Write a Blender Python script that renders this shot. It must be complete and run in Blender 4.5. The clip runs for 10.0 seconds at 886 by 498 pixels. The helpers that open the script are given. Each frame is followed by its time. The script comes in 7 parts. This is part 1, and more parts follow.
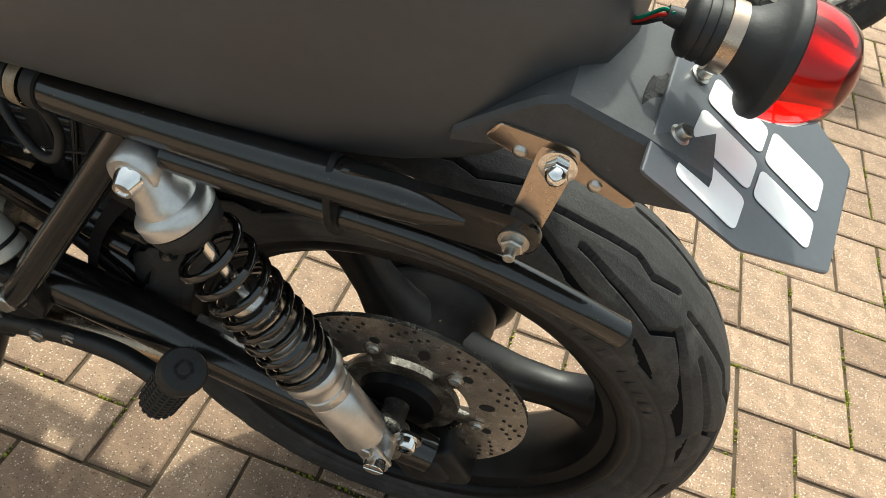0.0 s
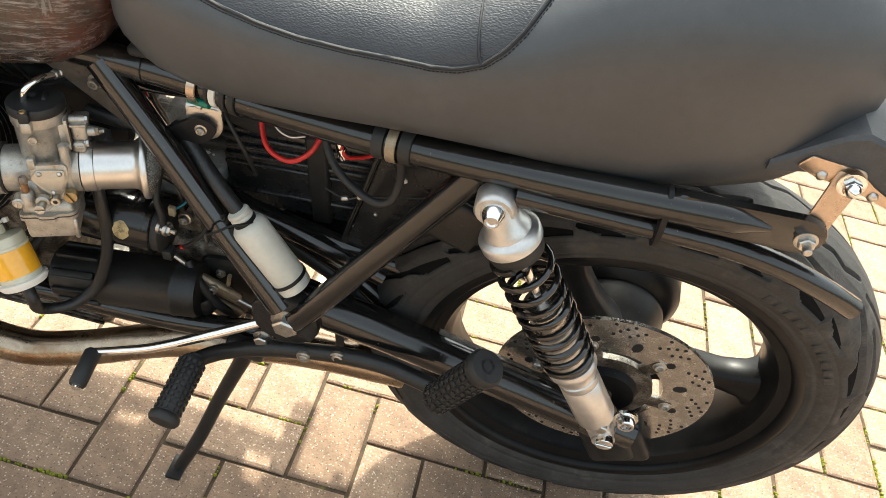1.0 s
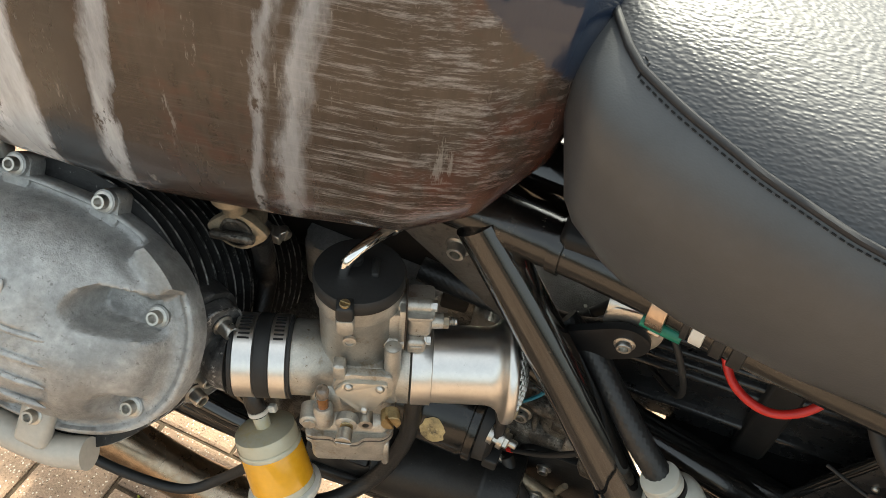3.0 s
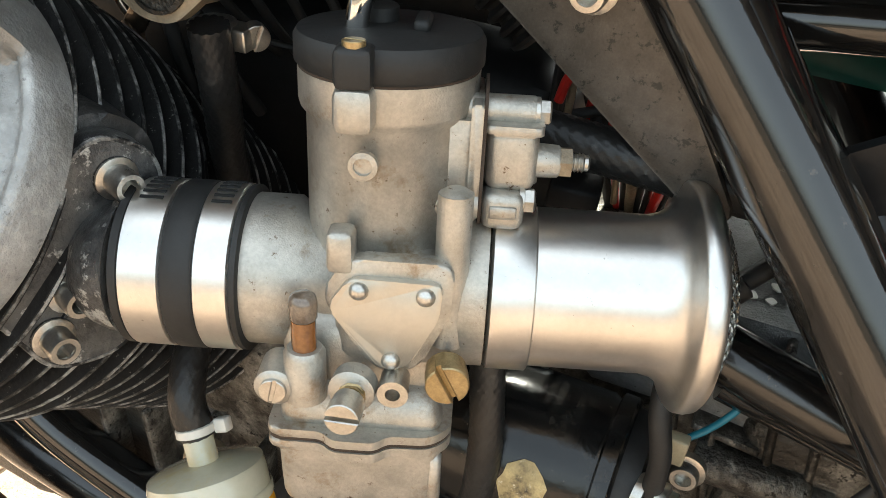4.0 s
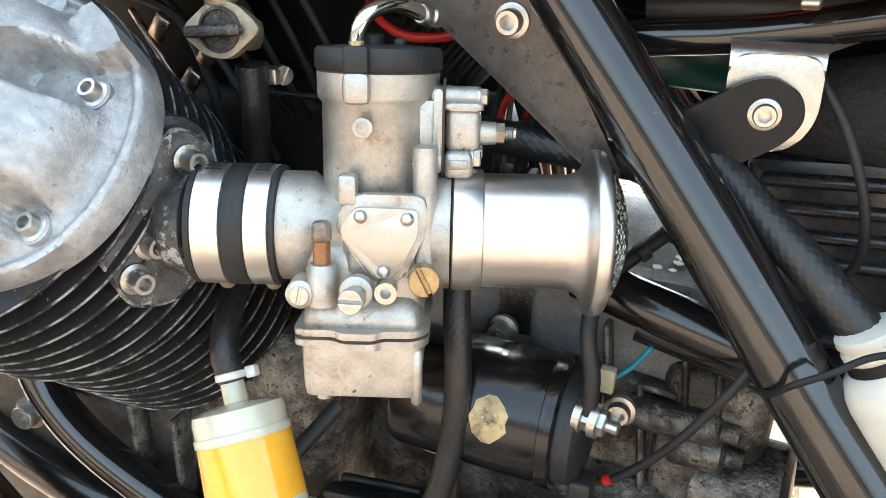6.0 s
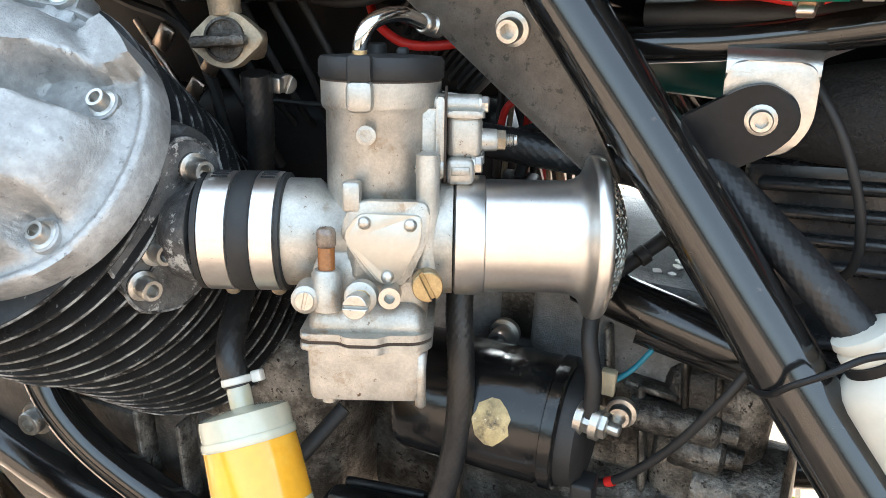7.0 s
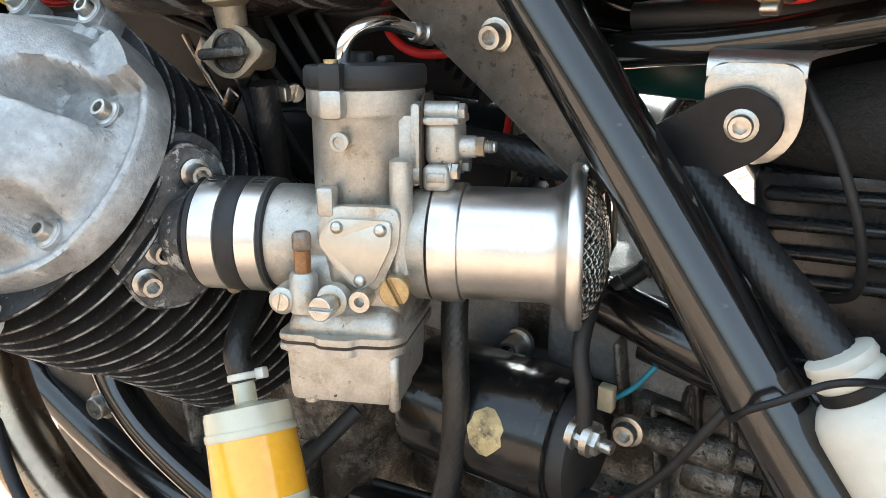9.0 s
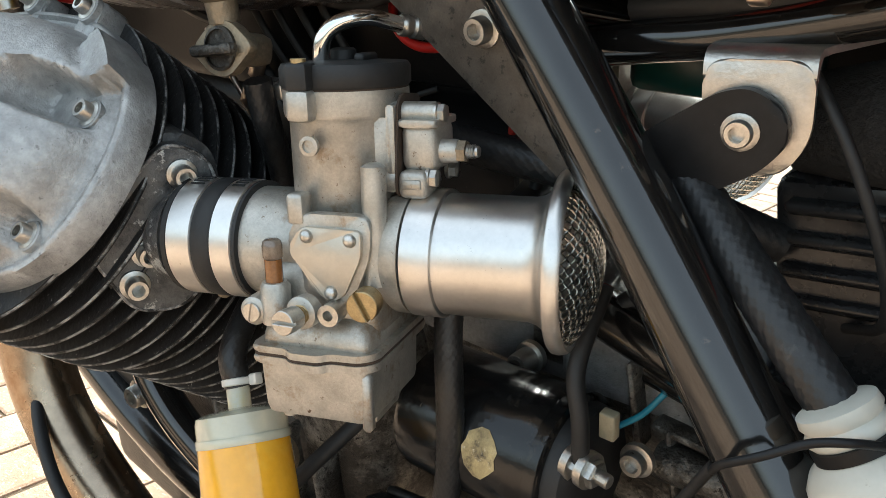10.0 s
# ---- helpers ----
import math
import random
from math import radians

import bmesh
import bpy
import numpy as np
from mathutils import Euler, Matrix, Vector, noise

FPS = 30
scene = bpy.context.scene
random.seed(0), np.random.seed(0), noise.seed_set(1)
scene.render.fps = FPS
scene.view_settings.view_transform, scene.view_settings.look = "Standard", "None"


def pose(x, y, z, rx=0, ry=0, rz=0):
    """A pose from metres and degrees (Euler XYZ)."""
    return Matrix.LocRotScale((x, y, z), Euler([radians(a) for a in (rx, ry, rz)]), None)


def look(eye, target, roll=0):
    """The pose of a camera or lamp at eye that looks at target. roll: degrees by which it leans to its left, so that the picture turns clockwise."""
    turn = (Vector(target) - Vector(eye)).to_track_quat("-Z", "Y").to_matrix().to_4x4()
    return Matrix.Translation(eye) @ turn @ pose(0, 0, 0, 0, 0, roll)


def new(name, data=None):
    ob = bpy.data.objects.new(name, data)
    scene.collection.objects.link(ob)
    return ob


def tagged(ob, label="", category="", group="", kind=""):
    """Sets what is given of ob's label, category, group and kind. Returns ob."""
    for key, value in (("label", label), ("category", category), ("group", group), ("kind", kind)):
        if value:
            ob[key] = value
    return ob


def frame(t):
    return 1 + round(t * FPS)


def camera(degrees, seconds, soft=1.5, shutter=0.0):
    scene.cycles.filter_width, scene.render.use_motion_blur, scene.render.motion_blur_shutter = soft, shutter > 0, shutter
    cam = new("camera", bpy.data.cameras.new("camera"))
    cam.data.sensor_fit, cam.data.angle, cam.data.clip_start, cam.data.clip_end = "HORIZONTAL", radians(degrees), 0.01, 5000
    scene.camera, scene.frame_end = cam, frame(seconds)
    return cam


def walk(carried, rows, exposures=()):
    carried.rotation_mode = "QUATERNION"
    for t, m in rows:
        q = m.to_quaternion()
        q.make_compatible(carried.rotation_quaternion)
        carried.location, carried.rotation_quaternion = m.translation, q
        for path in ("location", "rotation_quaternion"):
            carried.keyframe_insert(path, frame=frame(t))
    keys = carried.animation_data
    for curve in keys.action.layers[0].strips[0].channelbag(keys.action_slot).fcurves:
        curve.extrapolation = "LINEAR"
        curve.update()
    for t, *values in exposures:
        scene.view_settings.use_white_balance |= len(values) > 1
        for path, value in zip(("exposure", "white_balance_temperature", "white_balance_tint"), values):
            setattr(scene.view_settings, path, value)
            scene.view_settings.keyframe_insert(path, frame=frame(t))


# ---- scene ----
cam = camera(57.0, 10.0, soft=0.75)
PATH = [
    (0, (-0.071, 0.066, 1.067), (0.227, 1.501, -0.293), 13.8),
    (0.5, (-0.230, 0.018, 1.082), (0.140, 1.469, -0.243), 14.3),
    (0.8, (-0.332, -0.034, 1.106), (0.074, 1.429, -0.194), 13.9),
    (0.9, (-0.381, -0.043, 1.117), (0.090, 1.417, -0.168), 14.6),
    (1, (-0.408, -0.046, 1.115), (0.038, 1.434, -0.154), 13.5),
    (1.2, (-0.447, -0.038, 1.115), (-0.058, 1.459, -0.152), 12.4),
    (1.4, (-0.507, 0.011, 1.105), (-0.170, 1.525, -0.159), 11.2),
    (1.5, (-0.537, 0.024, 1.102), (-0.241, 1.555, -0.149), 11.6),
    (1.6, (-0.561, 0.058, 1.097), (-0.308, 1.595, -0.155), 11.4),
    (1.8, (-0.561, 0.129, 1.064), (-0.432, 1.683, -0.185), 10.2),
    (2, (-0.596, 0.176, 1.062), (-0.450, 1.731, -0.187), 10.4),
    (2.2, (-0.606, 0.217, 1.051), (-0.443, 1.768, -0.201), 10.3),
    (3.3, (-0.620, 0.429, 0.908), (-0.513, 1.813, -0.532), 12.7),
    (3.5, (-0.601, 0.445, 0.826), (-0.557, 1.923, -0.522), 11.0),
    (4, (-0.598, 0.483, 0.693), (-0.671, 2.237, -0.264), 8.1),
    (4.5, (-0.580, 0.434, 0.655), (-0.665, 2.286, -0.095), 7.5),
    (5, (-0.577, 0.393, 0.659), (-0.635, 2.283, 0.008), 7.0),
    (5.5, (-0.575, 0.365, 0.653), (-0.658, 2.271, 0.053), 6.0),
    (5.7, (-0.577, 0.360, 0.653), (-0.665, 2.273, 0.075), 6.0),
    (7, (-0.579, 0.350, 0.655), (-0.669, 2.269, 0.100), 5.6),
    (7.5, (-0.574, 0.349, 0.655), (-0.670, 2.269, 0.103), 5.5),
    (8, (-0.573, 0.348, 0.659), (-0.670, 2.270, 0.113), 5.2),
    (8.5, (-0.569, 0.348, 0.658), (-0.702, 2.269, 0.116), 4.7),
    (9, (-0.505, 0.361, 0.660), (-0.948, 2.229, 0.098), 4.0),
    (9.5, (-0.463, 0.398, 0.658), (-1.122, 2.187, 0.053), 2.9),
    (10, (-0.460, 0.406, 0.668), (-1.157, 2.175, 0.047), 2.8),
]
EXPOSURES = [(0, 0.85, 6450, -3), (0.5, 1.33, 6550, -2), (1.0, 1.76, 6650, 1), (1.5, 1.68, 6550, 0), (2.0, 1.55, 6450, 3), (3.3, 1.75, 6900, -1), (4.0, 2.25, 6500, -1), (4.7, 2.62, 5900, -1), (5.2, 2.76, 5750, -1), (5.7, 2.76, 5740, -1), (7.5, 2.68, 5600, -1), (8.5, 2.62, 5600, -1), (9.3, 2.26, 5900, -1), (10, 1.9, 6100, -1)]
walk(cam, [(t, look(eye, target, roll)) for t, eye, target, roll in PATH], EXPOSURES)

# ---- light ----
GROUND = 0.045
world = bpy.data.worlds.new("world")
scene.world = world
world.use_nodes = True
wn = world.node_tree
sky = wn.nodes.new("ShaderNodeTexSky")
sky.sky_type = "NISHITA"
sky.sun_disc = False
sky.sun_elevation = radians(58)
sky.sun_rotation = radians(10)
sky.dust_density = 6.0
sky.air_density = 1.2
wn.nodes["Background"].inputs[1].default_value = 0.15
haze = wn.nodes.new("ShaderNodeHueSaturation")
haze.inputs["Saturation"].default_value = 0.45
wn.links.new(sky.outputs[0], haze.inputs["Color"])
wn.links.new(haze.outputs[0], wn.nodes["Background"].inputs[0])
sun_data = bpy.data.lights.new("sun", "SUN")
sun_data.energy = 2.2
sun_data.angle = radians(2.0)
sun_data.color = (1.0, 0.94, 0.85)
sun = new("sun", sun_data)
sun.matrix_world = look((0.55, 3.2, 5.2), (0, 0, 0))

# ---- materials ----


def material(name, base, rough=0.5, metal=0.0, vary=0.15, scale=60.0, bump=0.15, bump_scale=300.0, second=None, amount=0.45,
             spots=None, coat=0.0, stretch=(1, 1, 1), rough_vary=0.12, island=0.0, specks=None, spec=0.5):
    """A surface with two scales of colour change, wear patches in a second colour and fine relief."""
    m = bpy.data.materials.new(name)
    m.use_nodes = True
    t = m.node_tree
    b = t.nodes["Principled BSDF"]
    b.inputs["Metallic"].default_value = metal
    b.inputs["Coat Weight"].default_value = coat
    b.inputs["Coat Roughness"].default_value = 0.05
    b.inputs["Specular IOR Level"].default_value = spec
    tc = t.nodes.new("ShaderNodeTexCoord")
    mp = t.nodes.new("ShaderNodeMapping")
    mp.inputs["Scale"].default_value = stretch
    t.links.new(tc.outputs["Object"], mp.inputs[0])

    def noise_node(sc, detail=6.0, rg=0.6):
        k = t.nodes.new("ShaderNodeTexNoise")
        k.inputs["Scale"].default_value = sc
        k.inputs["Detail"].default_value = detail
        k.inputs["Roughness"].default_value = rg
        t.links.new(mp.outputs[0], k.inputs["Vector"])
        return k

    def ramp(src, lo, hi, c0, c1):
        r = t.nodes.new("ShaderNodeValToRGB")
        r.color_ramp.elements[0].position, r.color_ramp.elements[1].position = lo, hi
        r.color_ramp.elements[0].color, r.color_ramp.elements[1].color = (*c0, 1), (*c1, 1)
        t.links.new(src, r.inputs[0])
        return r

    def mix(kind, fac, a, c):
        x = t.nodes.new("ShaderNodeMix")
        x.data_type, x.blend_type = "RGBA", kind
        if isinstance(fac, float):
            x.inputs[0].default_value = fac
        else:
            t.links.new(fac, x.inputs[0])
        t.links.new(a, x.inputs[6])
        t.links.new(c, x.inputs[7])
        return x.outputs[2]

    big, fine = noise_node(scale), noise_node(scale * 9, 3.0)
    lo = tuple(max(0.0, c * (1 - vary)) for c in base)
    hi = tuple(min(1.0, c * (1 + vary)) for c in base)
    col = ramp(big.outputs[0], 0.3, 0.7, lo, hi).outputs[0]
    grain = ramp(fine.outputs[0], 0.3, 0.7, (1 - vary,) * 3, (1, 1, 1)).outputs[0]
    col = mix("MULTIPLY", 0.8, col, grain)
    if second:
        patch = noise_node(scale * 0.55, 9.0, 0.7)
        mask = ramp(patch.outputs[0], 1 - amount - 0.06, 1 - amount + 0.08, (0, 0, 0), (1, 1, 1)).outputs[0]
        sc = t.nodes.new("ShaderNodeRGB")
        sc.outputs[0].default_value = (*second, 1)
        col = mix("MIX", mask, col, sc.outputs[0])
    if spots:
        colour, sc_size, edge = spots
        vor = t.nodes.new("ShaderNodeTexVoronoi")
        vor.inputs["Scale"].default_value = sc_size
        t.links.new(mp.outputs[0], vor.inputs["Vector"])
        mask = ramp(vor.outputs["Distance"], edge * 0.7, edge, (1, 1, 1), (0, 0, 0)).outputs[0]
        sc = t.nodes.new("ShaderNodeRGB")
        sc.outputs[0].default_value = (*colour, 1)
        col = mix("MIX", mask, col, sc.outputs[0])
    if specks:
        colour, sc_size, share = specks
        sp = noise_node(sc_size, 5.0, 0.75)
        mask = ramp(sp.outputs[0], 1 - share - 0.03, 1 - share + 0.03, (0, 0, 0), (1, 1, 1)).outputs[0]
        sc = t.nodes.new("ShaderNodeRGB")
        sc.outputs[0].default_value = (*colour, 1)
        col = mix("MIX", mask, col, sc.outputs[0])
    if island:
        info = t.nodes.new("ShaderNodeObjectInfo" if island > 0 else "ShaderNodeNewGeometry")
        rnd = info.outputs["Random"] if island > 0 else info.outputs["Random Per Island"]
        f = abs(island)
        r = ramp(rnd, 0.0, 1.0, (1 - f, 1 - f * 1.15, 1 - f * 1.2), (1 + f * 0.3, 1 + f * 0.25, 1 + f * 0.25))
        col = mix("MULTIPLY", 1.0, col, r.outputs[0])
    t.links.new(col, b.inputs["Base Color"])
    rr = t.nodes.new("ShaderNodeMapRange")
    rr.inputs[3].default_value, rr.inputs[4].default_value = max(0.03, rough - rough_vary), min(1.0, rough + rough_vary)
    t.links.new(big.outputs[0], rr.inputs[0])
    t.links.new(rr.outputs[0], b.inputs["Roughness"])
    if bump:
        bn = noise_node(bump_scale, 4.0)
        bp = t.nodes.new("ShaderNodeBump")
        bp.inputs["Strength"].default_value = bump
        bp.inputs["Distance"].default_value = 0.002
        t.links.new(bn.outputs[0], bp.inputs["Height"])
        t.links.new(bp.outputs[0], b.inputs["Normal"])
    return m


def pebbled(m, size=520.0, depth=0.5, stretch=(1, 1, 1)):
    """Leather grain: cells with soft creases between them."""
    t = m.node_tree
    tc = t.nodes.new("ShaderNodeTexCoord")
    v = t.nodes.new("ShaderNodeTexVoronoi")
    v.feature = "SMOOTH_F1"
    v.inputs["Scale"].default_value = size
    mp = t.nodes.new("ShaderNodeMapping")
    mp.inputs["Scale"].default_value = stretch
    t.links.new(tc.outputs["Object"], mp.inputs["Vector"])
    t.links.new(mp.outputs[0], v.inputs["Vector"])
    bp = t.nodes.new("ShaderNodeBump")
    bp.invert = True
    bp.inputs["Strength"].default_value = depth
    bp.inputs["Distance"].default_value = 0.0012
    t.links.new(v.outputs["Distance"], bp.inputs["Height"])
    t.links.new(bp.outputs[0], t.nodes["Principled BSDF"].inputs["Normal"])
    return m


def clear(name, colour, rough=0.1, ior=1.45, weight=1.0):
    m = bpy.data.materials.new(name)
    m.use_nodes = True
    b = m.node_tree.nodes["Principled BSDF"]
    b.inputs["Base Color"].default_value = (*colour, 1)
    b.inputs["Roughness"].default_value = rough
    b.inputs["Transmission Weight"].default_value = weight
    b.inputs["IOR"].default_value = ior
    return m


PAVER = material("paver", (0.36, 0.247, 0.166), 0.92, vary=0.30, scale=26, bump=1.0, bump_scale=330, second=(0.235, 0.155, 0.105), amount=0.44,
                 spots=((0.64, 0.55, 0.44), 190, 0.25), island=0.26, specks=((0.10, 0.066, 0.042), 210, 0.40))
PAVER_FAR = material("paver_far", (0.358, 0.247, 0.168), 0.92, vary=0.28, scale=26, bump=0.8, bump_scale=330, second=(0.25, 0.162, 0.105), amount=0.42,
                     spots=((0.60, 0.52, 0.42), 190, 0.24), island=-0.26, specks=((0.11, 0.074, 0.048), 210, 0.38))
JOINT = material("joint_sand", (0.085, 0.058, 0.034), 1.0, vary=0.4, scale=40, bump=0.8, second=(0.12, 0.13, 0.02), amount=0.34)
MOSS = material("moss", (0.23, 0.25, 0.02), 1.0, vary=0.4, scale=90, bump=0.9)
BLACK = material("black_frame_paint", (0.010, 0.0095, 0.009), 0.09, vary=0.3, scale=25, bump=0.03, bump_scale=260, second=(0.024, 0.020, 0.016), amount=0.30, coat=0.6, rough_vary=0.05, specks=((0.05, 0.042, 0.034), 120, 0.33))
BLACK_WORN = material("worn_black_paint", (0.016, 0.0155, 0.015), 0.40, vary=0.4, scale=60, bump=0.15, second=(0.055, 0.048, 0.040), amount=0.32, specks=((0.15, 0.13, 0.11), 300, 0.31), spec=0.4)
SATIN = material("satin_black", (0.014, 0.014, 0.0145), 0.42, vary=0.3, scale=30, bump=0.06, second=(0.028, 0.026, 0.024), amount=0.3, specks=((0.06, 0.055, 0.05), 260, 0.30), spec=0.22)
FENDER = material("matt_black_fender", (0.052, 0.055, 0.060), 0.58, vary=0.2, scale=60, bump=0.15, second=(0.085, 0.086, 0.088), amount=0.30, specks=((0.14, 0.14, 0.14), 240, 0.30))
RUBBER = material("tyre_rubber", (0.037, 0.036, 0.035), 0.74, vary=0.35, scale=30, bump=0.3, bump_scale=500, second=(0.07, 0.066, 0.06), amount=0.40, specks=((0.11, 0.10, 0.09), 240, 0.31), spec=0.4)
RUBBER_DARK = material("rubber", (0.015, 0.015, 0.015), 0.6, vary=0.3, scale=60, bump=0.1, second=(0.035, 0.032, 0.03), amount=0.2)
HOSE = material("fuel_hose", (0.018, 0.018, 0.018), 0.42, vary=0.4, scale=200, bump=0.1, bump_scale=900, second=(0.055, 0.053, 0.05), amount=0.35, spec=0.5)
SEAT_SIDE = pebbled(material("matt_vinyl", (0.044, 0.047, 0.051), 0.44, vary=0.15, scale=12, bump=0.0, rough_vary=0.07, second=(0.050, 0.053, 0.057), amount=0.40, specks=((0.075, 0.073, 0.07), 420, 0.28), spec=0.70), 1100, 0.06)
SEAT_TOP = pebbled(material("grained_vinyl", (0.034, 0.036, 0.041), 0.44, vary=0.15, scale=15, bump=0.0, rough_vary=0.08), 780, 0.36, (0.5, 1.0, 1.0))
GLOSS_PLASTIC = material("black_moulded_plastic", (0.020, 0.020, 0.0205), 0.27, vary=0.3, scale=40, bump=0.08, second=(0.035, 0.033, 0.030), amount=0.36, spec=0.5, rough_vary=0.12, specks=((0.09, 0.085, 0.075), 240, 0.31))
PIPING = material("smooth_vinyl", (0.026, 0.027, 0.030), 0.58, vary=0.15, scale=60, bump=0.05, spec=0.3)
CAST = material("cast_aluminium", (0.40, 0.385, 0.36), 0.46, metal=0.75, vary=0.25, scale=28, bump=0.4, bump_scale=700, second=(0.22, 0.20, 0.175), amount=0.38, specks=((0.08, 0.07, 0.06), 330, 0.34))
ROCKER = material("grey_rocker_casting", (0.40, 0.398, 0.388), 0.40, metal=0.40, vary=0.35, scale=26, bump=0.32, bump_scale=700, second=(0.21, 0.207, 0.197), amount=0.46, specks=((0.20, 0.196, 0.188), 230, 0.37), rough_vary=0.12)
CARB = material("carburettor_alloy", (0.49, 0.465, 0.415), 0.38, metal=0.72, vary=0.20, scale=90, bump=0.18, bump_scale=1600, second=(0.25, 0.175, 0.10), amount=0.385, specks=((0.13, 0.085, 0.05), 230, 0.335), rough_vary=0.10)
SOLENOID = material("oily_black_enamel", (0.010, 0.010, 0.010), 0.14, vary=0.4, scale=50, bump=0.10, bump_scale=240, second=(0.035, 0.030, 0.024), amount=0.38, rough_vary=0.12, spec=0.45, specks=((0.16, 0.14, 0.11), 260, 0.30))
CRANK_CAST = material("oily_dark_casting", (0.085, 0.078, 0.068), 0.42, metal=0.4, vary=0.5, scale=50, bump=0.6, bump_scale=420, second=(0.030, 0.027, 0.023), amount=0.48, rough_vary=0.14)
GREY_CAST = material("rough_grey_casting", (0.27, 0.268, 0.262), 0.62, metal=0.25, vary=0.3, scale=40, bump=0.7, bump_scale=900, second=(0.17, 0.165, 0.155), amount=0.42, specks=((0.06, 0.057, 0.053), 330, 0.34))
DIRTY_ALLOY = material("dirty_alloy", (0.27, 0.255, 0.225), 0.40, metal=0.6, vary=0.5, scale=60, bump=0.7, bump_scale=420, second=(0.050, 0.044, 0.037), amount=0.53, specks=((0.02, 0.018, 0.015), 240, 0.40), rough_vary=0.14)
POLISHED = material("polished_alloy", (0.70, 0.68, 0.65), 0.33, metal=1.0, vary=0.08, scale=50, bump=0.04, bump_scale=900, rough_vary=0.07, specks=((0.24, 0.21, 0.17), 300, 0.30))
CHROME = material("chrome", (0.82, 0.81, 0.79), 0.10, metal=1.0, vary=0.05, scale=60, bump=0.0, rough_vary=0.05)
STEEL = material("zinc_steel", (0.55, 0.53, 0.49), 0.32, metal=0.95, vary=0.2, scale=150, bump=0.1, second=(0.32, 0.25, 0.18), amount=0.25)
STAINLESS = material("stainless_bracket", (0.58, 0.46, 0.36), 0.30, metal=0.95, vary=0.12, scale=40, bump=0.08, second=(0.46, 0.33, 0.24), amount=0.35)
BRASS = material("brass", (0.42, 0.32, 0.17), 0.38, metal=0.9, vary=0.3, scale=150, bump=0.1, second=(0.16, 0.11, 0.06), amount=0.32)
DISC_MAT = material("brake_disc_steel", (0.52, 0.50, 0.47), 0.26, metal=0.95, vary=0.3, scale=60, bump=0.08, second=(0.30, 0.21, 0.13), amount=0.36, rough_vary=0.08)
HEADER = material("heat_stained_header", (0.42, 0.33, 0.24), 0.27, metal=1.0, vary=0.25, scale=18, bump=0.05, second=(0.24, 0.14, 0.075), amount=0.42, rough_vary=0.08, specks=((0.12, 0.07, 0.04), 200, 0.33))
FIN = material("black_fin", (0.020, 0.020, 0.020), 0.5, vary=0.4, scale=70, bump=0.3, second=(0.05, 0.048, 0.044), amount=0.28, spec=0.35, specks=((0.30, 0.29, 0.27), 330, 0.335))
FIN_EDGE = material("worn_fin_edge", (0.42, 0.415, 0.40), 0.5, metal=0.3, vary=0.5, scale=130, bump=0.3, second=(0.016, 0.016, 0.016), amount=0.53)
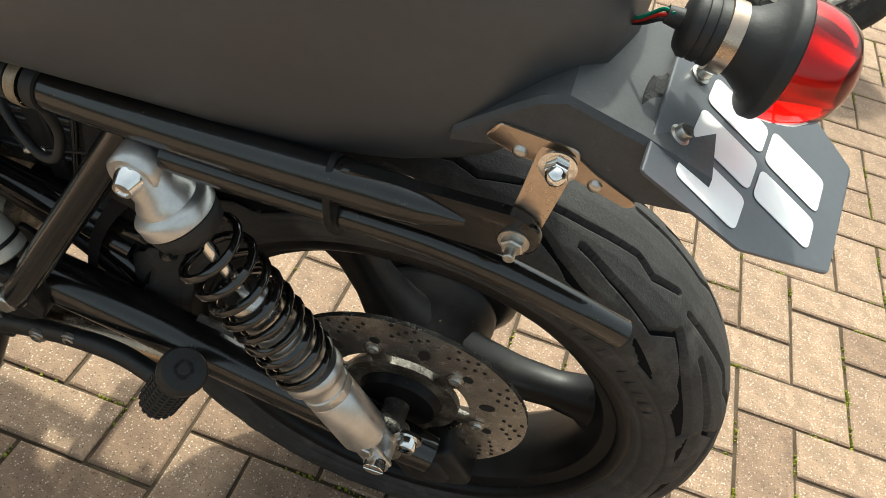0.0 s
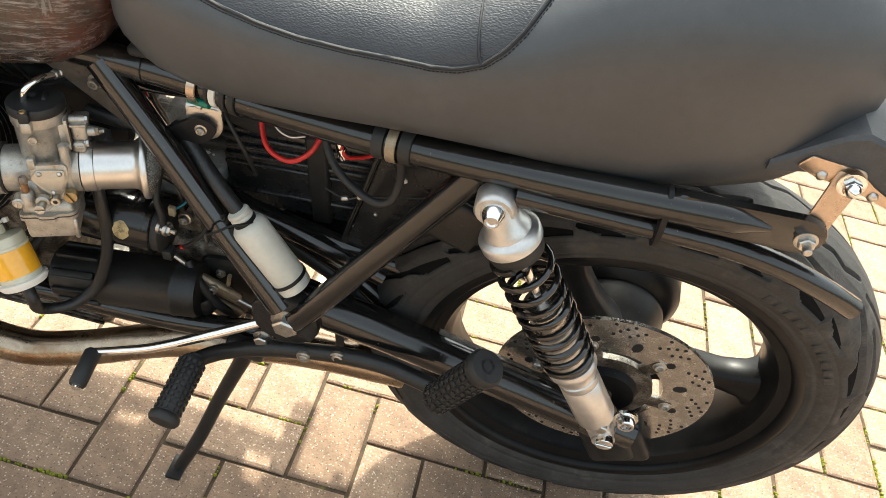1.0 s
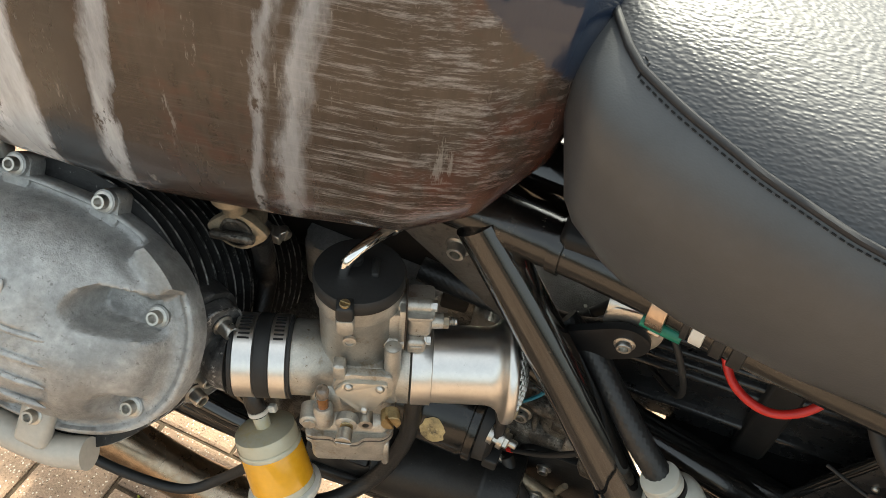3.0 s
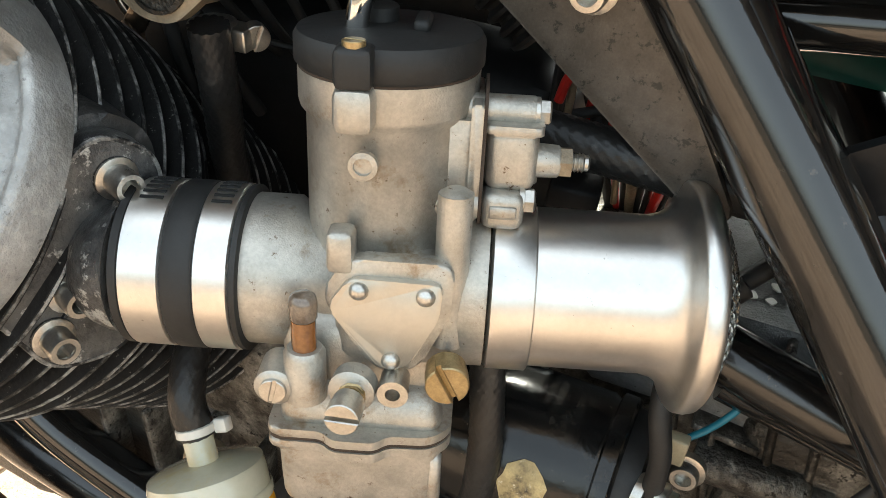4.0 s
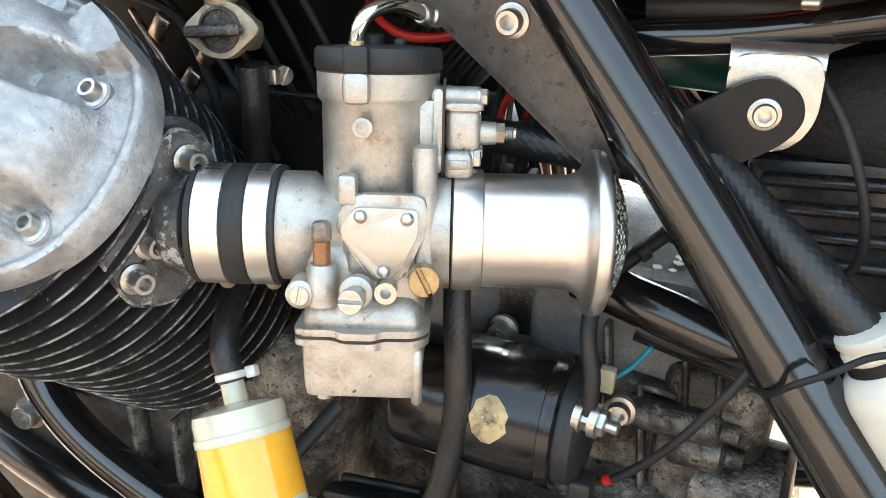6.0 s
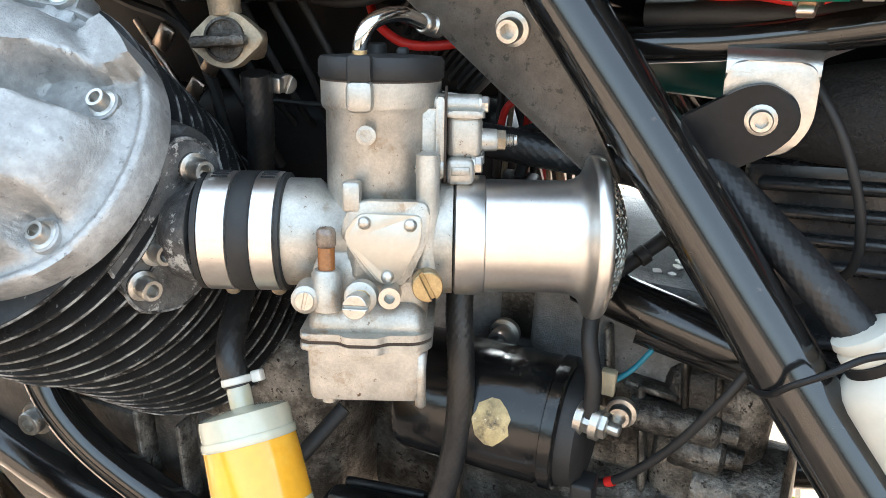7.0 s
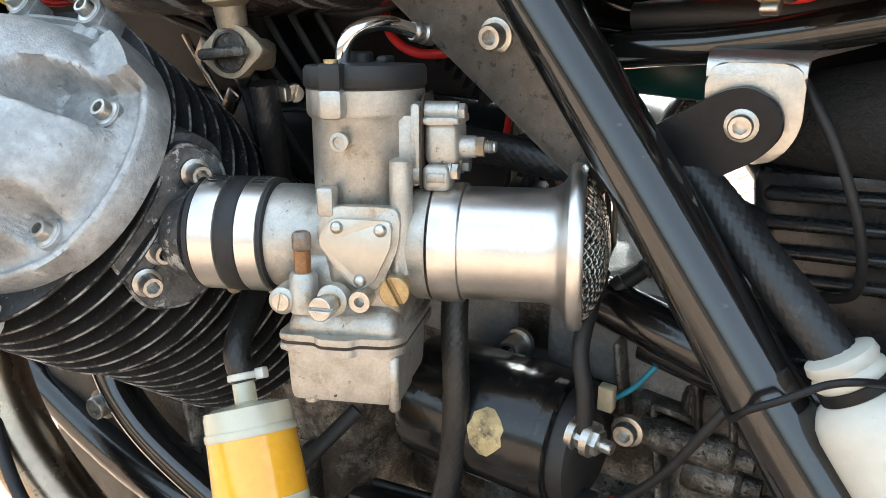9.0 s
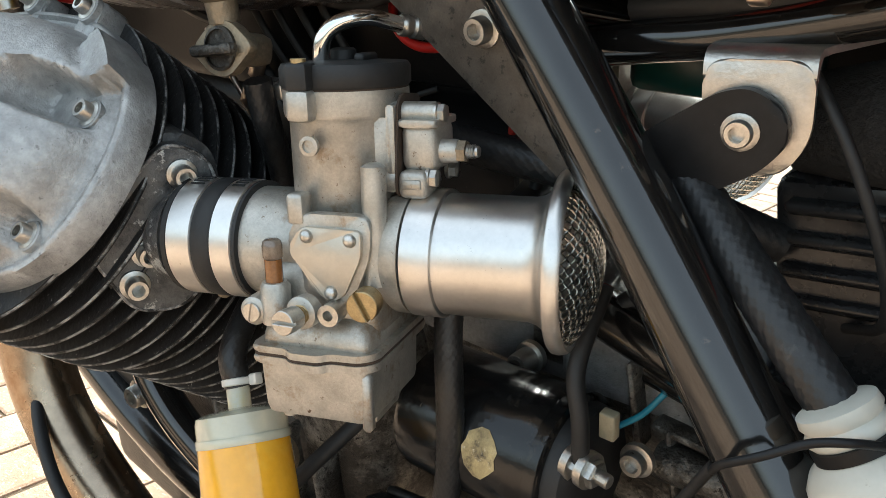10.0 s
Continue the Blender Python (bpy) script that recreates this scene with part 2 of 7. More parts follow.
def tank_material():
    """Tank stripped by hand: upright streaks of bare grey metal, black primer and brown lacquer, with scratches across."""
    m = material("stripped_tank", (0.048, 0.035, 0.028), 0.26, vary=0.4, scale=14, bump=0.05, coat=0.3, stretch=(1.6, 1.0, 0.4))
    t = m.node_tree
    b = t.nodes["Principled BSDF"]
    brown = b.inputs["Base Color"].links[0].from_socket
    tc = t.nodes.new("ShaderNodeTexCoord")
    sep = t.nodes.new("ShaderNodeSeparateXYZ")
    t.links.new(tc.outputs["Object"], sep.inputs[0])

    def noise_at(scale, stretch, detail=8.0, rg=0.7):
        mp = t.nodes.new("ShaderNodeMapping")
        mp.inputs["Scale"].default_value = stretch
        t.links.new(tc.outputs["Object"], mp.inputs[0])
        k = t.nodes.new("ShaderNodeTexNoise")
        k.inputs["Scale"].default_value, k.inputs["Detail"].default_value, k.inputs["Roughness"].default_value = scale, detail, rg
        t.links.new(mp.outputs[0], k.inputs["Vector"])
        return k.outputs[0]

    def calc(kind, a, c, d=None):
        k = t.nodes.new("ShaderNodeMath")
        k.operation = kind
        for i, v in enumerate((a, c, d)):
            if v is None:
                continue
            if isinstance(v, (int, float)):
                k.inputs[i].default_value = v
            else:
                t.links.new(v, k.inputs[i])
        return k.outputs[0]

    def steps(src, stops):
        r = t.nodes.new("ShaderNodeValToRGB")
        r.color_ramp.elements[0].position, r.color_ramp.elements[0].color = stops[0][0], (*stops[0][1], 1)
        r.color_ramp.elements[1].position, r.color_ramp.elements[1].color = stops[-1][0], (*stops[-1][1], 1)
        for p, c in stops[1:-1]:
            r.color_ramp.elements.new(p).color = (*c, 1)
        t.links.new(src, r.inputs[0])
        return r.outputs[0]

    def blend(fac, a, c):
        x = t.nodes.new("ShaderNodeMix")
        x.data_type = "RGBA"
        t.links.new(fac, x.inputs[0])
        for v, i in ((a, 6), (c, 7)):
            if isinstance(v, tuple):
                x.inputs[i].default_value = (*v, 1)
            else:
                t.links.new(v, x.inputs[i])
        return x.outputs[2]

    wob = noise_at(22, (1, 1, 0.28))
    u = calc("MULTIPLY_ADD", wob, 0.034, sep.outputs[0])
    u = calc("MULTIPLY_ADD", sep.outputs[2], -0.12, u)
    u = calc("MULTIPLY_ADD", u, 1.5625, 1.5625 * (1.33 - 0.017 + 0.082))
    # bare metal along the tank from front to rear: 0 lacquer, 1 bare
    k0, k1 = (0, 0, 0), (1, 1, 1)
    at = lambda x: (x + 1.33) * 1.5625
    half, faint = (0.7,) * 3, (0.12,) * 3
    bare = steps(u, [(at(-1.18), k0), (at(-1.175), k1), (at(-1.15), k1), (at(-1.147), k0), (at(-1.076), k0), (at(-1.073), half), (at(-1.062), half), (at(-1.059), k0), (at(-1.043), k0), (at(-1.040), k1), (at(-1.025), k1), (at(-1.021), faint),
                     (at(-1.004), faint), (at(-1.001), k1), (at(-0.972), k1), (at(-0.968), k0), (at(-0.936), k0), (at(-0.934), half), (at(-0.928), half), (at(-0.926), k0), (at(-0.862), k0), (at(-0.859), half), (at(-0.854), k0), (at(-0.848), k0), (at(-0.846), (0.55,) * 3), (at(-0.842), (0.45,) * 3), (at(-0.838), k0)])
    black = steps(u, [(at(-1.20), k0), (at(-1.198), k1), (at(-1.180), k1), (at(-1.178), k0), (at(-0.969), k0), (at(-0.966), k1), (at(-0.945), k1), (at(-0.935), (0.5,) * 3), (at(-0.922), k0)])
    hole = steps(noise_at(60, (1, 1, 0.35), 9.0, 0.75), [(0.37, k0), (0.43, k1)])
    bare = calc("MULTIPLY", bare, hole)
    pale = steps(noise_at(90, (1, 1, 0.2)), [(0.3, (0.30, 0.32, 0.35)), (0.7, (0.60, 0.64, 0.69))])
    red = steps(noise_at(9, (1, 1, 1), 5.0), [(0.48, k0), (0.62, (0.85,) * 3)])
    col = blend(red, brown, (0.085, 0.026, 0.016))
    col = blend(black, col, (0.010, 0.010, 0.012))
    col = blend(bare, col, pale)
    scratch = steps(noise_at(95, (0.06, 1, 3.0), 7.0, 0.82), [(0.50, k0), (0.66, (0.60,) * 3)])
    rear = steps(u, [(at(-0.90), (0.06,) * 3), (at(-0.855), (0.12,) * 3), (at(-0.83), k1), (at(-0.765), k1), (at(-0.74), (0.3,) * 3)])
    col = blend(calc("MULTIPLY", scratch, rear), col, (0.40, 0.39, 0.39))
    streak = steps(noise_at(70, (1, 1, 0.16), 7.0, 0.8), [(0.60, k0), (0.64, (0.6,) * 3)])
    col = blend(streak, col, (0.22, 0.21, 0.20))
    # blue-black lacquer left on the rear corner
    edge = calc("MULTIPLY_ADD", sep.outputs[0], 1.04, sep.outputs[2])
    edge = calc("MULTIPLY_ADD", noise_at(120, (1, 1, 1), 6.0), 0.012, edge)
    lacquer = steps(calc("MULTIPLY_ADD", edge, 4.0, 0.5 + 4.0 * (0.0621 - 0.006)), [(0.494, k0), (0.506, k1)])
    col = blend(lacquer, col, (0.014, 0.022, 0.040))
    rough = b.inputs["Roughness"].links[0].from_socket
    gloss = calc("MULTIPLY_ADD", calc("SUBTRACT", 0.05, rough), lacquer, rough)
    t.links.new(gloss, b.inputs["Roughness"])
    t.links.new(col, b.inputs["Base Color"])
    return m


TANK = tank_material()
RED_LENS = clear("red_lens", (0.85, 0.012, 0.010), 0.06, 1.49)
PLASTIC = material("white_bottle_plastic", (0.54, 0.525, 0.46), 0.42, vary=0.08, scale=20, bump=0.05, second=(0.42, 0.39, 0.31), amount=0.28, specks=((0.22, 0.19, 0.14), 160, 0.29))
FILTER_CLEAR = material("cloudy_plastic", (0.80, 0.77, 0.60), 0.16, vary=0.06, scale=40, bump=0.02, second=(0.80, 0.68, 0.36), amount=0.36, coat=0.6)
FILTER_CLEAR.node_tree.nodes["Principled BSDF"].inputs["Transmission Weight"].default_value = 0.35
FUEL = material("amber_fuel", (0.86, 0.42, 0.025), 0.14, vary=0.10, scale=22, bump=0.03, bump_scale=60, coat=0.7, second=(0.88, 0.50, 0.07), amount=0.40)
WHITE = material("white_plastic", (0.72, 0.70, 0.64), 0.4, vary=0.06, scale=60, bump=0.05)
PLATE = material("grey_plate", (0.085, 0.092, 0.105), 0.38, vary=0.12, scale=20, bump=0.02, second=(0.11, 0.118, 0.13), amount=0.3)
PLATE_WHITE = material("white_vinyl", (0.82, 0.82, 0.82), 0.4, vary=0.03, scale=60, bump=0.02)
RED = material("red_wire", (0.55, 0.02, 0.015), 0.4, vary=0.1, scale=100, bump=0.0)
GREEN = material("green_insulation", (0.0, 0.16, 0.10), 0.4, vary=0.1, scale=100, bump=0.0)
BLUE = material("blue_wire", (0.02, 0.19, 0.27), 0.4, vary=0.1, scale=100, bump=0.0)
GOLD = material("gold_label", (0.46, 0.37, 0.19), 0.5, metal=0.2, vary=0.3, scale=120, bump=0.1, second=(0.05, 0.042, 0.03), amount=0.40, specks=((0.60, 0.54, 0.40), 300, 0.36))
LINT = material("paper_label", (0.55, 0.53, 0.46), 0.8, vary=0.3, scale=150, bump=0.1)
WHITE_ALLOY = material("zinc_plate", (0.53, 0.48, 0.40), 0.38, metal=0.6, vary=0.08, scale=50, bump=0.08, second=(0.50, 0.41, 0.27), amount=0.25)
SMOKY = material("smoky_plastic", (0.20, 0.15, 0.11), 0.12, vary=0.3, scale=120, bump=0.02, coat=0.7, second=(0.09, 0.06, 0.04), amount=0.4)
AMBER_TUBE = material("stained_tube", (0.22, 0.085, 0.022), 0.2, vary=0.3, scale=90, bump=0.05, coat=0.5)
GASKET = material("dark_gasket", (0.055, 0.036, 0.024), 0.8, vary=0.3, scale=150, bump=0.2)
PEELED = material("flaking_black_alloy", (0.050, 0.050, 0.052), 0.42, metal=0.3, vary=0.4, scale=120, bump=0.4, bump_scale=300, second=(0.11, 0.11, 0.108), amount=0.52, specks=((0.42, 0.42, 0.40), 75, 0.415))
BRASS_DIRTY = material("dirty_zinc", (0.33, 0.27, 0.19), 0.48, metal=0.6, vary=0.3, scale=70, bump=0.3, second=(0.14, 0.11, 0.08), amount=0.36)
GREEN_DARK = material("dark_green_plastic", (0.004, 0.05, 0.042), 0.3, vary=0.2, scale=60, bump=0.02)
GUARD = material("pale_guard_paint", (0.48, 0.44, 0.38), 0.42, vary=0.12, scale=30, bump=0.06, second=(0.36, 0.31, 0.25), amount=0.26)
BEIGE = material("yellowed_plastic", (0.42, 0.36, 0.24), 0.45, vary=0.15, scale=120, bump=0.05, second=(0.25, 0.20, 0.13), amount=0.35)
YELLOW = material("yellow_sleeve", (0.60, 0.42, 0.01), 0.4, vary=0.1, scale=90, bump=0.0)
SILVER = material("silver_alloy", (0.60, 0.59, 0.57), 0.34, metal=0.85, vary=0.12, scale=50, bump=0.06, second=(0.46, 0.44, 0.41), amount=0.25)
PEELED_DARK = material("black_port_paint", (0.032, 0.031, 0.03), 0.5, vary=0.4, scale=60, bump=0.4, bump_scale=260, second=(0.16, 0.155, 0.15), amount=0.34)
SPONGE = material("rough_foam", (0.02, 0.02, 0.02), 0.8, vary=0.4, scale=200, bump=1.0, bump_scale=260)
WHEEL_BLACK = material("black_wheel_paint", (0.008, 0.008, 0.0085), 0.36, vary=0.3, scale=30, bump=0.05, second=(0.022, 0.019, 0.016), amount=0.34, spec=0.16, specks=((0.07, 0.057, 0.045), 160, 0.32))
GUSSET = material("worn_gusset_paint", (0.105, 0.092, 0.078), 0.40, metal=0.1, vary=0.25, scale=130, bump=0.2, second=(0.07, 0.06, 0.05), amount=0.40, specks=((0.036, 0.033, 0.030), 170, 0.40))
BRACKET = material("brushed_bracket", (0.62, 0.59, 0.54), 0.34, metal=0.9, vary=0.15, scale=80, bump=0.15, bump_scale=600, second=(0.34, 0.30, 0.25), amount=0.32)
FRAME = material("gloss_frame_paint", (0.010, 0.0095, 0.009), 0.16, coat=0.4, rough_vary=0.06, vary=0.3, scale=40, bump=0.09, bump_scale=300, second=(0.030, 0.025, 0.020), amount=0.36, spec=0.45, specks=((0.075, 0.066, 0.055), 150, 0.33))
MESH_WIRE = material("bright_wire", (0.62, 0.60, 0.55), 0.25, metal=1.0, vary=0.15, scale=200, bump=0.0)

# ---- mesh tools ----


def vec(*p):
    return Vector(p)


def smooth_path(pts, n=8):
    """A Catmull-Rom line through the points."""
    p = [Vector(q) for q in pts]
    if len(p) < 3:
        return p
    p = [2 * p[0] - p[1], *p, 2 * p[-1] - p[-2]]
    out = []
    for i in range(1, len(p) - 2):
        a, b, c, d = p[i - 1:i + 3]
        for k in range(n):
            t = k / n
            out.append(0.5 * ((2 * b) + (c - a) * t + (2 * a - 5 * b + 4 * c - d) * t * t + (3 * b - a - 3 * c + d) * t ** 3))
    out.append(p[-2])
    return out


def skin(bm, rings, closed=True, caps=True):
    """Faces between rings of vertices."""
    n = len(rings[0])
    for a, b in zip(rings, rings[1:]):
        for k in range(n if closed else n - 1):
            bm.faces.new((a[k], a[(k + 1) % n], b[(k + 1) % n], b[k]))
    if caps and closed:
        bm.faces.new(rings[0][::-1])
        bm.faces.new(rings[-1])


def tube(bm, pts, r, seg=14, n=8, caps=True, straight=False):
    """A round bar or pipe along the points; r is one radius or one for each point."""
    line = [Vector(q) for q in pts] if straight else smooth_path(pts, n)
    m = len(line)
    if isinstance(r, (int, float)):
        radii = [r] * m
    else:
        radii = [float(np.interp(i / (m - 1) * (len(r) - 1), range(len(r)), r)) for i in range(m)]
    rings, up = [], None
    for i, p in enumerate(line):
        t = (line[min(i + 1, m - 1)] - line[max(i - 1, 0)]).normalized()
        if up is None:
            up = t.orthogonal().normalized()
        up = (up - up.dot(t) * t).normalized()
        s = t.cross(up)
        rings.append([bm.verts.new(p + radii[i] * (math.cos(a) * up + math.sin(a) * s)) for a in (2 * math.pi * k / seg for k in range(seg))])
    skin(bm, rings, True, caps)


def braid(bm, pts, r, depth=0.075, lay=0.0050, strands=7, seg=42):
    """A hose with a woven cover: two sets of strands wound against each other."""
    line = smooth_path(pts, 10)
    run, far = [], [0.0]
    for a, b in zip(line, line[1:]):
        far.append(far[-1] + (b - a).length)
    count = int(far[-1] / 0.0009)
    rings, up = [], None
    for i in range(count + 1):
        s = far[-1] * i / count
        p = Vector([float(np.interp(s, far, [q[k] for q in line])) for k in range(3)])
        run.append((s, p))
    for i, (s, p) in enumerate(run):
        t = (run[min(i + 4, count)][1] - run[max(i - 4, 0)][1]).normalized()
        if up is None:
            up = t.orthogonal().normalized()
        up = (up - up.dot(t) * t).normalized()
        w = t.cross(up)
        ring = []
        for k in range(seg):
            a = 2 * math.pi * k / seg
            u, v = strands * a + 2 * math.pi * s / lay / 2, strands * a - 2 * math.pi * s / lay / 2
            bulge = abs(math.sin(u)) ** 0.6 + abs(math.sin(v)) ** 0.6 - 1.0
            ring.append(bm.verts.new(p + r * (1 + depth * bulge) * (math.cos(a) * up + math.sin(a) * w)))
        rings.append(ring)
    skin(bm, rings, True, True)


def axes(o, z, x=None):
    """A frame at o whose z runs along z, with x near the given way."""
    z = Vector(z).normalized()
    x = Vector(x) if x else z.orthogonal()
    x = (x - x.dot(z) * z).normalized()
    y = z.cross(x)
    return Matrix(((x.x, y.x, z.x, o[0]), (x.y, y.y, z.y, o[1]), (x.z, y.z, z.z, o[2]), (0, 0, 0, 1)))


def lathe(bm, prof, m, seg=32, closed=False):
    """Turns (radius, height) pairs round the z of m."""
    rings = []
    for r, h in prof:
        r = max(r, 1e-5)
        rings.append([bm.verts.new(m @ Vector((r * math.cos(a), r * math.sin(a), h))) for a in (2 * math.pi * k / seg for k in range(seg))])
    if closed:
        rings.append(rings[0])
        skin(bm, rings, True, False)
    else:
        skin(bm, rings, True, True)


def box(bm, size, m, bevel=0.0, seg=2, taper=1.0):
    """A block with rounded edges, centred on m."""
    vs = [bm.verts.new(m @ Vector((sx * size[0] / 2 * (taper if sz > 0 else 1), sy * size[1] / 2 * (taper if sz > 0 else 1), sz * size[2] / 2)))
          for sz in (-1, 1) for sx, sy in ((-1, -1), (1, -1), (1, 1), (-1, 1))]
    fs = [bm.faces.new([vs[k] for k in f]) for f in ((3, 2, 1, 0), (4, 5, 6, 7), (0, 1, 5, 4), (1, 2, 6, 5), (2, 3, 7, 6), (3, 0, 4, 7))]
    if bevel:
        es = list({e for f in fs for e in f.edges})
        bmesh.ops.bevel(bm, geom=es, offset=bevel, segments=seg, affect="EDGES", profile=0.5)


def prism(bm, outline, thick, m, bevel=0.0, seg=2):
    """An outline in the xy of m, pushed along its z by thick, with rounded rims."""
    a = [bm.verts.new(m @ Vector((x, y, 0))) for x, y in outline]
    b = [bm.verts.new(m @ Vector((x, y, thick))) for x, y in outline]
    n = len(a)
    fs = [bm.faces.new(a[::-1]), bm.faces.new(b)]
    rim = list(fs[0].edges) + list(fs[1].edges)
    for k in range(n):
        bm.faces.new((a[k], a[(k + 1) % n], b[(k + 1) % n], b[k]))
    if bevel:
        bmesh.ops.bevel(bm, geom=rim, offset=bevel, segments=seg, affect="EDGES", profile=0.5)


def rounded(pts, r, n=5):
    """An outline with its corners rounded."""
    out, k = [], len(pts)
    for i in range(k):
        p, a, b = Vector(pts[i]), Vector(pts[i - 1]), Vector(pts[(i + 1) % k])
        u, v = (a - p), (b - p)
        d = min(r, u.length * 0.45, v.length * 0.45)
        s, e = p + u.normalized() * d, p + v.normalized() * d
        for j in range(n + 1):
            t = j / n
            q = (1 - t) ** 2 * s + 2 * t * (1 - t) * p + t * t * e
            out.append((q.x, q.y))
    return out


def ring_outline(r, n=24):
    return [(r * math.cos(2 * math.pi * k / n), r * math.sin(2 * math.pi * k / n)) for k in range(n)]


def part(name, bm, mat, parent=None, label="", smooth=45):
    """Links a bmesh as one mesh object under a thing or a part."""
    bmesh.ops.recalc_face_normals(bm, faces=bm.faces)
    me = bpy.data.meshes.new(name)
    bm.to_mesh(me)
    bm.free()
    me.materials.append(mat)
    if smooth:
        me.shade_smooth()
        me.set_sharp_from_angle(angle=radians(smooth))
    ob = new(name, me)
    if parent:
        ob.parent = parent
    if label:
        ob["label"] = label
    return ob


def socket_bolt(name, p, way, r, h, parent, mat=None, label=""):
    """A socket-head bolt at p, whose head stands out along way."""
    bm = bmesh.new()
    m = axes(p, way)
    lathe(bm, [(r, -0.004), (r, h * 0.85), (r * 0.9, h), (r * 0.60, h), (r * 0.58, -0.004)], m, 20, True)
    lathe(bm, [(r * 0.64, h * 0.88), (r * 0.64, h * 0.05), (0.00005, h * 0.05), (0.00005, -0.003), (r * 0.8, -0.003), (r * 0.8, h * 0.88)], m, 6, True)
    lathe(bm, [(r * 1.38, -0.003), (r * 1.38, 0.0006), (r * 1.05, 0.0012)], m, 20)
    return part(name, bm, mat or STEEL, parent, label)


def hex_bolt(name, p, way, r, h, parent, mat=None, label="", tail=0.0):
    bm = bmesh.new()
    m = axes(p, way)
    lathe(bm, [(r * 1.3, -0.003), (r * 1.3, 0.001), (r, 0.0015)], m, 20)
    lathe(bm, [(r, 0.0), (r, h * 0.85), (r * 0.85, h)], m, 6)
    if tail:
        lathe(bm, [(r * 0.5, 0), (r * 0.5, h + tail * 0.9), (r * 0.4, h + tail)], m, 12)
    return part(name, bm, mat or STEEL, parent, label, 30)


def slot_screw(name, p, way, r, h, parent, mat=None, label="", slot=(1, 0, 0)):
    """A cheese-head screw with a cut slot."""
    bm = bmesh.new()
    m = axes(p, way, slot)
    for s in (1, -1):
        pts = [(math.cos(a) * r, math.sin(a) * r) for a in (math.asin(0.14) + k * (math.pi - 2 * math.asin(0.14)) / 10 for k in range(11))]
        prism(bm, [(x, s * y) for x, y in pts], h, m, r * 0.06, 1)
    lathe(bm, [(r * 0.95, -0.003), (r * 0.95, h * 0.55)], m, 20)
    return part(name, bm, mat or STEEL, parent, label, 30)


# ---- the motorcycle's own frame: x to the rear, y to its right side, z up ----
YAW, LEAN, OFF = 18.0, 10.0, 0.695
ca, sa, cb, sb = math.cos(radians(YAW)), math.sin(radians(YAW)), math.cos(radians(LEAN)), math.sin(radians(LEAN))
AX, AY = Vector((ca, -sa, 0)), Vector((sa * cb, ca * cb, sb))
AZ = AX.cross(AY)
BIKE = Matrix(((AX.x, AY.x, AZ.x, AY.x * OFF), (AX.y, AY.y, AZ.y, AY.y * OFF), (AX.z, AY.z, AZ.z, AY.z * OFF), (0, 0, 0, 1)))
BIKE = BIKE @ pose(-0.0039, 0.0055, -0.0003, 0.277, 0.460, 0.119)  # how it settles on its stand
bike = new("motorcycle")
bike.matrix_world = BIKE
bike.empty_display_size = 0.1
tagged(bike, "black cafe racer motorcycle with bare tank leaning on its side stand", "motorcycle")

# ---- rear wheel ----
HUB = vec(0.0, 0.0, 0.0)
AXLE = vec(-0.1506, -0.016, 0.2542)
WHEEL = axes(HUB, (0, 1, 0), (1, 0, 0))
wheel = new("rear_wheel")
wheel.parent = bike
wheel["label"] = "rear wheel with cast spokes and drilled brake disc"
wheel.location = AXLE
wheel.scale = (1.03, 1.03, 1.03)

TYRE_R = 0.3175
# groove floors: unworn rubber, taken near black to paint in the grooves' shade
GROOVE = material("groove_shade_rubber", (0.007, 0.007, 0.007), 0.9, vary=0.3, scale=80, bump=0.1, spec=0.1)
tread_prof = [(-0.0672, 0.281), (-0.0655, 0.285), (-0.058, 0.296), (-0.046, 0.306), (-0.032, 0.3125), (-0.017, 0.3162), (0, TYRE_R)]
tread_prof = tread_prof + [(-h, r) for h, r in tread_prof[-2::-1]]
# one period of the tread's left half: lines of (angle, width)
TREAD = [[(0.0, -0.0395), (-0.113, -0.0465), (-0.313, -0.054), (-0.382, -0.0435), (-0.54, -0.0588), (-0.80, -0.0665)],
         [(0.137, -0.0398), (0.042, -0.0523), (-0.12, -0.0645), (-0.24, -0.068)],
         [(0.134, -0.0246), (0.008, -0.0233), (-0.151, -0.0183), (-0.22, -0.0257), (-0.322, -0.0172)],
         [(-0.30, -0.0625), (-0.42, -0.0665), (-0.52, -0.070)]]
PERIODS = 12
NA, NH = 1900, 136
ang = np.arange(NA) * 2 * math.pi / NA
span = np.linspace(-0.0672, 0.0672, NH)
rad = np.interp(span, [q[0] for q in tread_prof], [q[1] for q in tread_prof])
AA, HH = np.meshgrid(ang, span, indexing="ij")
gap = np.full(AA.shape, 1.0)
for turn in range(PERIODS):
    for side in (1, -1):
        for line in TREAD:
            for (a0, h0), (a1, h1) in zip(line, line[1:]):
                base = 2 * math.pi * turn / PERIODS + 0.16 + (0.0 if side > 0 else math.pi / PERIODS)
                da = (AA - base - a0 + math.pi) % (2 * math.pi) - math.pi
                x, y = da * 0.31, (HH * side - h0) * 1.15
                sx, sy = (a1 - a0) * 0.31, (h1 - h0) * 1.15
                k = np.clip((x * sx + y * sy) / (sx * sx + sy * sy), 0, 1)
                gap = np.minimum(gap, np.hypot(x - k * sx, y - k * sy))
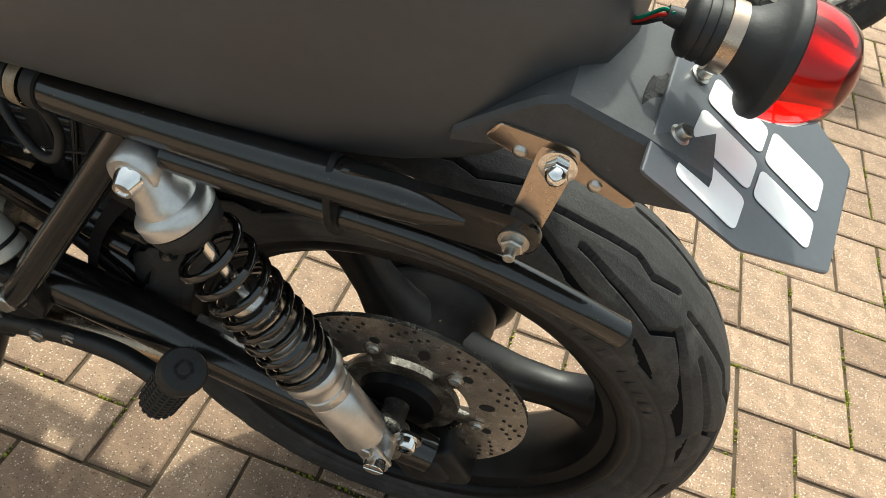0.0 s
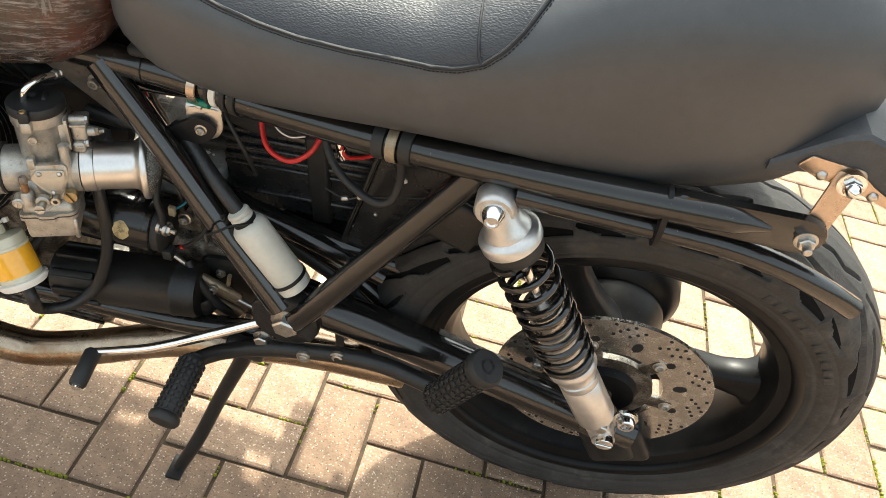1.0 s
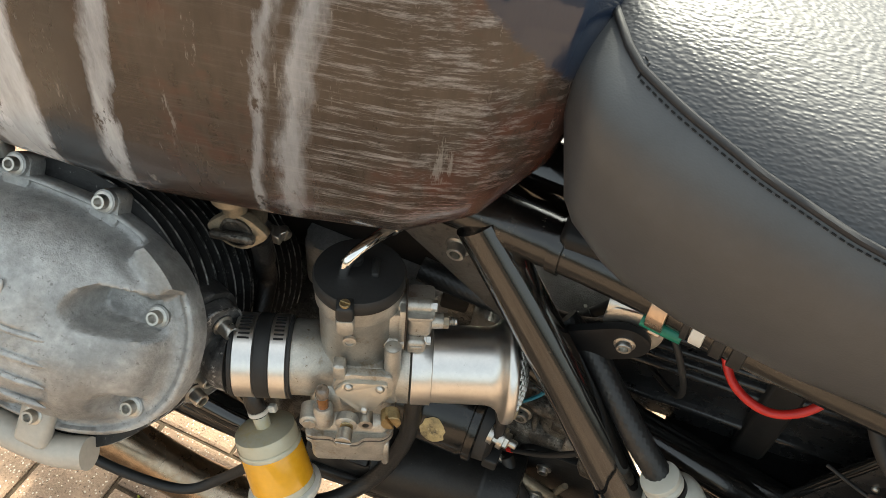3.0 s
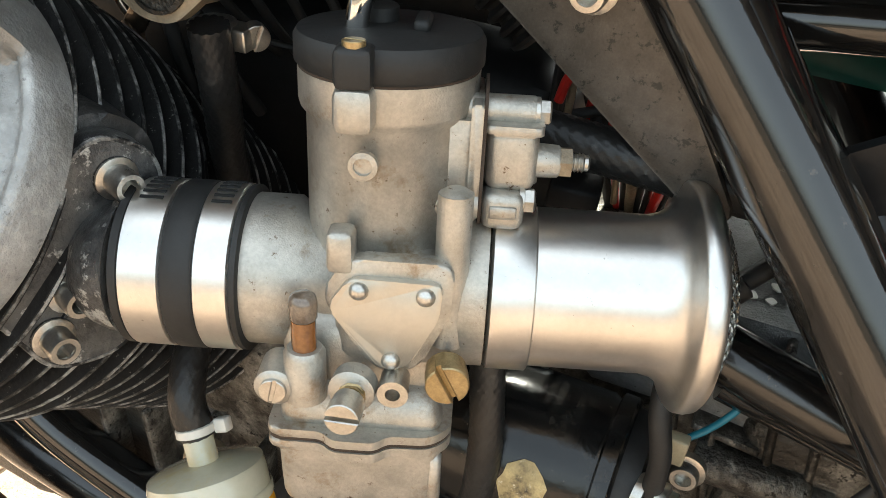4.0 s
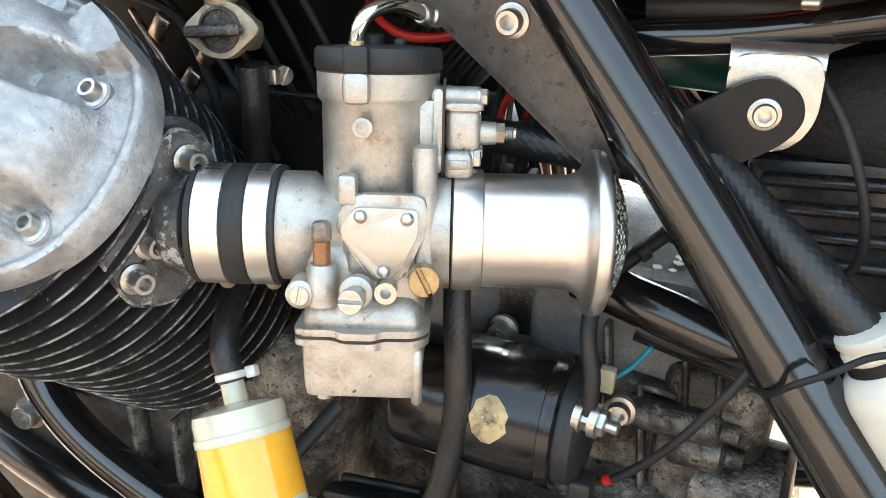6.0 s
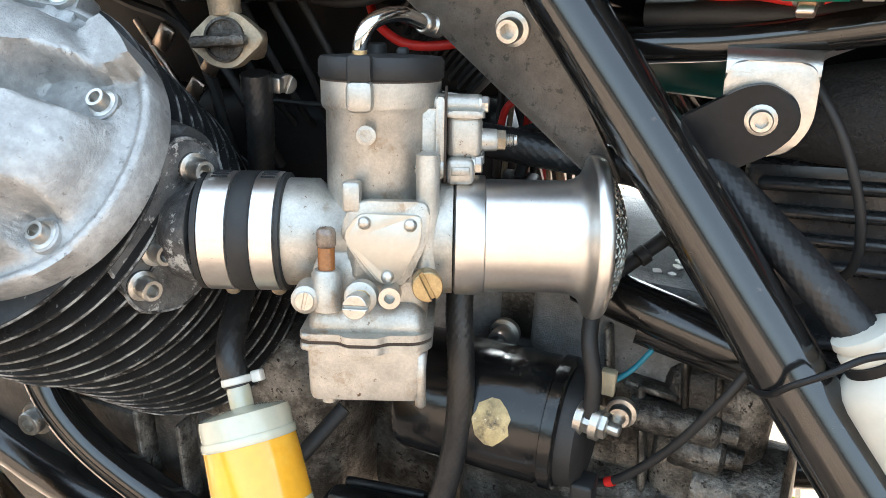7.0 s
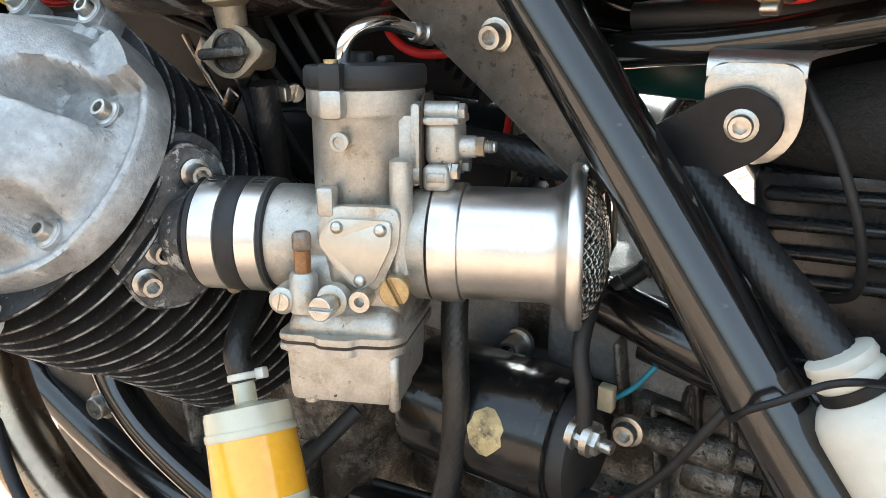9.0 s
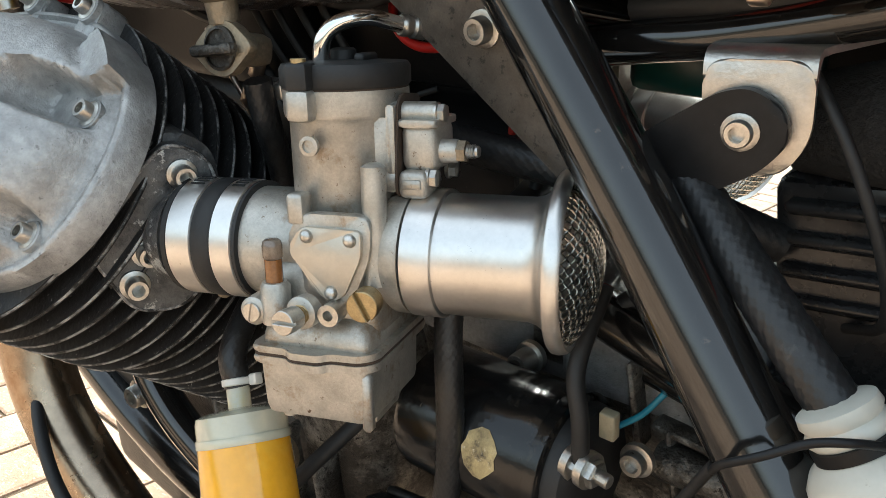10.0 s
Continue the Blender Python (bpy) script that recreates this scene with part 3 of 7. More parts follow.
# draw the mesh to the grooves' edges, so that they run clean
ga = np.gradient(gap, 0.31 * 2 * math.pi / NA, axis=0)
gh = np.gradient(gap, 1.15 * (span[1] - span[0]), axis=1)
for edge in (0.0036, 0.0023):
    near_edge = np.where(np.abs(gap - edge) < 0.00060, edge - gap, 0.0)
    inside = (HH > -0.066) & (HH < 0.066)
    AA, HH = AA + np.where(inside, near_edge * ga, 0) / 0.31, HH + np.where(inside, near_edge * gh, 0) / 1.15
    gap = np.where((near_edge != 0) & inside, edge, gap)
cut = np.clip((0.0036 - gap) / 0.0013, 0, 1) * 0.0062
RR = np.interp(HH, [q[0] for q in tread_prof], [q[1] for q in tread_prof]) - cut
side_prof = [(-0.0683, 0.276), (-0.0690, 0.2685), (-0.0682, 0.2675), (-0.0690, 0.2665), (-0.0688, 0.262), (-0.0672, 0.251), (-0.0655, 0.246), (-0.0640, 0.2445), (-0.0648, 0.243), (-0.063, 0.239), (-0.060, 0.233), (-0.055, 0.229), (-0.052, 0.226), (-0.046, 0.218)]
left = np.array(side_prof[::-1])
CH = np.concatenate((np.tile(left[:, 0], (NA, 1)), HH, np.tile(-left[::-1, 0], (NA, 1))), axis=1)
CA = np.concatenate((np.tile(ang[:, None], (1, len(left))), AA, np.tile(ang[:, None], (1, len(left)))), axis=1)
RR = np.concatenate((np.tile(left[:, 1], (NA, 1)), RR, np.tile(left[::-1, 1], (NA, 1))), axis=1)
NC = RR.shape[1]
P = np.stack((HUB.x + np.cos(CA) * RR, CH, HUB.z + np.sin(CA) * RR), axis=-1).reshape(-1, 3)
ii, jj = np.meshgrid(np.arange(NA), np.arange(NC), indexing="ij")
nj = (jj + 1) % NC
quads = np.stack((ii * NC + jj, ii * NC + nj, ((ii + 1) % NA) * NC + nj, ((ii + 1) % NA) * NC + jj), axis=-1).reshape(-1, 4)
me = bpy.data.meshes.new("tyre")
me.from_pydata(P.tolist(), [], quads.tolist())
me.materials.append(RUBBER)
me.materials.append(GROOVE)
# deepest groove faces get the colour with the shade painted in
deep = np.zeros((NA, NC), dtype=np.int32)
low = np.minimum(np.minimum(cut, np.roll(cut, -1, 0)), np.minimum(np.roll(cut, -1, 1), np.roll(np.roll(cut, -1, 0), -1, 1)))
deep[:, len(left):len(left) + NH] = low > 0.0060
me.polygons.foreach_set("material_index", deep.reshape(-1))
me.polygons.foreach_set("use_smooth", np.ones(len(me.polygons), dtype=bool))
tyre = new("tyre", me)
tyre.parent = wheel
tyre["label"] = "worn black road tyre with angled grooves"
# worn raised lettering on the sidewall, as plain bars
for k in range(11):
    if k == 5:
        continue
    a = radians(66 - 3.6 * k)
    bm = bmesh.new()
    box(bm, (0.012, 0.011, 0.0010), axes(HUB + vec(0.257 * math.cos(a), -0.0684, 0.257 * math.sin(a)), (0, -1, -0.05), (-math.sin(a), 0, math.cos(a))), 0.0005, 1)
    part("raised_bar", bm, RUBBER, tyre)

bm = bmesh.new()
lathe(bm, [(0.2315, -0.0615), (0.2345, -0.060), (0.2345, -0.056), (0.226, -0.046), (0.222, -0.030), (0.206, -0.022), (0.200, 0), (0.206, 0.022), (0.222, 0.030), (0.226, 0.046),
           (0.233, 0.050), (0.232, 0.054), (0.222, 0.053), (0.212, 0.044), (0.196, 0.03), (0.191, 0.0), (0.196, -0.03), (0.204, -0.040), (0.206, -0.047), (0.212, -0.049), (0.219, -0.052), (0.221, -0.059), (0.2255, -0.0615)], WHEEL, 96, True)
part("rim", bm, WHEEL_BLACK, wheel, "satin black cast alloy rim")
bm = bmesh.new()
lathe(bm, [(0.040, -0.075), (0.048, -0.055), (0.052, -0.02), (0.060, 0.02), (0.072, 0.04), (0.072, 0.065), (0.03, 0.07)], WHEEL, 40)
part("hub", bm, WHEEL_BLACK, wheel)
for k in range(3):
    a = 2 * math.pi / 3 * k + 0.02
    bm = bmesh.new()
    c, sn = math.cos(a), math.sin(a)
    rings = []
    for r, wd, th in ((0.045, 0.034, 0.030), (0.07, 0.026, 0.026), (0.11, 0.0185, 0.021), (0.15, 0.0175, 0.019), (0.18, 0.023, 0.022), (0.2, 0.042, 0.028)):
        o = HUB + vec(c * r, 0, sn * r)
        t = vec(-sn, 0, c)
        ring = []
        for j in range(16):
            b = 2 * math.pi * j / 16
            ring.append(bm.verts.new(o + t * (wd * math.copysign(abs(math.cos(b)) ** 0.6, math.cos(b))) + vec(0, th * math.copysign(abs(math.sin(b)) ** 0.6, math.sin(b)), 0)))
        rings.append(ring)
    skin(bm, rings)
    part("spoke", bm, WHEEL_BLACK, wheel)
bm = bmesh.new()
lathe(bm, [(0.04, 0.05), (0.075, 0.055), (0.092, 0.075), (0.094, 0.105), (0.082, 0.135), (0.05, 0.150), (0.02, 0.152)], axes(AXLE + vec(0.0, 0, 0.012), (0, 1, 0), (1, 0, 0)), 44)
part("bevel_box", bm, WHEEL_BLACK, bike, "black final drive housing")
bm = bmesh.new()
tube(bm, [AXLE + vec(0, 0.115, 0.01), (-0.40, 0.112, 0.285), (-0.60, 0.10, 0.31)], 0.033, 20)
part("drive_shaft_tube", bm, SATIN, bike)

# brake disc on the left side, its holes and windows painted as thin black discs
DISC = axes(HUB + vec(0, -0.061, 0), (0, 1, 0), (1, 0, 0))


def flat_ring(r0, r1, thick, m, seg=96):
    """A flat ring round the z of m."""
    bm = bmesh.new()
    lathe(bm, [(r0, -thick / 2), (r1, -thick / 2), (r1, thick / 2), (r0, thick / 2)], m, seg, True)
    return bm


bm = flat_ring(0.074, 0.1337, 0.005, DISC)
disc = part("brake_disc", bm, DISC_MAT, wheel, "drilled steel brake disc with a rusty tint")
# near-black colour stands in for the shade inside holes, windows and slots
HOLE = material("painted_hole_black", (0.006, 0.006, 0.006), 0.9, vary=0.1, bump=0.0)
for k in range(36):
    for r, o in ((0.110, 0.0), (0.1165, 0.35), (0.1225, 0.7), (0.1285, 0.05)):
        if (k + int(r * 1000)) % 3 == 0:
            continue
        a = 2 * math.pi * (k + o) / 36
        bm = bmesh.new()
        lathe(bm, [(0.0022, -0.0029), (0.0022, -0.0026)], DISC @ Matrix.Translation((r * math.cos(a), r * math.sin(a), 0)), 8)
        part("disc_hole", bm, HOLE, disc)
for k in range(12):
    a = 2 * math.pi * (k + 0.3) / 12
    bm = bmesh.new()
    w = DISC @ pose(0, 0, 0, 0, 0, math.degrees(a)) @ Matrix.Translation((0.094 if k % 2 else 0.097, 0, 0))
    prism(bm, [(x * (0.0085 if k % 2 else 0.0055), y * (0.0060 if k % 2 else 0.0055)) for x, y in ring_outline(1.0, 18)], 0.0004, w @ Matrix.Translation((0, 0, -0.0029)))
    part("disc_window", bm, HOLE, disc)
bm = bmesh.new()
lathe(bm, [(0.030, -0.004), (0.062, -0.004), (0.062, 0.004), (0.030, 0.004)], DISC, 48, True)
carrier = part("disc_carrier", bm, DIRTY_ALLOY, wheel)
for k in range(6):
    a = math.pi / 3 * k + 0.1
    bm = bmesh.new()
    box(bm, (0.034, 0.020, 0.0065), DISC @ pose(0, 0, 0, 0, 0, math.degrees(a)) @ Matrix.Translation((0.074, 0, 0)), 0.002)
    part("carrier_arm", bm, DIRTY_ALLOY, carrier)
for k in range(6):
    a = math.pi / 3 * k + 0.1
    p = DISC @ vec(0.085 * math.cos(a), 0.085 * math.sin(a), -0.003)
    socket_bolt("disc_bolt", p, (0, -1, 0), 0.006, 0.004, wheel)

bm = bmesh.new()
lathe(bm, [(0.022, -0.13), (0.022, -0.10), (0.014, -0.10), (0.014, 0.12), (0.02, 0.12), (0.02, 0.14)], axes(AXLE, (0, 1, 0), (1, 0, 0)), 24)
part("axle", bm, DIRTY_ALLOY, bike)

# brake caliper low behind the hub
bm = bmesh.new()
cm = axes(AXLE + vec(0.05, -0.066, -0.095), (0, 1, 0), (0.5, 0, -0.85))
box(bm, (0.075, 0.085, 0.06), cm, 0.01, 3)
box(bm, (0.05, 0.05, 0.075), cm, 0.012, 3)
part("brake_caliper", bm, SATIN, bike, "black brake caliper over the disc")
bm = bmesh.new()
tube(bm, [AXLE + vec(-0.22, -0.085, 0.045), AXLE + vec(-0.10, -0.085, 0.01), AXLE + vec(0.0, -0.085, -0.02)], 0.010, 12)
part("torque_arm", bm, DIRTY_ALLOY, bike)

# ---- swingarm and frame ----
bm = bmesh.new()
tube(bm, [(-0.545, -0.112, 0.322), (-0.42, -0.115, 0.298), (-0.306, -0.118, 0.272), (-0.165, -0.120, 0.238), (-0.10, -0.120, 0.222)], [0.026, 0.025, 0.024, 0.023, 0.02], 20)
part("swingarm_tube", bm, FRAME, bike, "black tubular swingarm")
bm = bmesh.new()
tube(bm, [(-0.545, 0.10, 0.287), (-0.42, 0.10, 0.270), (-0.306, 0.10, 0.247), (-0.10, 0.105, 0.20)], 0.026, 16)
part("swingarm_tube", bm, FRAME, bike)
bm = bmesh.new()
tube(bm, [(-0.44, -0.10, 0.275), (-0.44, 0.10, 0.275)], 0.024, 16)
part("swingarm_bridge", bm, FRAME, bike)

RAIL = [(-1.02, -0.045, 0.560), (-0.86, -0.055, 0.567), (-0.726, -0.070, 0.580), (-0.66, -0.081, 0.587), (-0.595, -0.095, 0.592), (-0.446, -0.120, 0.611), (-0.339, -0.135, 0.628), (-0.242, -0.145, 0.643), (-0.175, -0.150, 0.653)]
bm = bmesh.new()
tube(bm, RAIL + [(-0.150, -0.1515, 0.6545), (-0.122, -0.1525, 0.6545)], [0.0155] * len(RAIL) + [0.0130, 0.0035], 18)
part("seat_rail", bm, FRAME, bike, "black tubular seat rail")
bm = bmesh.new()
tube(bm, [(x, -y, z) for x, y, z in RAIL], 0.0155, 14)
part("seat_rail", bm, FRAME, bike)
# flattened rear end of the rail with the mudguard bolt
bm = bmesh.new()
rm = axes((-0.210, -0.146, 0.651), (0, -1, 0), (1, 0, 0.03))
prism(bm, rounded([(0, -0.015), (0.04, -0.019), (0.118, -0.020), (0.136, -0.010), (0.136, 0.010), (0.118, 0.020), (0.04, 0.017), (0, 0.015)], 0.012), 0.008, rm, 0.003)
part("rail_end", bm, FRAME, bike)
bm = bmesh.new()
tube(bm, [(-0.335, -0.142, 0.609), (-0.28, -0.144, 0.612), (-0.227, -0.145, 0.614), (-0.15, -0.145, 0.615), (-0.092, -0.143, 0.605), (-0.04, -0.138, 0.585), (0.003, -0.130, 0.561)], 0.0115, 16)
part("mudguard_loop", bm, FRAME, bike, "satin black mudguard loop")
for p, mat in (((-0.211, -0.146, 0.630), SATIN),):
    bm = bmesh.new()
    m = axes(p, (1, 0, 0.1), (0, 0, 1))
    prism(bm, [(0.036 * c, 0.0185 * s) for c, s in ring_outline(1.0, 28)], 0.005, m, 0.001)
    part("cable_tie", bm, SATIN, bike)

bm = bmesh.new()
tube(bm, [(-0.765, -0.072, 0.576), (-0.70, -0.094, 0.506), (-0.63, -0.120, 0.428), (-0.553, -0.146, 0.342)], 0.0152, 22)
part("frame_downtube", bm, BLACK, bike, "glossy black diagonal frame tube")
bm = bmesh.new()
tube(bm, [(-0.765, 0.070, 0.567), (-0.676, 0.086, 0.452), (-0.613, 0.098, 0.355), (-0.550, 0.110, 0.262)], 0.0152, 14)
part("frame_downtube", bm, BLACK, bike)
for s in (-1, 1):
    bm = bmesh.new()
    tube(bm, [(-0.372, s * 0.124, 0.606), (-0.439, s * 0.133, 0.489), (-0.516, s * 0.146, 0.356), (-0.540, s * 0.148, 0.318)], 0.0145, 18)
    part("rear_frame_tube", bm, FRAME, bike)
    bm = bmesh.new()
    tube(bm, [(-1.30, s * 0.085, 0.26), (-1.076, s * 0.105, 0.192), (-0.852, s * 0.105, 0.183), (-0.70, s * 0.105, 0.19), (-0.56, s * 0.11, 0.225)], 0.0155, 16)
    part("lower_frame_rail", bm, FRAME, bike, "black lower frame rail")
# inner brace tubes
for pts, r in (([(-0.70, -0.05, 0.40), (-0.55, -0.055, 0.375), (-0.42, -0.06, 0.36)], 0.013), ([(-0.64, -0.05, 0.395), (-0.50, -0.06, 0.33), (-0.42, -0.075, 0.275)], 0.012)):
    bm = bmesh.new()
    tube(bm, pts, r, 14)
    part("inner_tube", bm, FRAME, bike)
# gusset plate under the tank, with its bolt
bm = bmesh.new()
gm = axes((-0.797, -0.067, 0.530), (0, -1, 0), (1, 0, 0))
prism(bm, rounded([(-0.06, 0.045), (0.032, 0.030), (0.081, -0.050), (0.071, -0.054)], 0.006), 0.004, gm, 0.001)
part("gusset", bm, GUSSET, bike, "worn black gusset plate")
socket_bolt("gusset_bolt", (-0.7745, -0.072, 0.545), (0, -1, 0), 0.0058, 0.007, bike)
# swingarm pivot casting and its large hexagon nut
bm = bmesh.new()
pm = axes((-0.547, -0.127, 0.318), (0, -1, 0), (1, 0, 0))
prism(bm, rounded([(-0.045, 0.02), (-0.01, 0.045), (0.03, 0.035), (0.045, -0.01), (0.02, -0.045), (-0.03, -0.04)], 0.02), 0.022, pm, 0.004)
part("pivot_plate", bm, BLACK_WORN, bike)
hex_bolt("pivot_nut", (-0.544, -0.149, 0.320), (0, -1, 0), 0.0155, 0.014, bike)
hex_bolt("footrest_nut", (-0.577, -0.141, 0.260), (0, -1, 0), 0.0095, 0.010, bike)

# footrest hanger bar
bm = bmesh.new()
tube(bm, [(-0.660, -0.165, 0.202), (-0.635, -0.152, 0.212), (-0.600, -0.149, 0.233), (-0.56, -0.149, 0.253), (-0.520, -0.150, 0.268), (-0.478, -0.154, 0.285), (-0.420, -0.160, 0.297), (-0.362, -0.176, 0.306)], 0.0105, 14)
part("footrest_bar", bm, BLACK_WORN, bike, "black footrest carrier bar")
for x, z in ((-0.5195, 0.270), (-0.478, 0.289)):
    socket_bolt("bar_bolt", (x, -0.160, z), (0, -1, 0), 0.0068, 0.004, bike)


def footpeg(a, b, r, parent):
    bm = bmesh.new()
    tube(bm, [a, b], r * 0.5, 12)
    d = (Vector(b) - Vector(a))
    m = axes(a, d)
    n = d.length
    lathe(bm, [(r * 0.75, n * 0.04), (r, n * 0.10), (r, n * 0.86), (r * 1.18, n * 0.89), (r * 1.2, n * 0.96), (r * 1.05, n), (r * 0.3, n), (r * 0.25, n - 0.004)], m, 24)
    for k in range(9):
        for j in range(16):
            q = m @ pose(0, 0, 0, 0, 0, j * 22.5) @ Matrix.Translation((r, 0, n * (0.14 + 0.68 * k / 8)))
            box(bm, (0.0028, r * 0.24, n * 0.045), q)
    return part("footpeg", bm, RUBBER_DARK, parent, "black ribbed rubber footpeg")


footpeg((-0.359, -0.199, 0.310), (-0.313, -0.206, 0.422), 0.0175, bike)
footpeg((-0.653, -0.170, 0.226), (-0.660, -0.260, 0.211), 0.0160, bike)

# gear lever with rubber end
bm = bmesh.new()
tube(bm, [(-0.575, -0.137, 0.290), (-0.64, -0.160, 0.262), (-0.70, -0.178, 0.235), (-0.745, -0.188, 0.221), (-0.776, -0.194, 0.213)], [0.006, 0.0065, 0.006, 0.0055, 0.005], 12)
part("gear_lever", bm, CHROME, bike, "chromed gear lever")
bm = bmesh.new()
gl = axes((-0.776, -0.191, 0.213), (0.0, -0.98, -0.14))
lathe(bm, [(0.007, 0), (0.0105, 0.004), (0.0105, 0.046), (0.009, 0.049), (0.004, 0.049)], gl, 18)
part("lever_rubber", bm, RUBBER_DARK, bike)
bm = bmesh.new()
lathe(bm, [(0.006, 0.048), (0.0062, 0.052), (0.003, 0.054)], gl, 14)
part("lever_end", bm, CHROME, bike)

# side stand
bm = bmesh.new()
tube(bm, [(-0.600, -0.130, 0.205), (-0.632, -0.152, 0.110), (-0.66, -0.182, 0.020), (-0.685, -0.205, -0.044)], [0.011, 0.010, 0.010, 0.009], 14)
box(bm, (0.05, 0.02, 0.03), axes((-0.602, -0.135, 0.215), (0, 0, 1), (1, 0, 0)), 0.005)
box(bm, (0.022, 0.040, 0.008), axes((-0.688, -0.206, -0.046), (0, 0.17, 1), (1, 0, 0)), 0.002)
part("side_stand", bm, BLACK_WORN, bike, "black side stand folded out")

# ---- shock absorber ----
shock = new("shock_absorber")
shock.parent = bike
shock["label"] = "coil-over shock absorber with black spring and silver body"
ST, SB = vec(-0.351, -0.152, 0.599), vec(-0.148, -0.155, 0.272)
SD = (SB - ST).normalized()
SM = axes(ST, SD, (0, -1, 0))
SL = (SB - ST).length
bm = bmesh.new()
lathe(bm, [(0.0, -0.017), (0.009, -0.0155), (0.0155, -0.009), (0.018, 0.0), (0.0185, 0.020), (0.0225, 0.026), (0.0235, 0.032), (0.0285, 0.034), (0.0305, 0.036), (0.0305, 0.046), (0.028, 0.048), (0.012, 0.048)], SM, 40)
lathe(bm, [(0.017, -0.012), (0.019, -0.010), (0.019, 0.010), (0.017, 0.012)], axes(ST, (0, 1, 0)), 28)
part("top_mount", bm, SILVER, shock)
bm = bmesh.new()
lathe(bm, [(0.0, 0.0225), (0.004, 0.0225), (0.005, 0.024), (0.007, 0.024), (0.013, 0.011), (0.0135, 0.0)], axes(ST, (0, -1, 0)), 28)
part("cone_nut", bm, CHROME, shock)
bm = bmesh.new()
lathe(bm, [(0.014, 0.047), (0.0285, 0.0485), (0.0290, 0.052), (0.0270, 0.062), (0.020, 0.068), (0.012, 0.070)], SM, 36)
part("spring_seat", bm, RUBBER_DARK, shock)
bm = bmesh.new()
turns, coil = 9.2, []
for k in range(int(turns * 20) + 1):
    u = k / (turns * 20)
    a = 2 * math.pi * turns * u
    pitch = 0.062 + 0.172 * (u ** 0.85)
    rr = 0.0275
    coil.append(SM @ vec(rr * math.cos(a), rr * math.sin(a), pitch))
tube(bm, coil, 0.0038, 8, straight=True)
part("coil_spring", bm, BLACK, shock, "gloss black coil spring")
bm = bmesh.new()
lathe(bm, [(0.0055, 0.04), (0.0055, 0.15)], SM, 16)
part("damper_rod", bm, CHROME, shock)
bm = bmesh.new()
lathe(bm, [(0.018, 0.135), (0.0205, 0.138), (0.0205, 0.175), (0.019, 0.178)], SM, 28)
part("bump_stop", bm, DISC_MAT, shock, "oily brown damper sleeve")
bm = bmesh.new()
lathe(bm, [(0.0185, 0.172), (0.0205, 0.176), (0.0205, 0.238), (0.027, 0.240), (0.0285, 0.244), (0.0285, 0.249), (0.0235, 0.254), (0.0235, 0.262), (0.0222, 0.263), (0.0222, 0.266), (0.0235, 0.267), (0.0235, 0.276),
           (0.0225, 0.2775), (0.0235, 0.279), (0.0235, 0.345), (0.021, 0.352), (0.012, 0.356)], SM, 36)
part("damper_body", bm, SILVER, shock, "silver damper body")
bm = bmesh.new()
for s in (-0.011, 0.011):
    box(bm, (0.006, 0.028, 0.050), SM @ Matrix.Translation((s, 0, SL - 0.018)), 0.002)
lathe(bm, [(0.013, -0.016), (0.013, 0.016)], axes(SB, (0, 1, 0)), 20)
part("clevis", bm, SILVER, shock)
slot_screw("clevis_bolt", (-0.148, -0.171, 0.279), (0, -1, 0), 0.0105, 0.008, shock, CHROME)
hex_bolt("clevis_nut", (-0.160, -0.167, 0.305), (0, -1, 0), 0.008, 0.010, shock)
socket_bolt("caliper_bolt", (-0.126, -0.142, 0.289), (0, -1, 0), 0.0105, 0.012, bike, CHROME)
# right-hand shock behind the wheel
bm = bmesh.new()
lathe(bm, [(0.016, 0), (0.03, 0.04), (0.03, 0.24), (0.024, 0.26), (0.024, 0.36)], axes((ST.x, 0.142, ST.z), SD), 16)
part("far_shock", bm, SATIN, bike)

# ---- seat ----
SX = [-0.738, -0.722, -0.69, -0.65, -0.60, -0.52, -0.44, -0.36, -0.30, -0.235, -0.180, -0.130, -0.093, -0.070, -0.057]
SBOT = [0.676, 0.629, 0.607, 0.603, 0.606, 0.619, 0.630, 0.632, 0.628, 0.629, 0.638, 0.653, 0.675, 0.699, 0.728]
STOP = [0.728, 0.734, 0.737, 0.737, 0.737, 0.742, 0.756, 0.795, 0.840, 0.866, 0.872, 0.866, 0.848, 0.825, 0.785]
SWID = [0.080, 0.104, 0.116, 0.126, 0.134, 0.142, 0.146, 0.147, 0.145, 0.143, 0.137, 0.125, 0.107, 0.081, 0.034]


def seat_ring(x, grow=0.0, n=48, lo=0.0, hi=1.0):
    b, t, w = (float(np.interp(x, SX, q)) for q in (SBOT, STOP, SWID))
    b, t, w = b - grow, t + grow, w + grow
    mid = b + (t - b) * 0.40
    out = []
    for k in range(n):
        a = 2 * math.pi * (lo + (hi - lo) * k / n)
        c, s = math.cos(a), math.sin(a)
        e = 0.70
        y = w * math.copysign(abs(c) ** (e if s > 0 else 0.30), c)
        z = mid + (t - mid if s > 0 else mid - b) * math.copysign(abs(s) ** (0.70 if s > 0 else 0.62), s)
        out.append(Vector((x, y, z)))
    return out


bm = bmesh.new()
xs = [SX[0] + (SX[-1] - SX[0]) * (0.5 - 0.5 * math.cos(math.pi * k / 44)) for k in range(45)]
skin(bm, [[bm.verts.new(p) for p in seat_ring(x)] for x in xs])
seat = part("seat", bm, SEAT_SIDE, bike, "long black vinyl cafe racer seat with rear hump", 80)


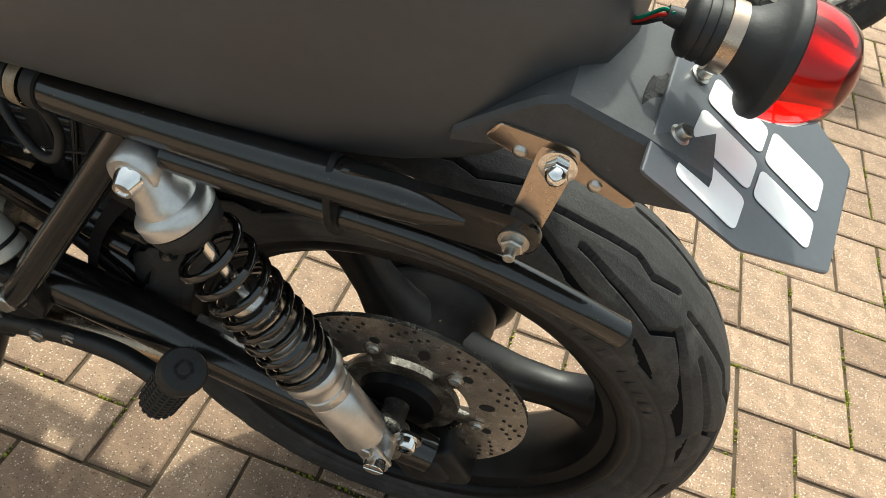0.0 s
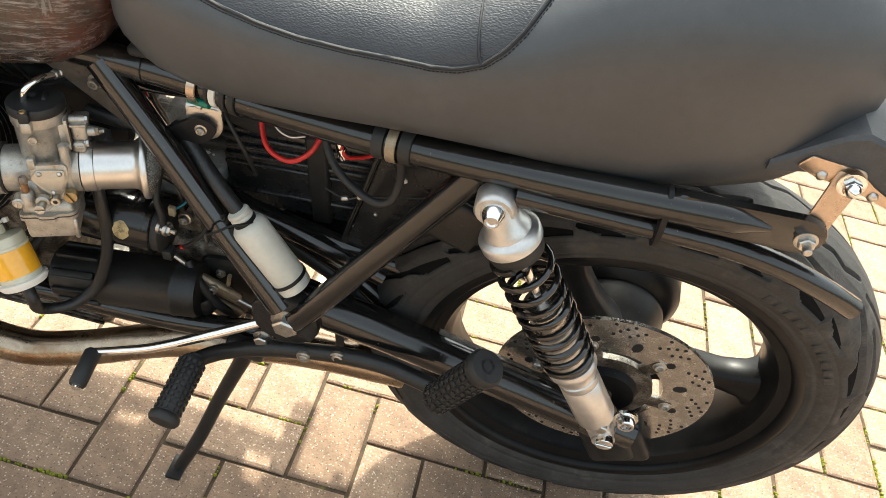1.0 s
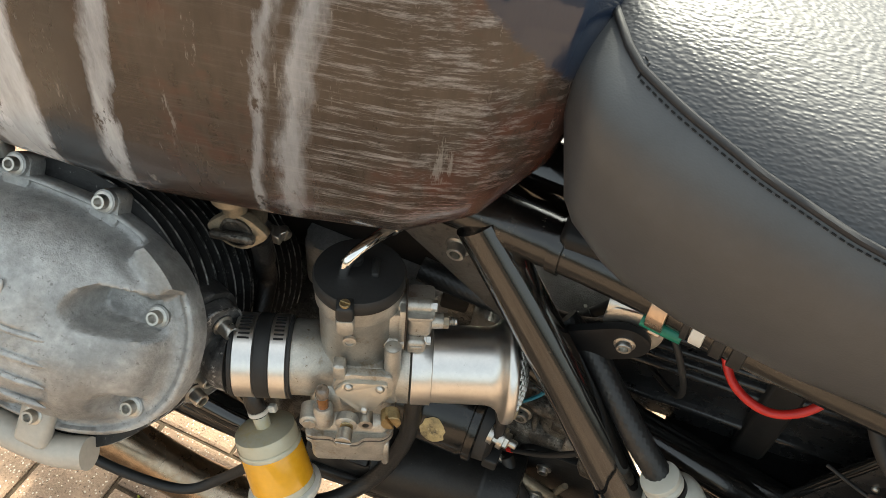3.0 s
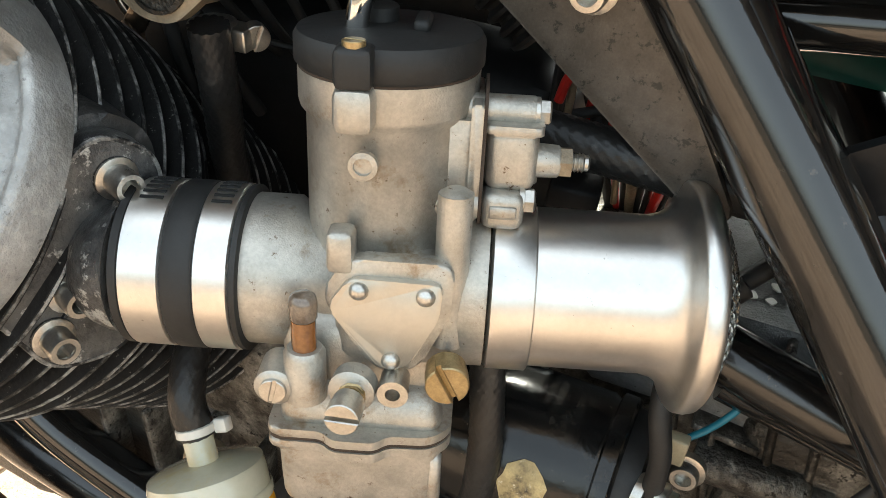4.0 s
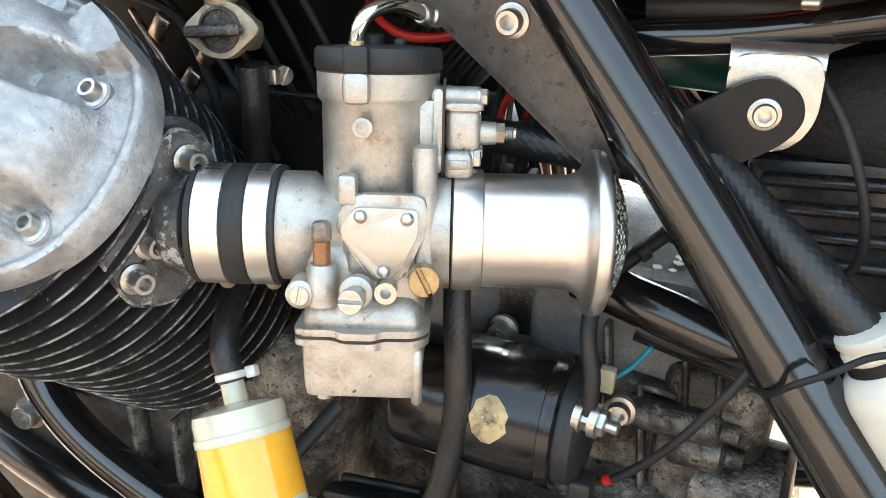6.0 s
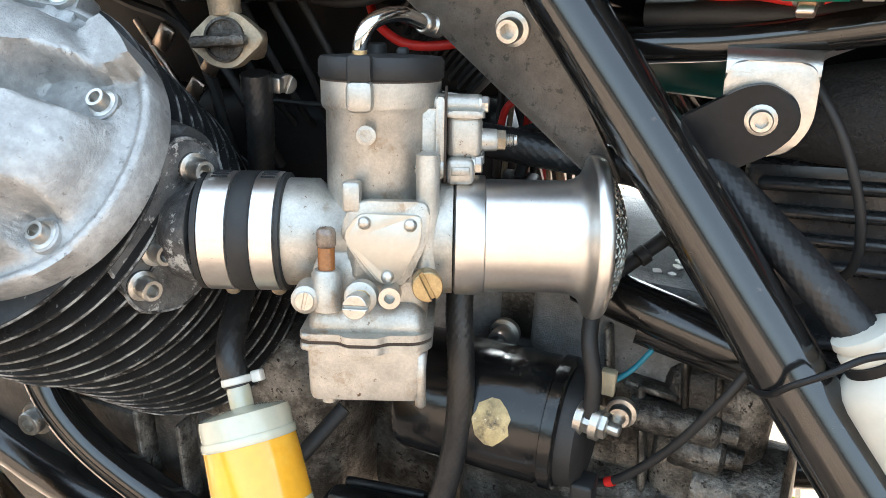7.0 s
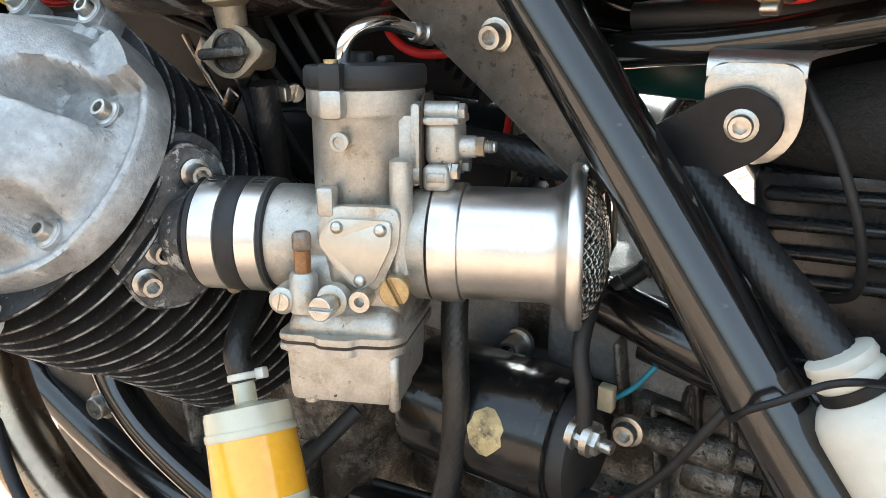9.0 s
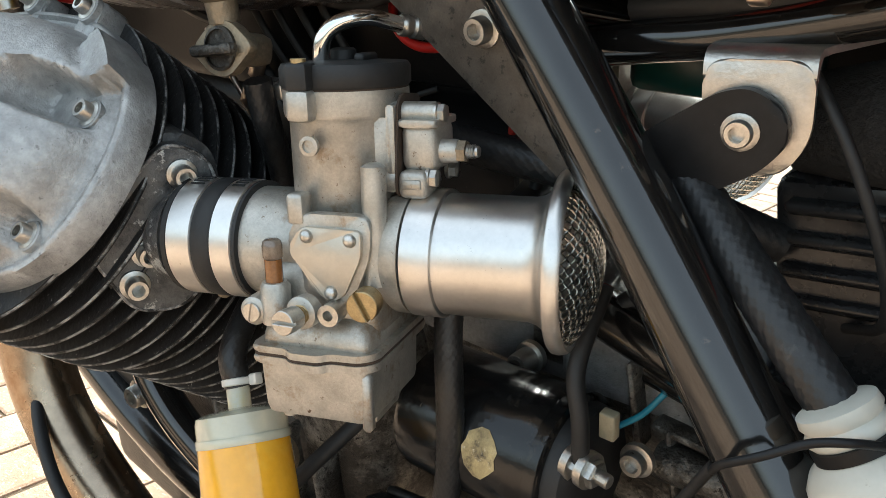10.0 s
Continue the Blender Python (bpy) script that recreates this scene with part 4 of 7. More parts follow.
# grained pad on top, edged with piping and a line of stitches
def seam_z(x):
    return float(np.interp(x, [-0.725, -0.712, -0.656, -0.616, -0.58, -0.544, -0.50, -0.46, -0.433, -0.411, -0.392, -0.379, -0.368, -0.356, -0.346, -0.342], [0.726, 0.722, 0.7135, 0.709, 0.7075, 0.708, 0.7118, 0.717, 0.720, 0.7255, 0.7350, 0.7475, 0.762, 0.781, 0.801, 0.812]))


def seat_point(x, a, grow=0.0):
    b, t, w = (float(np.interp(x, SX, q)) for q in (SBOT, STOP, SWID))
    mid = b + (t - b) * 0.40
    c, sn = math.cos(a), math.sin(a)
    p = Vector((x, w * math.copysign(abs(c) ** 0.70, c), mid + (t - mid) * abs(sn) ** 0.70))
    return p + Vector((0, c, sn)) * grow


def seam_angle(x):
    b, t = (float(np.interp(x, SX, q)) for q in (SBOT, STOP))
    mid = b + (t - b) * 0.40
    u = max(0.02, min(0.999, (seam_z(x) - mid) / (t - mid)))
    return math.asin(u ** (1 / 0.70))


bm = bmesh.new()
xs = [-0.7375 + (0.7375 - 0.343) * (1 - (1 - k / 60) ** 1.3) for k in range(61)]
rows_ = []
for x in xs:
    a0 = seam_angle(x)
    rows_.append([bm.verts.new(seat_point(x, a0 + (math.pi - 2 * a0) * j / 40, 0.0022 * min(1, 6 * min(j, 40 - j) / 40))) for j in range(41)])
skin(bm, rows_, False, False)
part("seat_pad", bm, SEAT_TOP, seat, "grained black vinyl seat pad", 80)
for side in (0, 1):
    line = []
    for x in xs:
        a0 = seam_angle(x)
        line.append(seat_point(x, math.pi - a0 if side == 0 else a0, 0.0012))
    bm = bmesh.new()
    tube(bm, line, 0.0019, 8, straight=True)
    part("piping", bm, PIPING, seat)
bm = bmesh.new()
seam = []
for j in range(31):
    x = -0.393 - 0.014 * math.sin(math.pi * j / 30) ** 0.6
    seam.append(seat_point(x, seam_angle(x) + (math.pi - 2 * seam_angle(x)) * j / 30, 0.0024))
tube(bm, seam, 0.0011, 6, straight=True)
part("cross_seam", bm, PIPING, seat)
# stitches set a little outside the piping, all along its curve
bm = bmesh.new()
walked, last, dash = 0.0, None, None
for k in range(1200):
    x = -0.715 + (0.715 - 0.347) * k / 1199
    a = math.pi - seam_angle(x)
    p = seat_point(x, a, 0.0004)
    if last is not None:
        tangent = p - last
        walked += tangent.length
        normal = (seat_point(x, a + 0.01) - seat_point(x, a - 0.01)).cross(seat_point(x + 0.002, a) - seat_point(x - 0.002, a)).normalized()
        out = tangent.cross(normal).normalized()
        if out.z > 0 and abs(out.z) > abs(out.x) or out.x < 0 and abs(out.x) >= abs(out.z):
            out = -out
        q = p + out * 0.0036
        if dash is None and walked >= 0:
            dash = (walked, q)
        elif dash and walked - dash[0] > 0.0020:
            tube(bm, [dash[1], q], 0.00048, 5)
            dash = None
            walked = -0.0012
    last = p
tagged(part("stitching", bm, SATIN, seat), kind="stuff")

# ---- fuel tank ----
TX = [-1.34, -1.30, -1.22, -1.12, -1.02, -0.94, -0.86, -0.80, -0.765, -0.738, -0.724]
TBOT = [0.66, 0.60, 0.562, 0.537, 0.534, 0.537, 0.546, 0.558, 0.583, 0.628, 0.69]
TTOP = [0.74, 0.79, 0.82, 0.835, 0.84, 0.84, 0.83, 0.815, 0.79, 0.765, 0.735]
TWID = [0.06, 0.11, 0.14, 0.155, 0.155, 0.150, 0.135, 0.122, 0.108, 0.085, 0.045]


def tank_ring(x, n=110):
    b, t, w = (float(np.interp(x, TX, q)) for q in (TBOT, TTOP, TWID))
    mid = b + (t - b) * 0.38
    out = []
    for k in range(n):
        a = 2 * math.pi * k / n
        c, s = math.cos(a), math.sin(a)
        out.append(Vector((x, w * math.copysign(abs(c) ** 0.62, c), mid + (t - mid if s > 0 else mid - b) * math.copysign(abs(s) ** 0.72, s))))
    return out


bm = bmesh.new()
xs = [TX[0] + (TX[-1] - TX[0]) * (0.5 - 0.5 * math.cos(math.pi * k / 110)) for k in range(111)]
skin(bm, [[bm.verts.new(p) for p in tank_ring(x)] for x in xs])
tank = part("fuel_tank", bm, TANK, bike, "fuel tank stripped to patchy brown and grey metal", 80)

# ---- engine ----
HEAD = Matrix(((1, 0, 0, -0.9955), (0, -0.70711, -0.70711, 0.002), (0, -0.70711, 0.70711, -0.005), (0, 0, 0, 1)))  # y: down the cover, z: out along the cylinder


def oval(w, h, n=40, e=0.62, cx=0.0, cy=-0.214):
    return [(cx + w * math.copysign(abs(math.cos(a)) ** e, math.cos(a)), cy + h * math.copysign(abs(math.sin(a)) ** e, math.sin(a))) for a in (2 * math.pi * k / n for k in range(n))]


cylinder = new("cylinder")
cylinder.parent = bike
cylinder["label"] = "black finned engine cylinder with worn fin edges"
bm = bmesh.new()
prism(bm, oval(0.075, 0.066, cx=0.0), 0.22, HEAD @ Matrix.Translation((0, 0, 0.255)))
part("barrel", bm, FIN, cylinder)
for k in range(17):
    d = 0.285 + k * 0.0118
    g = 0.095 if k < 9 else 0.099
    bm = bmesh.new()
    prism(bm, oval(g, 0.090 if k > 8 else 0.086, 56, 0.95, -0.006), 0.0028, HEAD @ Matrix.Translation((0, 0, d)), 0.0008, 1)
    fin = part("cooling_fin", bm, FIN, cylinder)
    bm = bmesh.new()
    rr = [HEAD @ vec(x, y, d + 0.0014) for x, y in oval(g - 0.0003, (0.090 if k > 8 else 0.086) - 0.0003, 72, 0.95, -0.006)]
    tube(bm, rr + [rr[0]], 0.0009, 6, straight=True, caps=False)
    part("fin_edge", bm, FIN_EDGE, cylinder)
rocker = new("rocker_cover")
rocker.parent = bike
rocker["label"] = "grey cast alloy rocker cover with raised ribs"
levels = [(0.476, 0.106, 0.074, 0.66, 0), (0.492, 0.099, 0.066, 0.68, -0.001), (0.506, 0.083, 0.060, 0.70, -0.013), (0.533, 0.060, 0.040, 0.8, -0.018), (0.537, 0.02, 0.01, 0.9, -0.018)]


def lane(x, y, a, b):
    """Distance from a line on the cover's face."""
    u = Vector((b[0] - a[0], b[1] - a[1]))
    q = Vector((x - a[0], y - a[1]))
    k = max(0.0, min(1.0, q.dot(u) / max(1e-9, u.dot(u))))
    return (q - u * k).length


def ease(k):
    k = max(0.0, min(1.0, k))
    return k * k * (3 - 2 * k)


def cover_height(x, y, s):
    """Height of the casting at a place on its face; s is 1 at the rim and 0 in the middle."""
    d = float(np.interp(s, [0, 0.25, 0.45, 0.62, 0.74, 0.80, 0.835, 0.885, 0.925, 0.935, 0.95, 0.96, 0.985, 1.0], [0.538, 0.537, 0.533, 0.525, 0.516, 0.510, 0.5045, 0.490, 0.4878, 0.4878, 0.4878, 0.4905, 0.4905, 0.489]))
    d -= 0.0042 * ease((x - 0.018) / 0.030) * ease((0.88 - s) / 0.2) * ease((-0.208 - y) / 0.03)
    d += 0.0030 * ease((0.030 - x) / 0.012) * ease((x + 0.083) / 0.012) * ease((y + 0.282) / 0.014) * ease((-0.221 - y) / 0.004) * ease((0.9 - s) / 0.1)
    for k in range(3):
        d -= 0.0016 * ease((y - (-0.206 + 0.0143 * k)) / 0.003) * ease((0.043 - x) / 0.006) * ease((0.9 - s) / 0.1)
    for a, b, r, floor in (((0.050, -0.243), (0.100, -0.246), 0.0105, 0.4925), ((0.073, -0.184), (0.085, -0.172), 0.0100, 0.4895), ((-0.043, -0.156), (-0.043, -0.14), 0.012, 0.489), ((0.017, -0.154), (0.017, -0.14), 0.012, 0.489)):
        k = ease((r + 0.003 - lane(x, y, a, b)) / 0.005)
        d = d + (min(d, floor) - d) * k
    k = ease((0.0175 - lane(x, y, (0.067, -0.269), (0.085, -0.283))) / 0.0035)
    return d + (max(d, 0.5015) - d) * k


def cover_oval(w, h, more, cx):
    """The cover's outline: boxy at its front end, round at its rear end."""
    out = []
    for k in range(180):
        a = 2 * math.pi * k / 180
        c, s = math.cos(a), math.sin(a)
        e = 0.62 + 0.26 * ease(0.5 + c * 0.9) + more * (1 if c < 0 else 0.3)
        out.append((cx + w * math.copysign(abs(c) ** e, c), -0.219 + h * math.copysign(abs(s) ** e, s)))
    return out


bm = bmesh.new()
rings = [[bm.verts.new(HEAD @ vec(x, y, 0.474)) for x, y in cover_oval(0.1035, 0.0735, 0, -0.002)]]
for k in range(57):
    s = 1.0 - 0.995 * k / 56
    w, h, e = 0.1035 * s, 0.0735 * s, 0.62 + 0.2 * (1 - s)
    rings.append([bm.verts.new(HEAD @ vec(x, y, cover_height(x, y, s))) for x, y in cover_oval(w, h, 0.2 * (1 - s), -0.002 - 0.008 * (1 - s))])
skin(bm, rings)
part("cover", bm, ROCKER, rocker, "", 60)
for x, y, r in ((-0.037, -0.296, 0.0072), (0.024, -0.295, 0.0072)):
    bm = bmesh.new()
    prism(bm, rounded([(x - r, y - r), (x + r, y - r), (x + r + 0.003, y + 0.016), (x - r - 0.003, y + 0.016)], 0.0065), 0.016, HEAD @ Matrix.Translation((0, 0, 0.474)), 0.002)
    part("bolt_ear", bm, ROCKER, rocker)
for x, y, d in ((-0.037, -0.296, 0.492), (0.024, -0.295, 0.492), (0.076, -0.243, 0.4925), (0.0745, -0.183, 0.4895)):
    bm = bmesh.new()
    lathe(bm, [(0.0075, -0.002), (0.0073, 0.0010), (0.0062, 0.0014)], HEAD @ Matrix.Translation((x, y, d)), 20)
    part("bolt_boss", bm, ROCKER, rocker)
    socket_bolt("cover_bolt", HEAD @ vec(x, y, d + 0.001), HEAD.to_3x3() @ vec(0, 0, 1), 0.0045, 0.006, rocker)
for k in range(4):
    bm = bmesh.new()
    y = -0.2225 + 0.0143 * k
    pts = []
    for q in range(14):
        x = -0.078 + 0.022 * min(k, 2) * 0.6 + (0.118 - 0.013 * min(k, 2)) * q / 13
        s = min(0.8, (abs((x + 0.008) / 0.1) ** 3 + abs((y + 0.22) / 0.0735) ** 3) ** (1 / 3))
        pts.append(HEAD @ vec(x, y + 0.002 * (q / 13), cover_height(x, y, s) + 0.0002))
    tube(bm, pts, [0.0006] + [0.0019] * 12 + [0.0005], 8, straight=True)
    part("cover_rib", bm, ROCKER, rocker)

bm = bmesh.new()
box(bm, (0.30, 0.16, 0.24), pose(-1.02, 0.0, 0.23), 0.03, 3)
box(bm, (0.20, 0.10, 0.22), pose(-0.79, 0.03, 0.30), 0.02, 3)
box(bm, (0.06, 0.12, 0.14), pose(-0.655, 0.02, 0.30), 0.012, 3)
part("crankcase", bm, DIRTY_ALLOY, bike, "oily grey engine and gearbox castings")
bm = bmesh.new()
prism(bm, rounded([(-0.91, -0.030), (-0.91, 0.085), (-0.783, 0.092), (-0.783, -0.034)], 0.012), 0.060, pose(0, 0, 0.353), 0.005, 3)
prism(bm, rounded([(-0.765, -0.034), (-0.765, 0.092), (-0.665, 0.080), (-0.655, 0.03), (-0.66, -0.030)], 0.012), 0.060, pose(0, 0, 0.353), 0.005, 3)
box(bm, (0.03, 0.11, 0.05), pose(-0.774, 0.03, 0.372))
for x, y in ((-0.775, -0.012), (-0.7745, 0.045)):
    lathe(bm, [(0.0085, 0.0), (0.0085, 0.012), (0.007, 0.013), (0.0, 0.013)], pose(x, y, 0.396), 18)
part("gearbox_top", bm, GREY_CAST, bike, "rough grey casting on top of the gearbox")
rnd = random.Random(5)
for k in range(9):
    bm = bmesh.new()
    w = rnd.uniform(0.0012, 0.0032)
    prism(bm, rounded([(-w, -w * 0.5), (w * 0.6, -w), (w, w * 0.5), (-w * 0.3, w)], w * 0.4), 0.0008, pose(-0.691 + rnd.gauss(0, 0.007), -0.006 + rnd.gauss(0, 0.006), 0.4129, 0, 0, rnd.uniform(0, 360)))
    part("white_fleck", bm, WHITE, bike)
bm = bmesh.new()
box(bm, (0.020, 0.022, 0.034), pose(-0.777, -0.036, 0.444, 8, 4, 10), 0.0015, 1)
part("connector_block", bm, RUBBER_DARK, bike, "square black wiring connector")
hose_pts = [(-0.777, -0.034, 0.460), (-0.775, -0.025, 0.475), (-0.772, 0.0, 0.50), (-0.770, 0.03, 0.53)]
bm = bmesh.new()
tube(bm, hose_pts, 0.0035, 10)
part("wire", bm, RUBBER_DARK, bike)
# ribbed sheath across the gearbox top
bm = bmesh.new()
tube(bm, [(-0.722, -0.052, 0.418), (-0.700, -0.030, 0.436), (-0.672, -0.012, 0.460)], 0.0042, 12)
for k in range(4):
    f = 0.1 + 0.22 * k
    lathe(bm, [(0.0042, -0.003), (0.0052, -0.0025), (0.0052, 0.0025), (0.0042, 0.003)], axes((-0.722 + 0.05 * f, -0.052 + 0.04 * f, 0.418 + 0.042 * f), (0.62, 0.5, 0.55)), 16, True)
part("ribbed_sheath", bm, RUBBER_DARK, bike, "black ribbed cable sheath")

# exhaust header
bm = bmesh.new()
tube(bm, [(-1.13, -0.13, 0.40), (-1.15, -0.15, 0.34), (-1.116, -0.165, 0.245), (-1.011, -0.160, 0.139), (-0.924, -0.150, 0.094), (-0.837, -0.135, 0.105), (-0.705, -0.11, 0.150), (-0.55, -0.09, 0.17), (-0.40, -0.07, 0.15)], 0.0245, 24)
part("exhaust_header", bm, HEADER, bike, "heat-stained steel exhaust header")

# ---- carburettor ----
CARB_M = Matrix(((0.8841, -0.3341, -0.0820, -0.8148), (0.3434, 0.8703, 0.1568, -0.1235), (0.0200, -0.1758, 0.9321, 0.4565), (0, 0, 0, 1)))  # x along the bore, y inwards, z up
carb = new("carburettor")
carb.parent = bike
carb["label"] = "grey alloy carburettor with flared intake"


def cm_at(x, y, z):
    return CARB_M @ Matrix.Translation((x, y, z))


def cm_axes(o, z, x=None):
    return CARB_M @ axes(o, z, x)


bm = bmesh.new()
lathe(bm, [(0.0262, -0.012), (0.0262, 0.059), (0.0280, 0.061), (0.0285, 0.063), (0.0285, 0.073)], cm_at(0, 0.005, 0), 48)
box(bm, (0.012, 0.012, 0.014), cm_at(-0.0065, -0.0245, 0.0675), 0.003, 2)
box(bm, (0.012, 0.012, 0.014), cm_at(0.0065, 0.0335, 0.0675), 0.003, 2)
part("slide_chamber", bm, CARB, carb)
bm = bmesh.new()
lathe(bm, [(0.0262, -0.044), (0.0262, -0.030), (0.021, -0.024), (0.023, 0.02), (0.0285, 0.028), (0.0285, 0.035)], cm_axes((0, 0, 0), (1, 0, 0)), 48)
part("bore_tube", bm, CARB, carb)
bm = bmesh.new()
box(bm, (0.056, 0.054, 0.036), cm_at(-0.004, 0.001, -0.021), 0.008, 3)
box(bm, (0.058, 0.066, 0.016), cm_at(-0.004, -0.003, -0.034), 0.006, 3, 0.86)
part("carburettor_body", bm, CARB, carb)
bm = bmesh.new()
box(bm, (0.036, 0.028, 0.040), cm_at(0.004, -0.013, 0.0), 0.006, 3)
part("side_boss", bm, CARB, carb)
bm = bmesh.new()
prism(bm, rounded([(-0.017, 0.008), (-0.009, 0.022), (0.025, 0.022), (0.024, 0.004), (0.014, -0.018), (0.001, -0.019)], 0.006), 0.006, cm_axes((0, -0.024, 0), (0, -1, 0), (1, 0, 0)), 0.001)
part("plate_seat", bm, CARB, carb)
bm = bmesh.new()
lathe(bm, [(0.0285, 0.0738), (0.0295, 0.075), (0.0295, 0.082), (0.0283, 0.084), (0.012, 0.085)], cm_at(0, 0.005, 0), 48)
box(bm, (0.011, 0.011, 0.012), cm_at(-0.0065, -0.0245, 0.0795), 0.002, 2)
box(bm, (0.005, 0.016, 0.004), cm_at(0.010, 0.006, 0.086), 0.001, 1)
lathe(bm, [(0.006, 0.084), (0.006, 0.089), (0.0048, 0.090)], cm_at(-0.004, 0.012, 0), 20)
part("top_cap", bm, RUBBER_DARK, carb, "black plastic top cap")
slot_screw("cap_screw", CARB_M @ vec(-0.0065, -0.0255, 0.085), CARB_M.to_3x3() @ vec(0, 0, 1), 0.0032, 0.002, carb, BRASS, "rusty cap screw")
bm = bmesh.new()
tube(bm, [(-0.8302, -0.1130, 0.530), (-0.8302, -0.1128, 0.538), (-0.8288, -0.1105, 0.5455), (-0.8255, -0.1040, 0.5498), (-0.8205, -0.0925, 0.5502), (-0.8160, -0.0760, 0.5440)], 0.0036, 16)
part("cable_elbow", bm, CHROME, carb, "bent chrome throttle cable elbow")
bm = bmesh.new()
em = axes((-0.8165, -0.0775, 0.5446), (0.23, 0.93, -0.28))
lathe(bm, [(0.0042, 0), (0.0050, 0.001), (0.0050, 0.003), (0.0042, 0.004), (0.0042, 0.0055), (0.0054, 0.0065), (0.0054, 0.0125), (0.004, 0.0135)], em, 20)
part("elbow_ferrule", bm, STEEL, carb)
bm = bmesh.new()
tube(bm, [em @ vec(0, 0, 0.012), em @ vec(0, 0, 0.030), (-0.795, -0.020, 0.528), (-0.76, 0.03, 0.545), (-0.74, 0.05, 0.58)], 0.0040, 12)
part("throttle_cable", bm, RUBBER_DARK, carb)
# small castings on the outer face
bm = bmesh.new()
prism(bm, rounded([(-0.0145, 0.006), (-0.007, 0.0168), (0.0215, 0.0162), (0.0208, 0.0045), (0.0115, -0.0145), (0.003, -0.0165)], 0.0035), 0.0026, cm_axes((0, -0.030, 0), (0, -1, 0), (1, 0, 0)), 0.0004, 1)
part("cover_plate", bm, WHITE_ALLOY, carb, "pale zinc cover plate")
for x, z in ((-0.0042, 0.0127), (0.0163, 0.012), (0.006, -0.0122)):
    bm = bmesh.new()
    lathe(bm, [(0.0031, 0), (0.0030, 0.0012), (0.0022, 0.0024), (0.0008, 0.003)], cm_axes((x, -0.0323, z), (0, -1, 0)), 16)
    part("rivet", bm, STEEL, carb)
bm = bmesh.new()
lathe(bm, [(0.0068, -0.028), (0.0068, -0.011), (0.0055, -0.009)], cm_at(-0.0215, -0.033, 0), 24)
part("vent_boss", bm, CARB, carb)
bm = bmesh.new()
lathe(bm, [(0.0040, -0.010), (0.0040, 0.0015)], cm_at(-0.0215, -0.033, 0), 20)
part("vent_tube", bm, AMBER_TUBE, carb, "brown stained vent tube")
bm = bmesh.new()
lathe(bm, [(0.0040, 0.0016), (0.0046, 0.0025), (0.0046, 0.0075), (0.0041, 0.0095), (0.0028, 0.0105), (0.0, 0.0108)], cm_at(-0.0215, -0.033, 0), 20)
part("vent_cap", bm, SMOKY, carb, "smoky clear vent cap")
bm = bmesh.new()
box(bm, (0.0085, 0.010, 0.014), cm_at(-0.0105, -0.026, 0.0235), 0.002, 2)
part("side_lug", bm, CARB, carb)
bm = bmesh.new()
tube(bm, [CARB_M @ vec(0.0235, -0.021, 0.042), CARB_M @ vec(0.0235, -0.023, -0.010)], 0.0052, 18)
lathe(bm, [(0.0052, 0.042), (0.003, 0.0435)], cm_at(0.0235, -0.021, 0), 18)
part("side_passage", bm, CARB, carb)
bm = bmesh.new()
lathe(bm, [(0.0044, -0.024), (0.0044, -0.0262), (0.0028, -0.0265), (0.0028, -0.0255), (0.002, -0.0255)], cm_axes((-0.004, 0, 0.0505), (0, 1, 0)), 20)
part("round_mark", bm, CARB, carb)
bm = bmesh.new()
lathe(bm, [(0.0075, 0.0), (0.0075, 0.006), (0.006, 0.007)], cm_axes((-0.0050, -0.034, -0.0205), (-0.1, -1, 0.05)), 22)
part("screw_boss", bm, CARB, carb)
bm = bmesh.new()
sp = cm_axes((-0.0050, -0.040, -0.0205), (-0.1, -1, 0.05))
tube(bm, [sp @ vec(0.004 * math.cos(k * 0.7), 0.004 * math.sin(k * 0.7), 0.008 * k / 40) for k in range(41)], 0.0007, 6, straight=True)
part("idle_spring", bm, BRASS, carb)
slot_screw("idle_screw", CARB_M @ vec(-0.0058, -0.048, -0.0202), CARB_M.to_3x3() @ vec(-0.1, -1, 0.05), 0.0052, 0.006, carb, STEEL, slot=(1, 0, 0.1))
bm = bmesh.new()
lathe(bm, [(0.0048, -0.006), (0.0050, 0.004), (0.0024, 0.004), (0.0022, -0.002), (0.0, -0.002)], cm_axes((0.0075, -0.036, -0.0202), (0, -1, 0)), 20)
part("mixture_port", bm, STEEL, carb)
slot_screw("brass_plug", CARB_M @ vec(0.0240, -0.0355, -0.0140), CARB_M.to_3x3() @ vec(0.1, -1, 0), 0.0066, 0.006, carb, BRASS, "slotted brass plug", slot=(0.45, 0, -0.8))
bm = bmesh.new()
lathe(bm, [(0.0068, 0.012), (0.0066, -0.001), (0.0055, -0.002)], cm_axes((-0.0308, -0.0365, -0.0225), (0, 1, 0)), 22)
part("bowl_lug", bm, CARB, carb)
slot_screw("bowl_screw", CARB_M @ vec(-0.0308, -0.0385, -0.0225), CARB_M.to_3x3() @ vec(0, -1, 0), 0.0042, 0.0015, carb, STEEL, slot=(0.2, 0, 1))
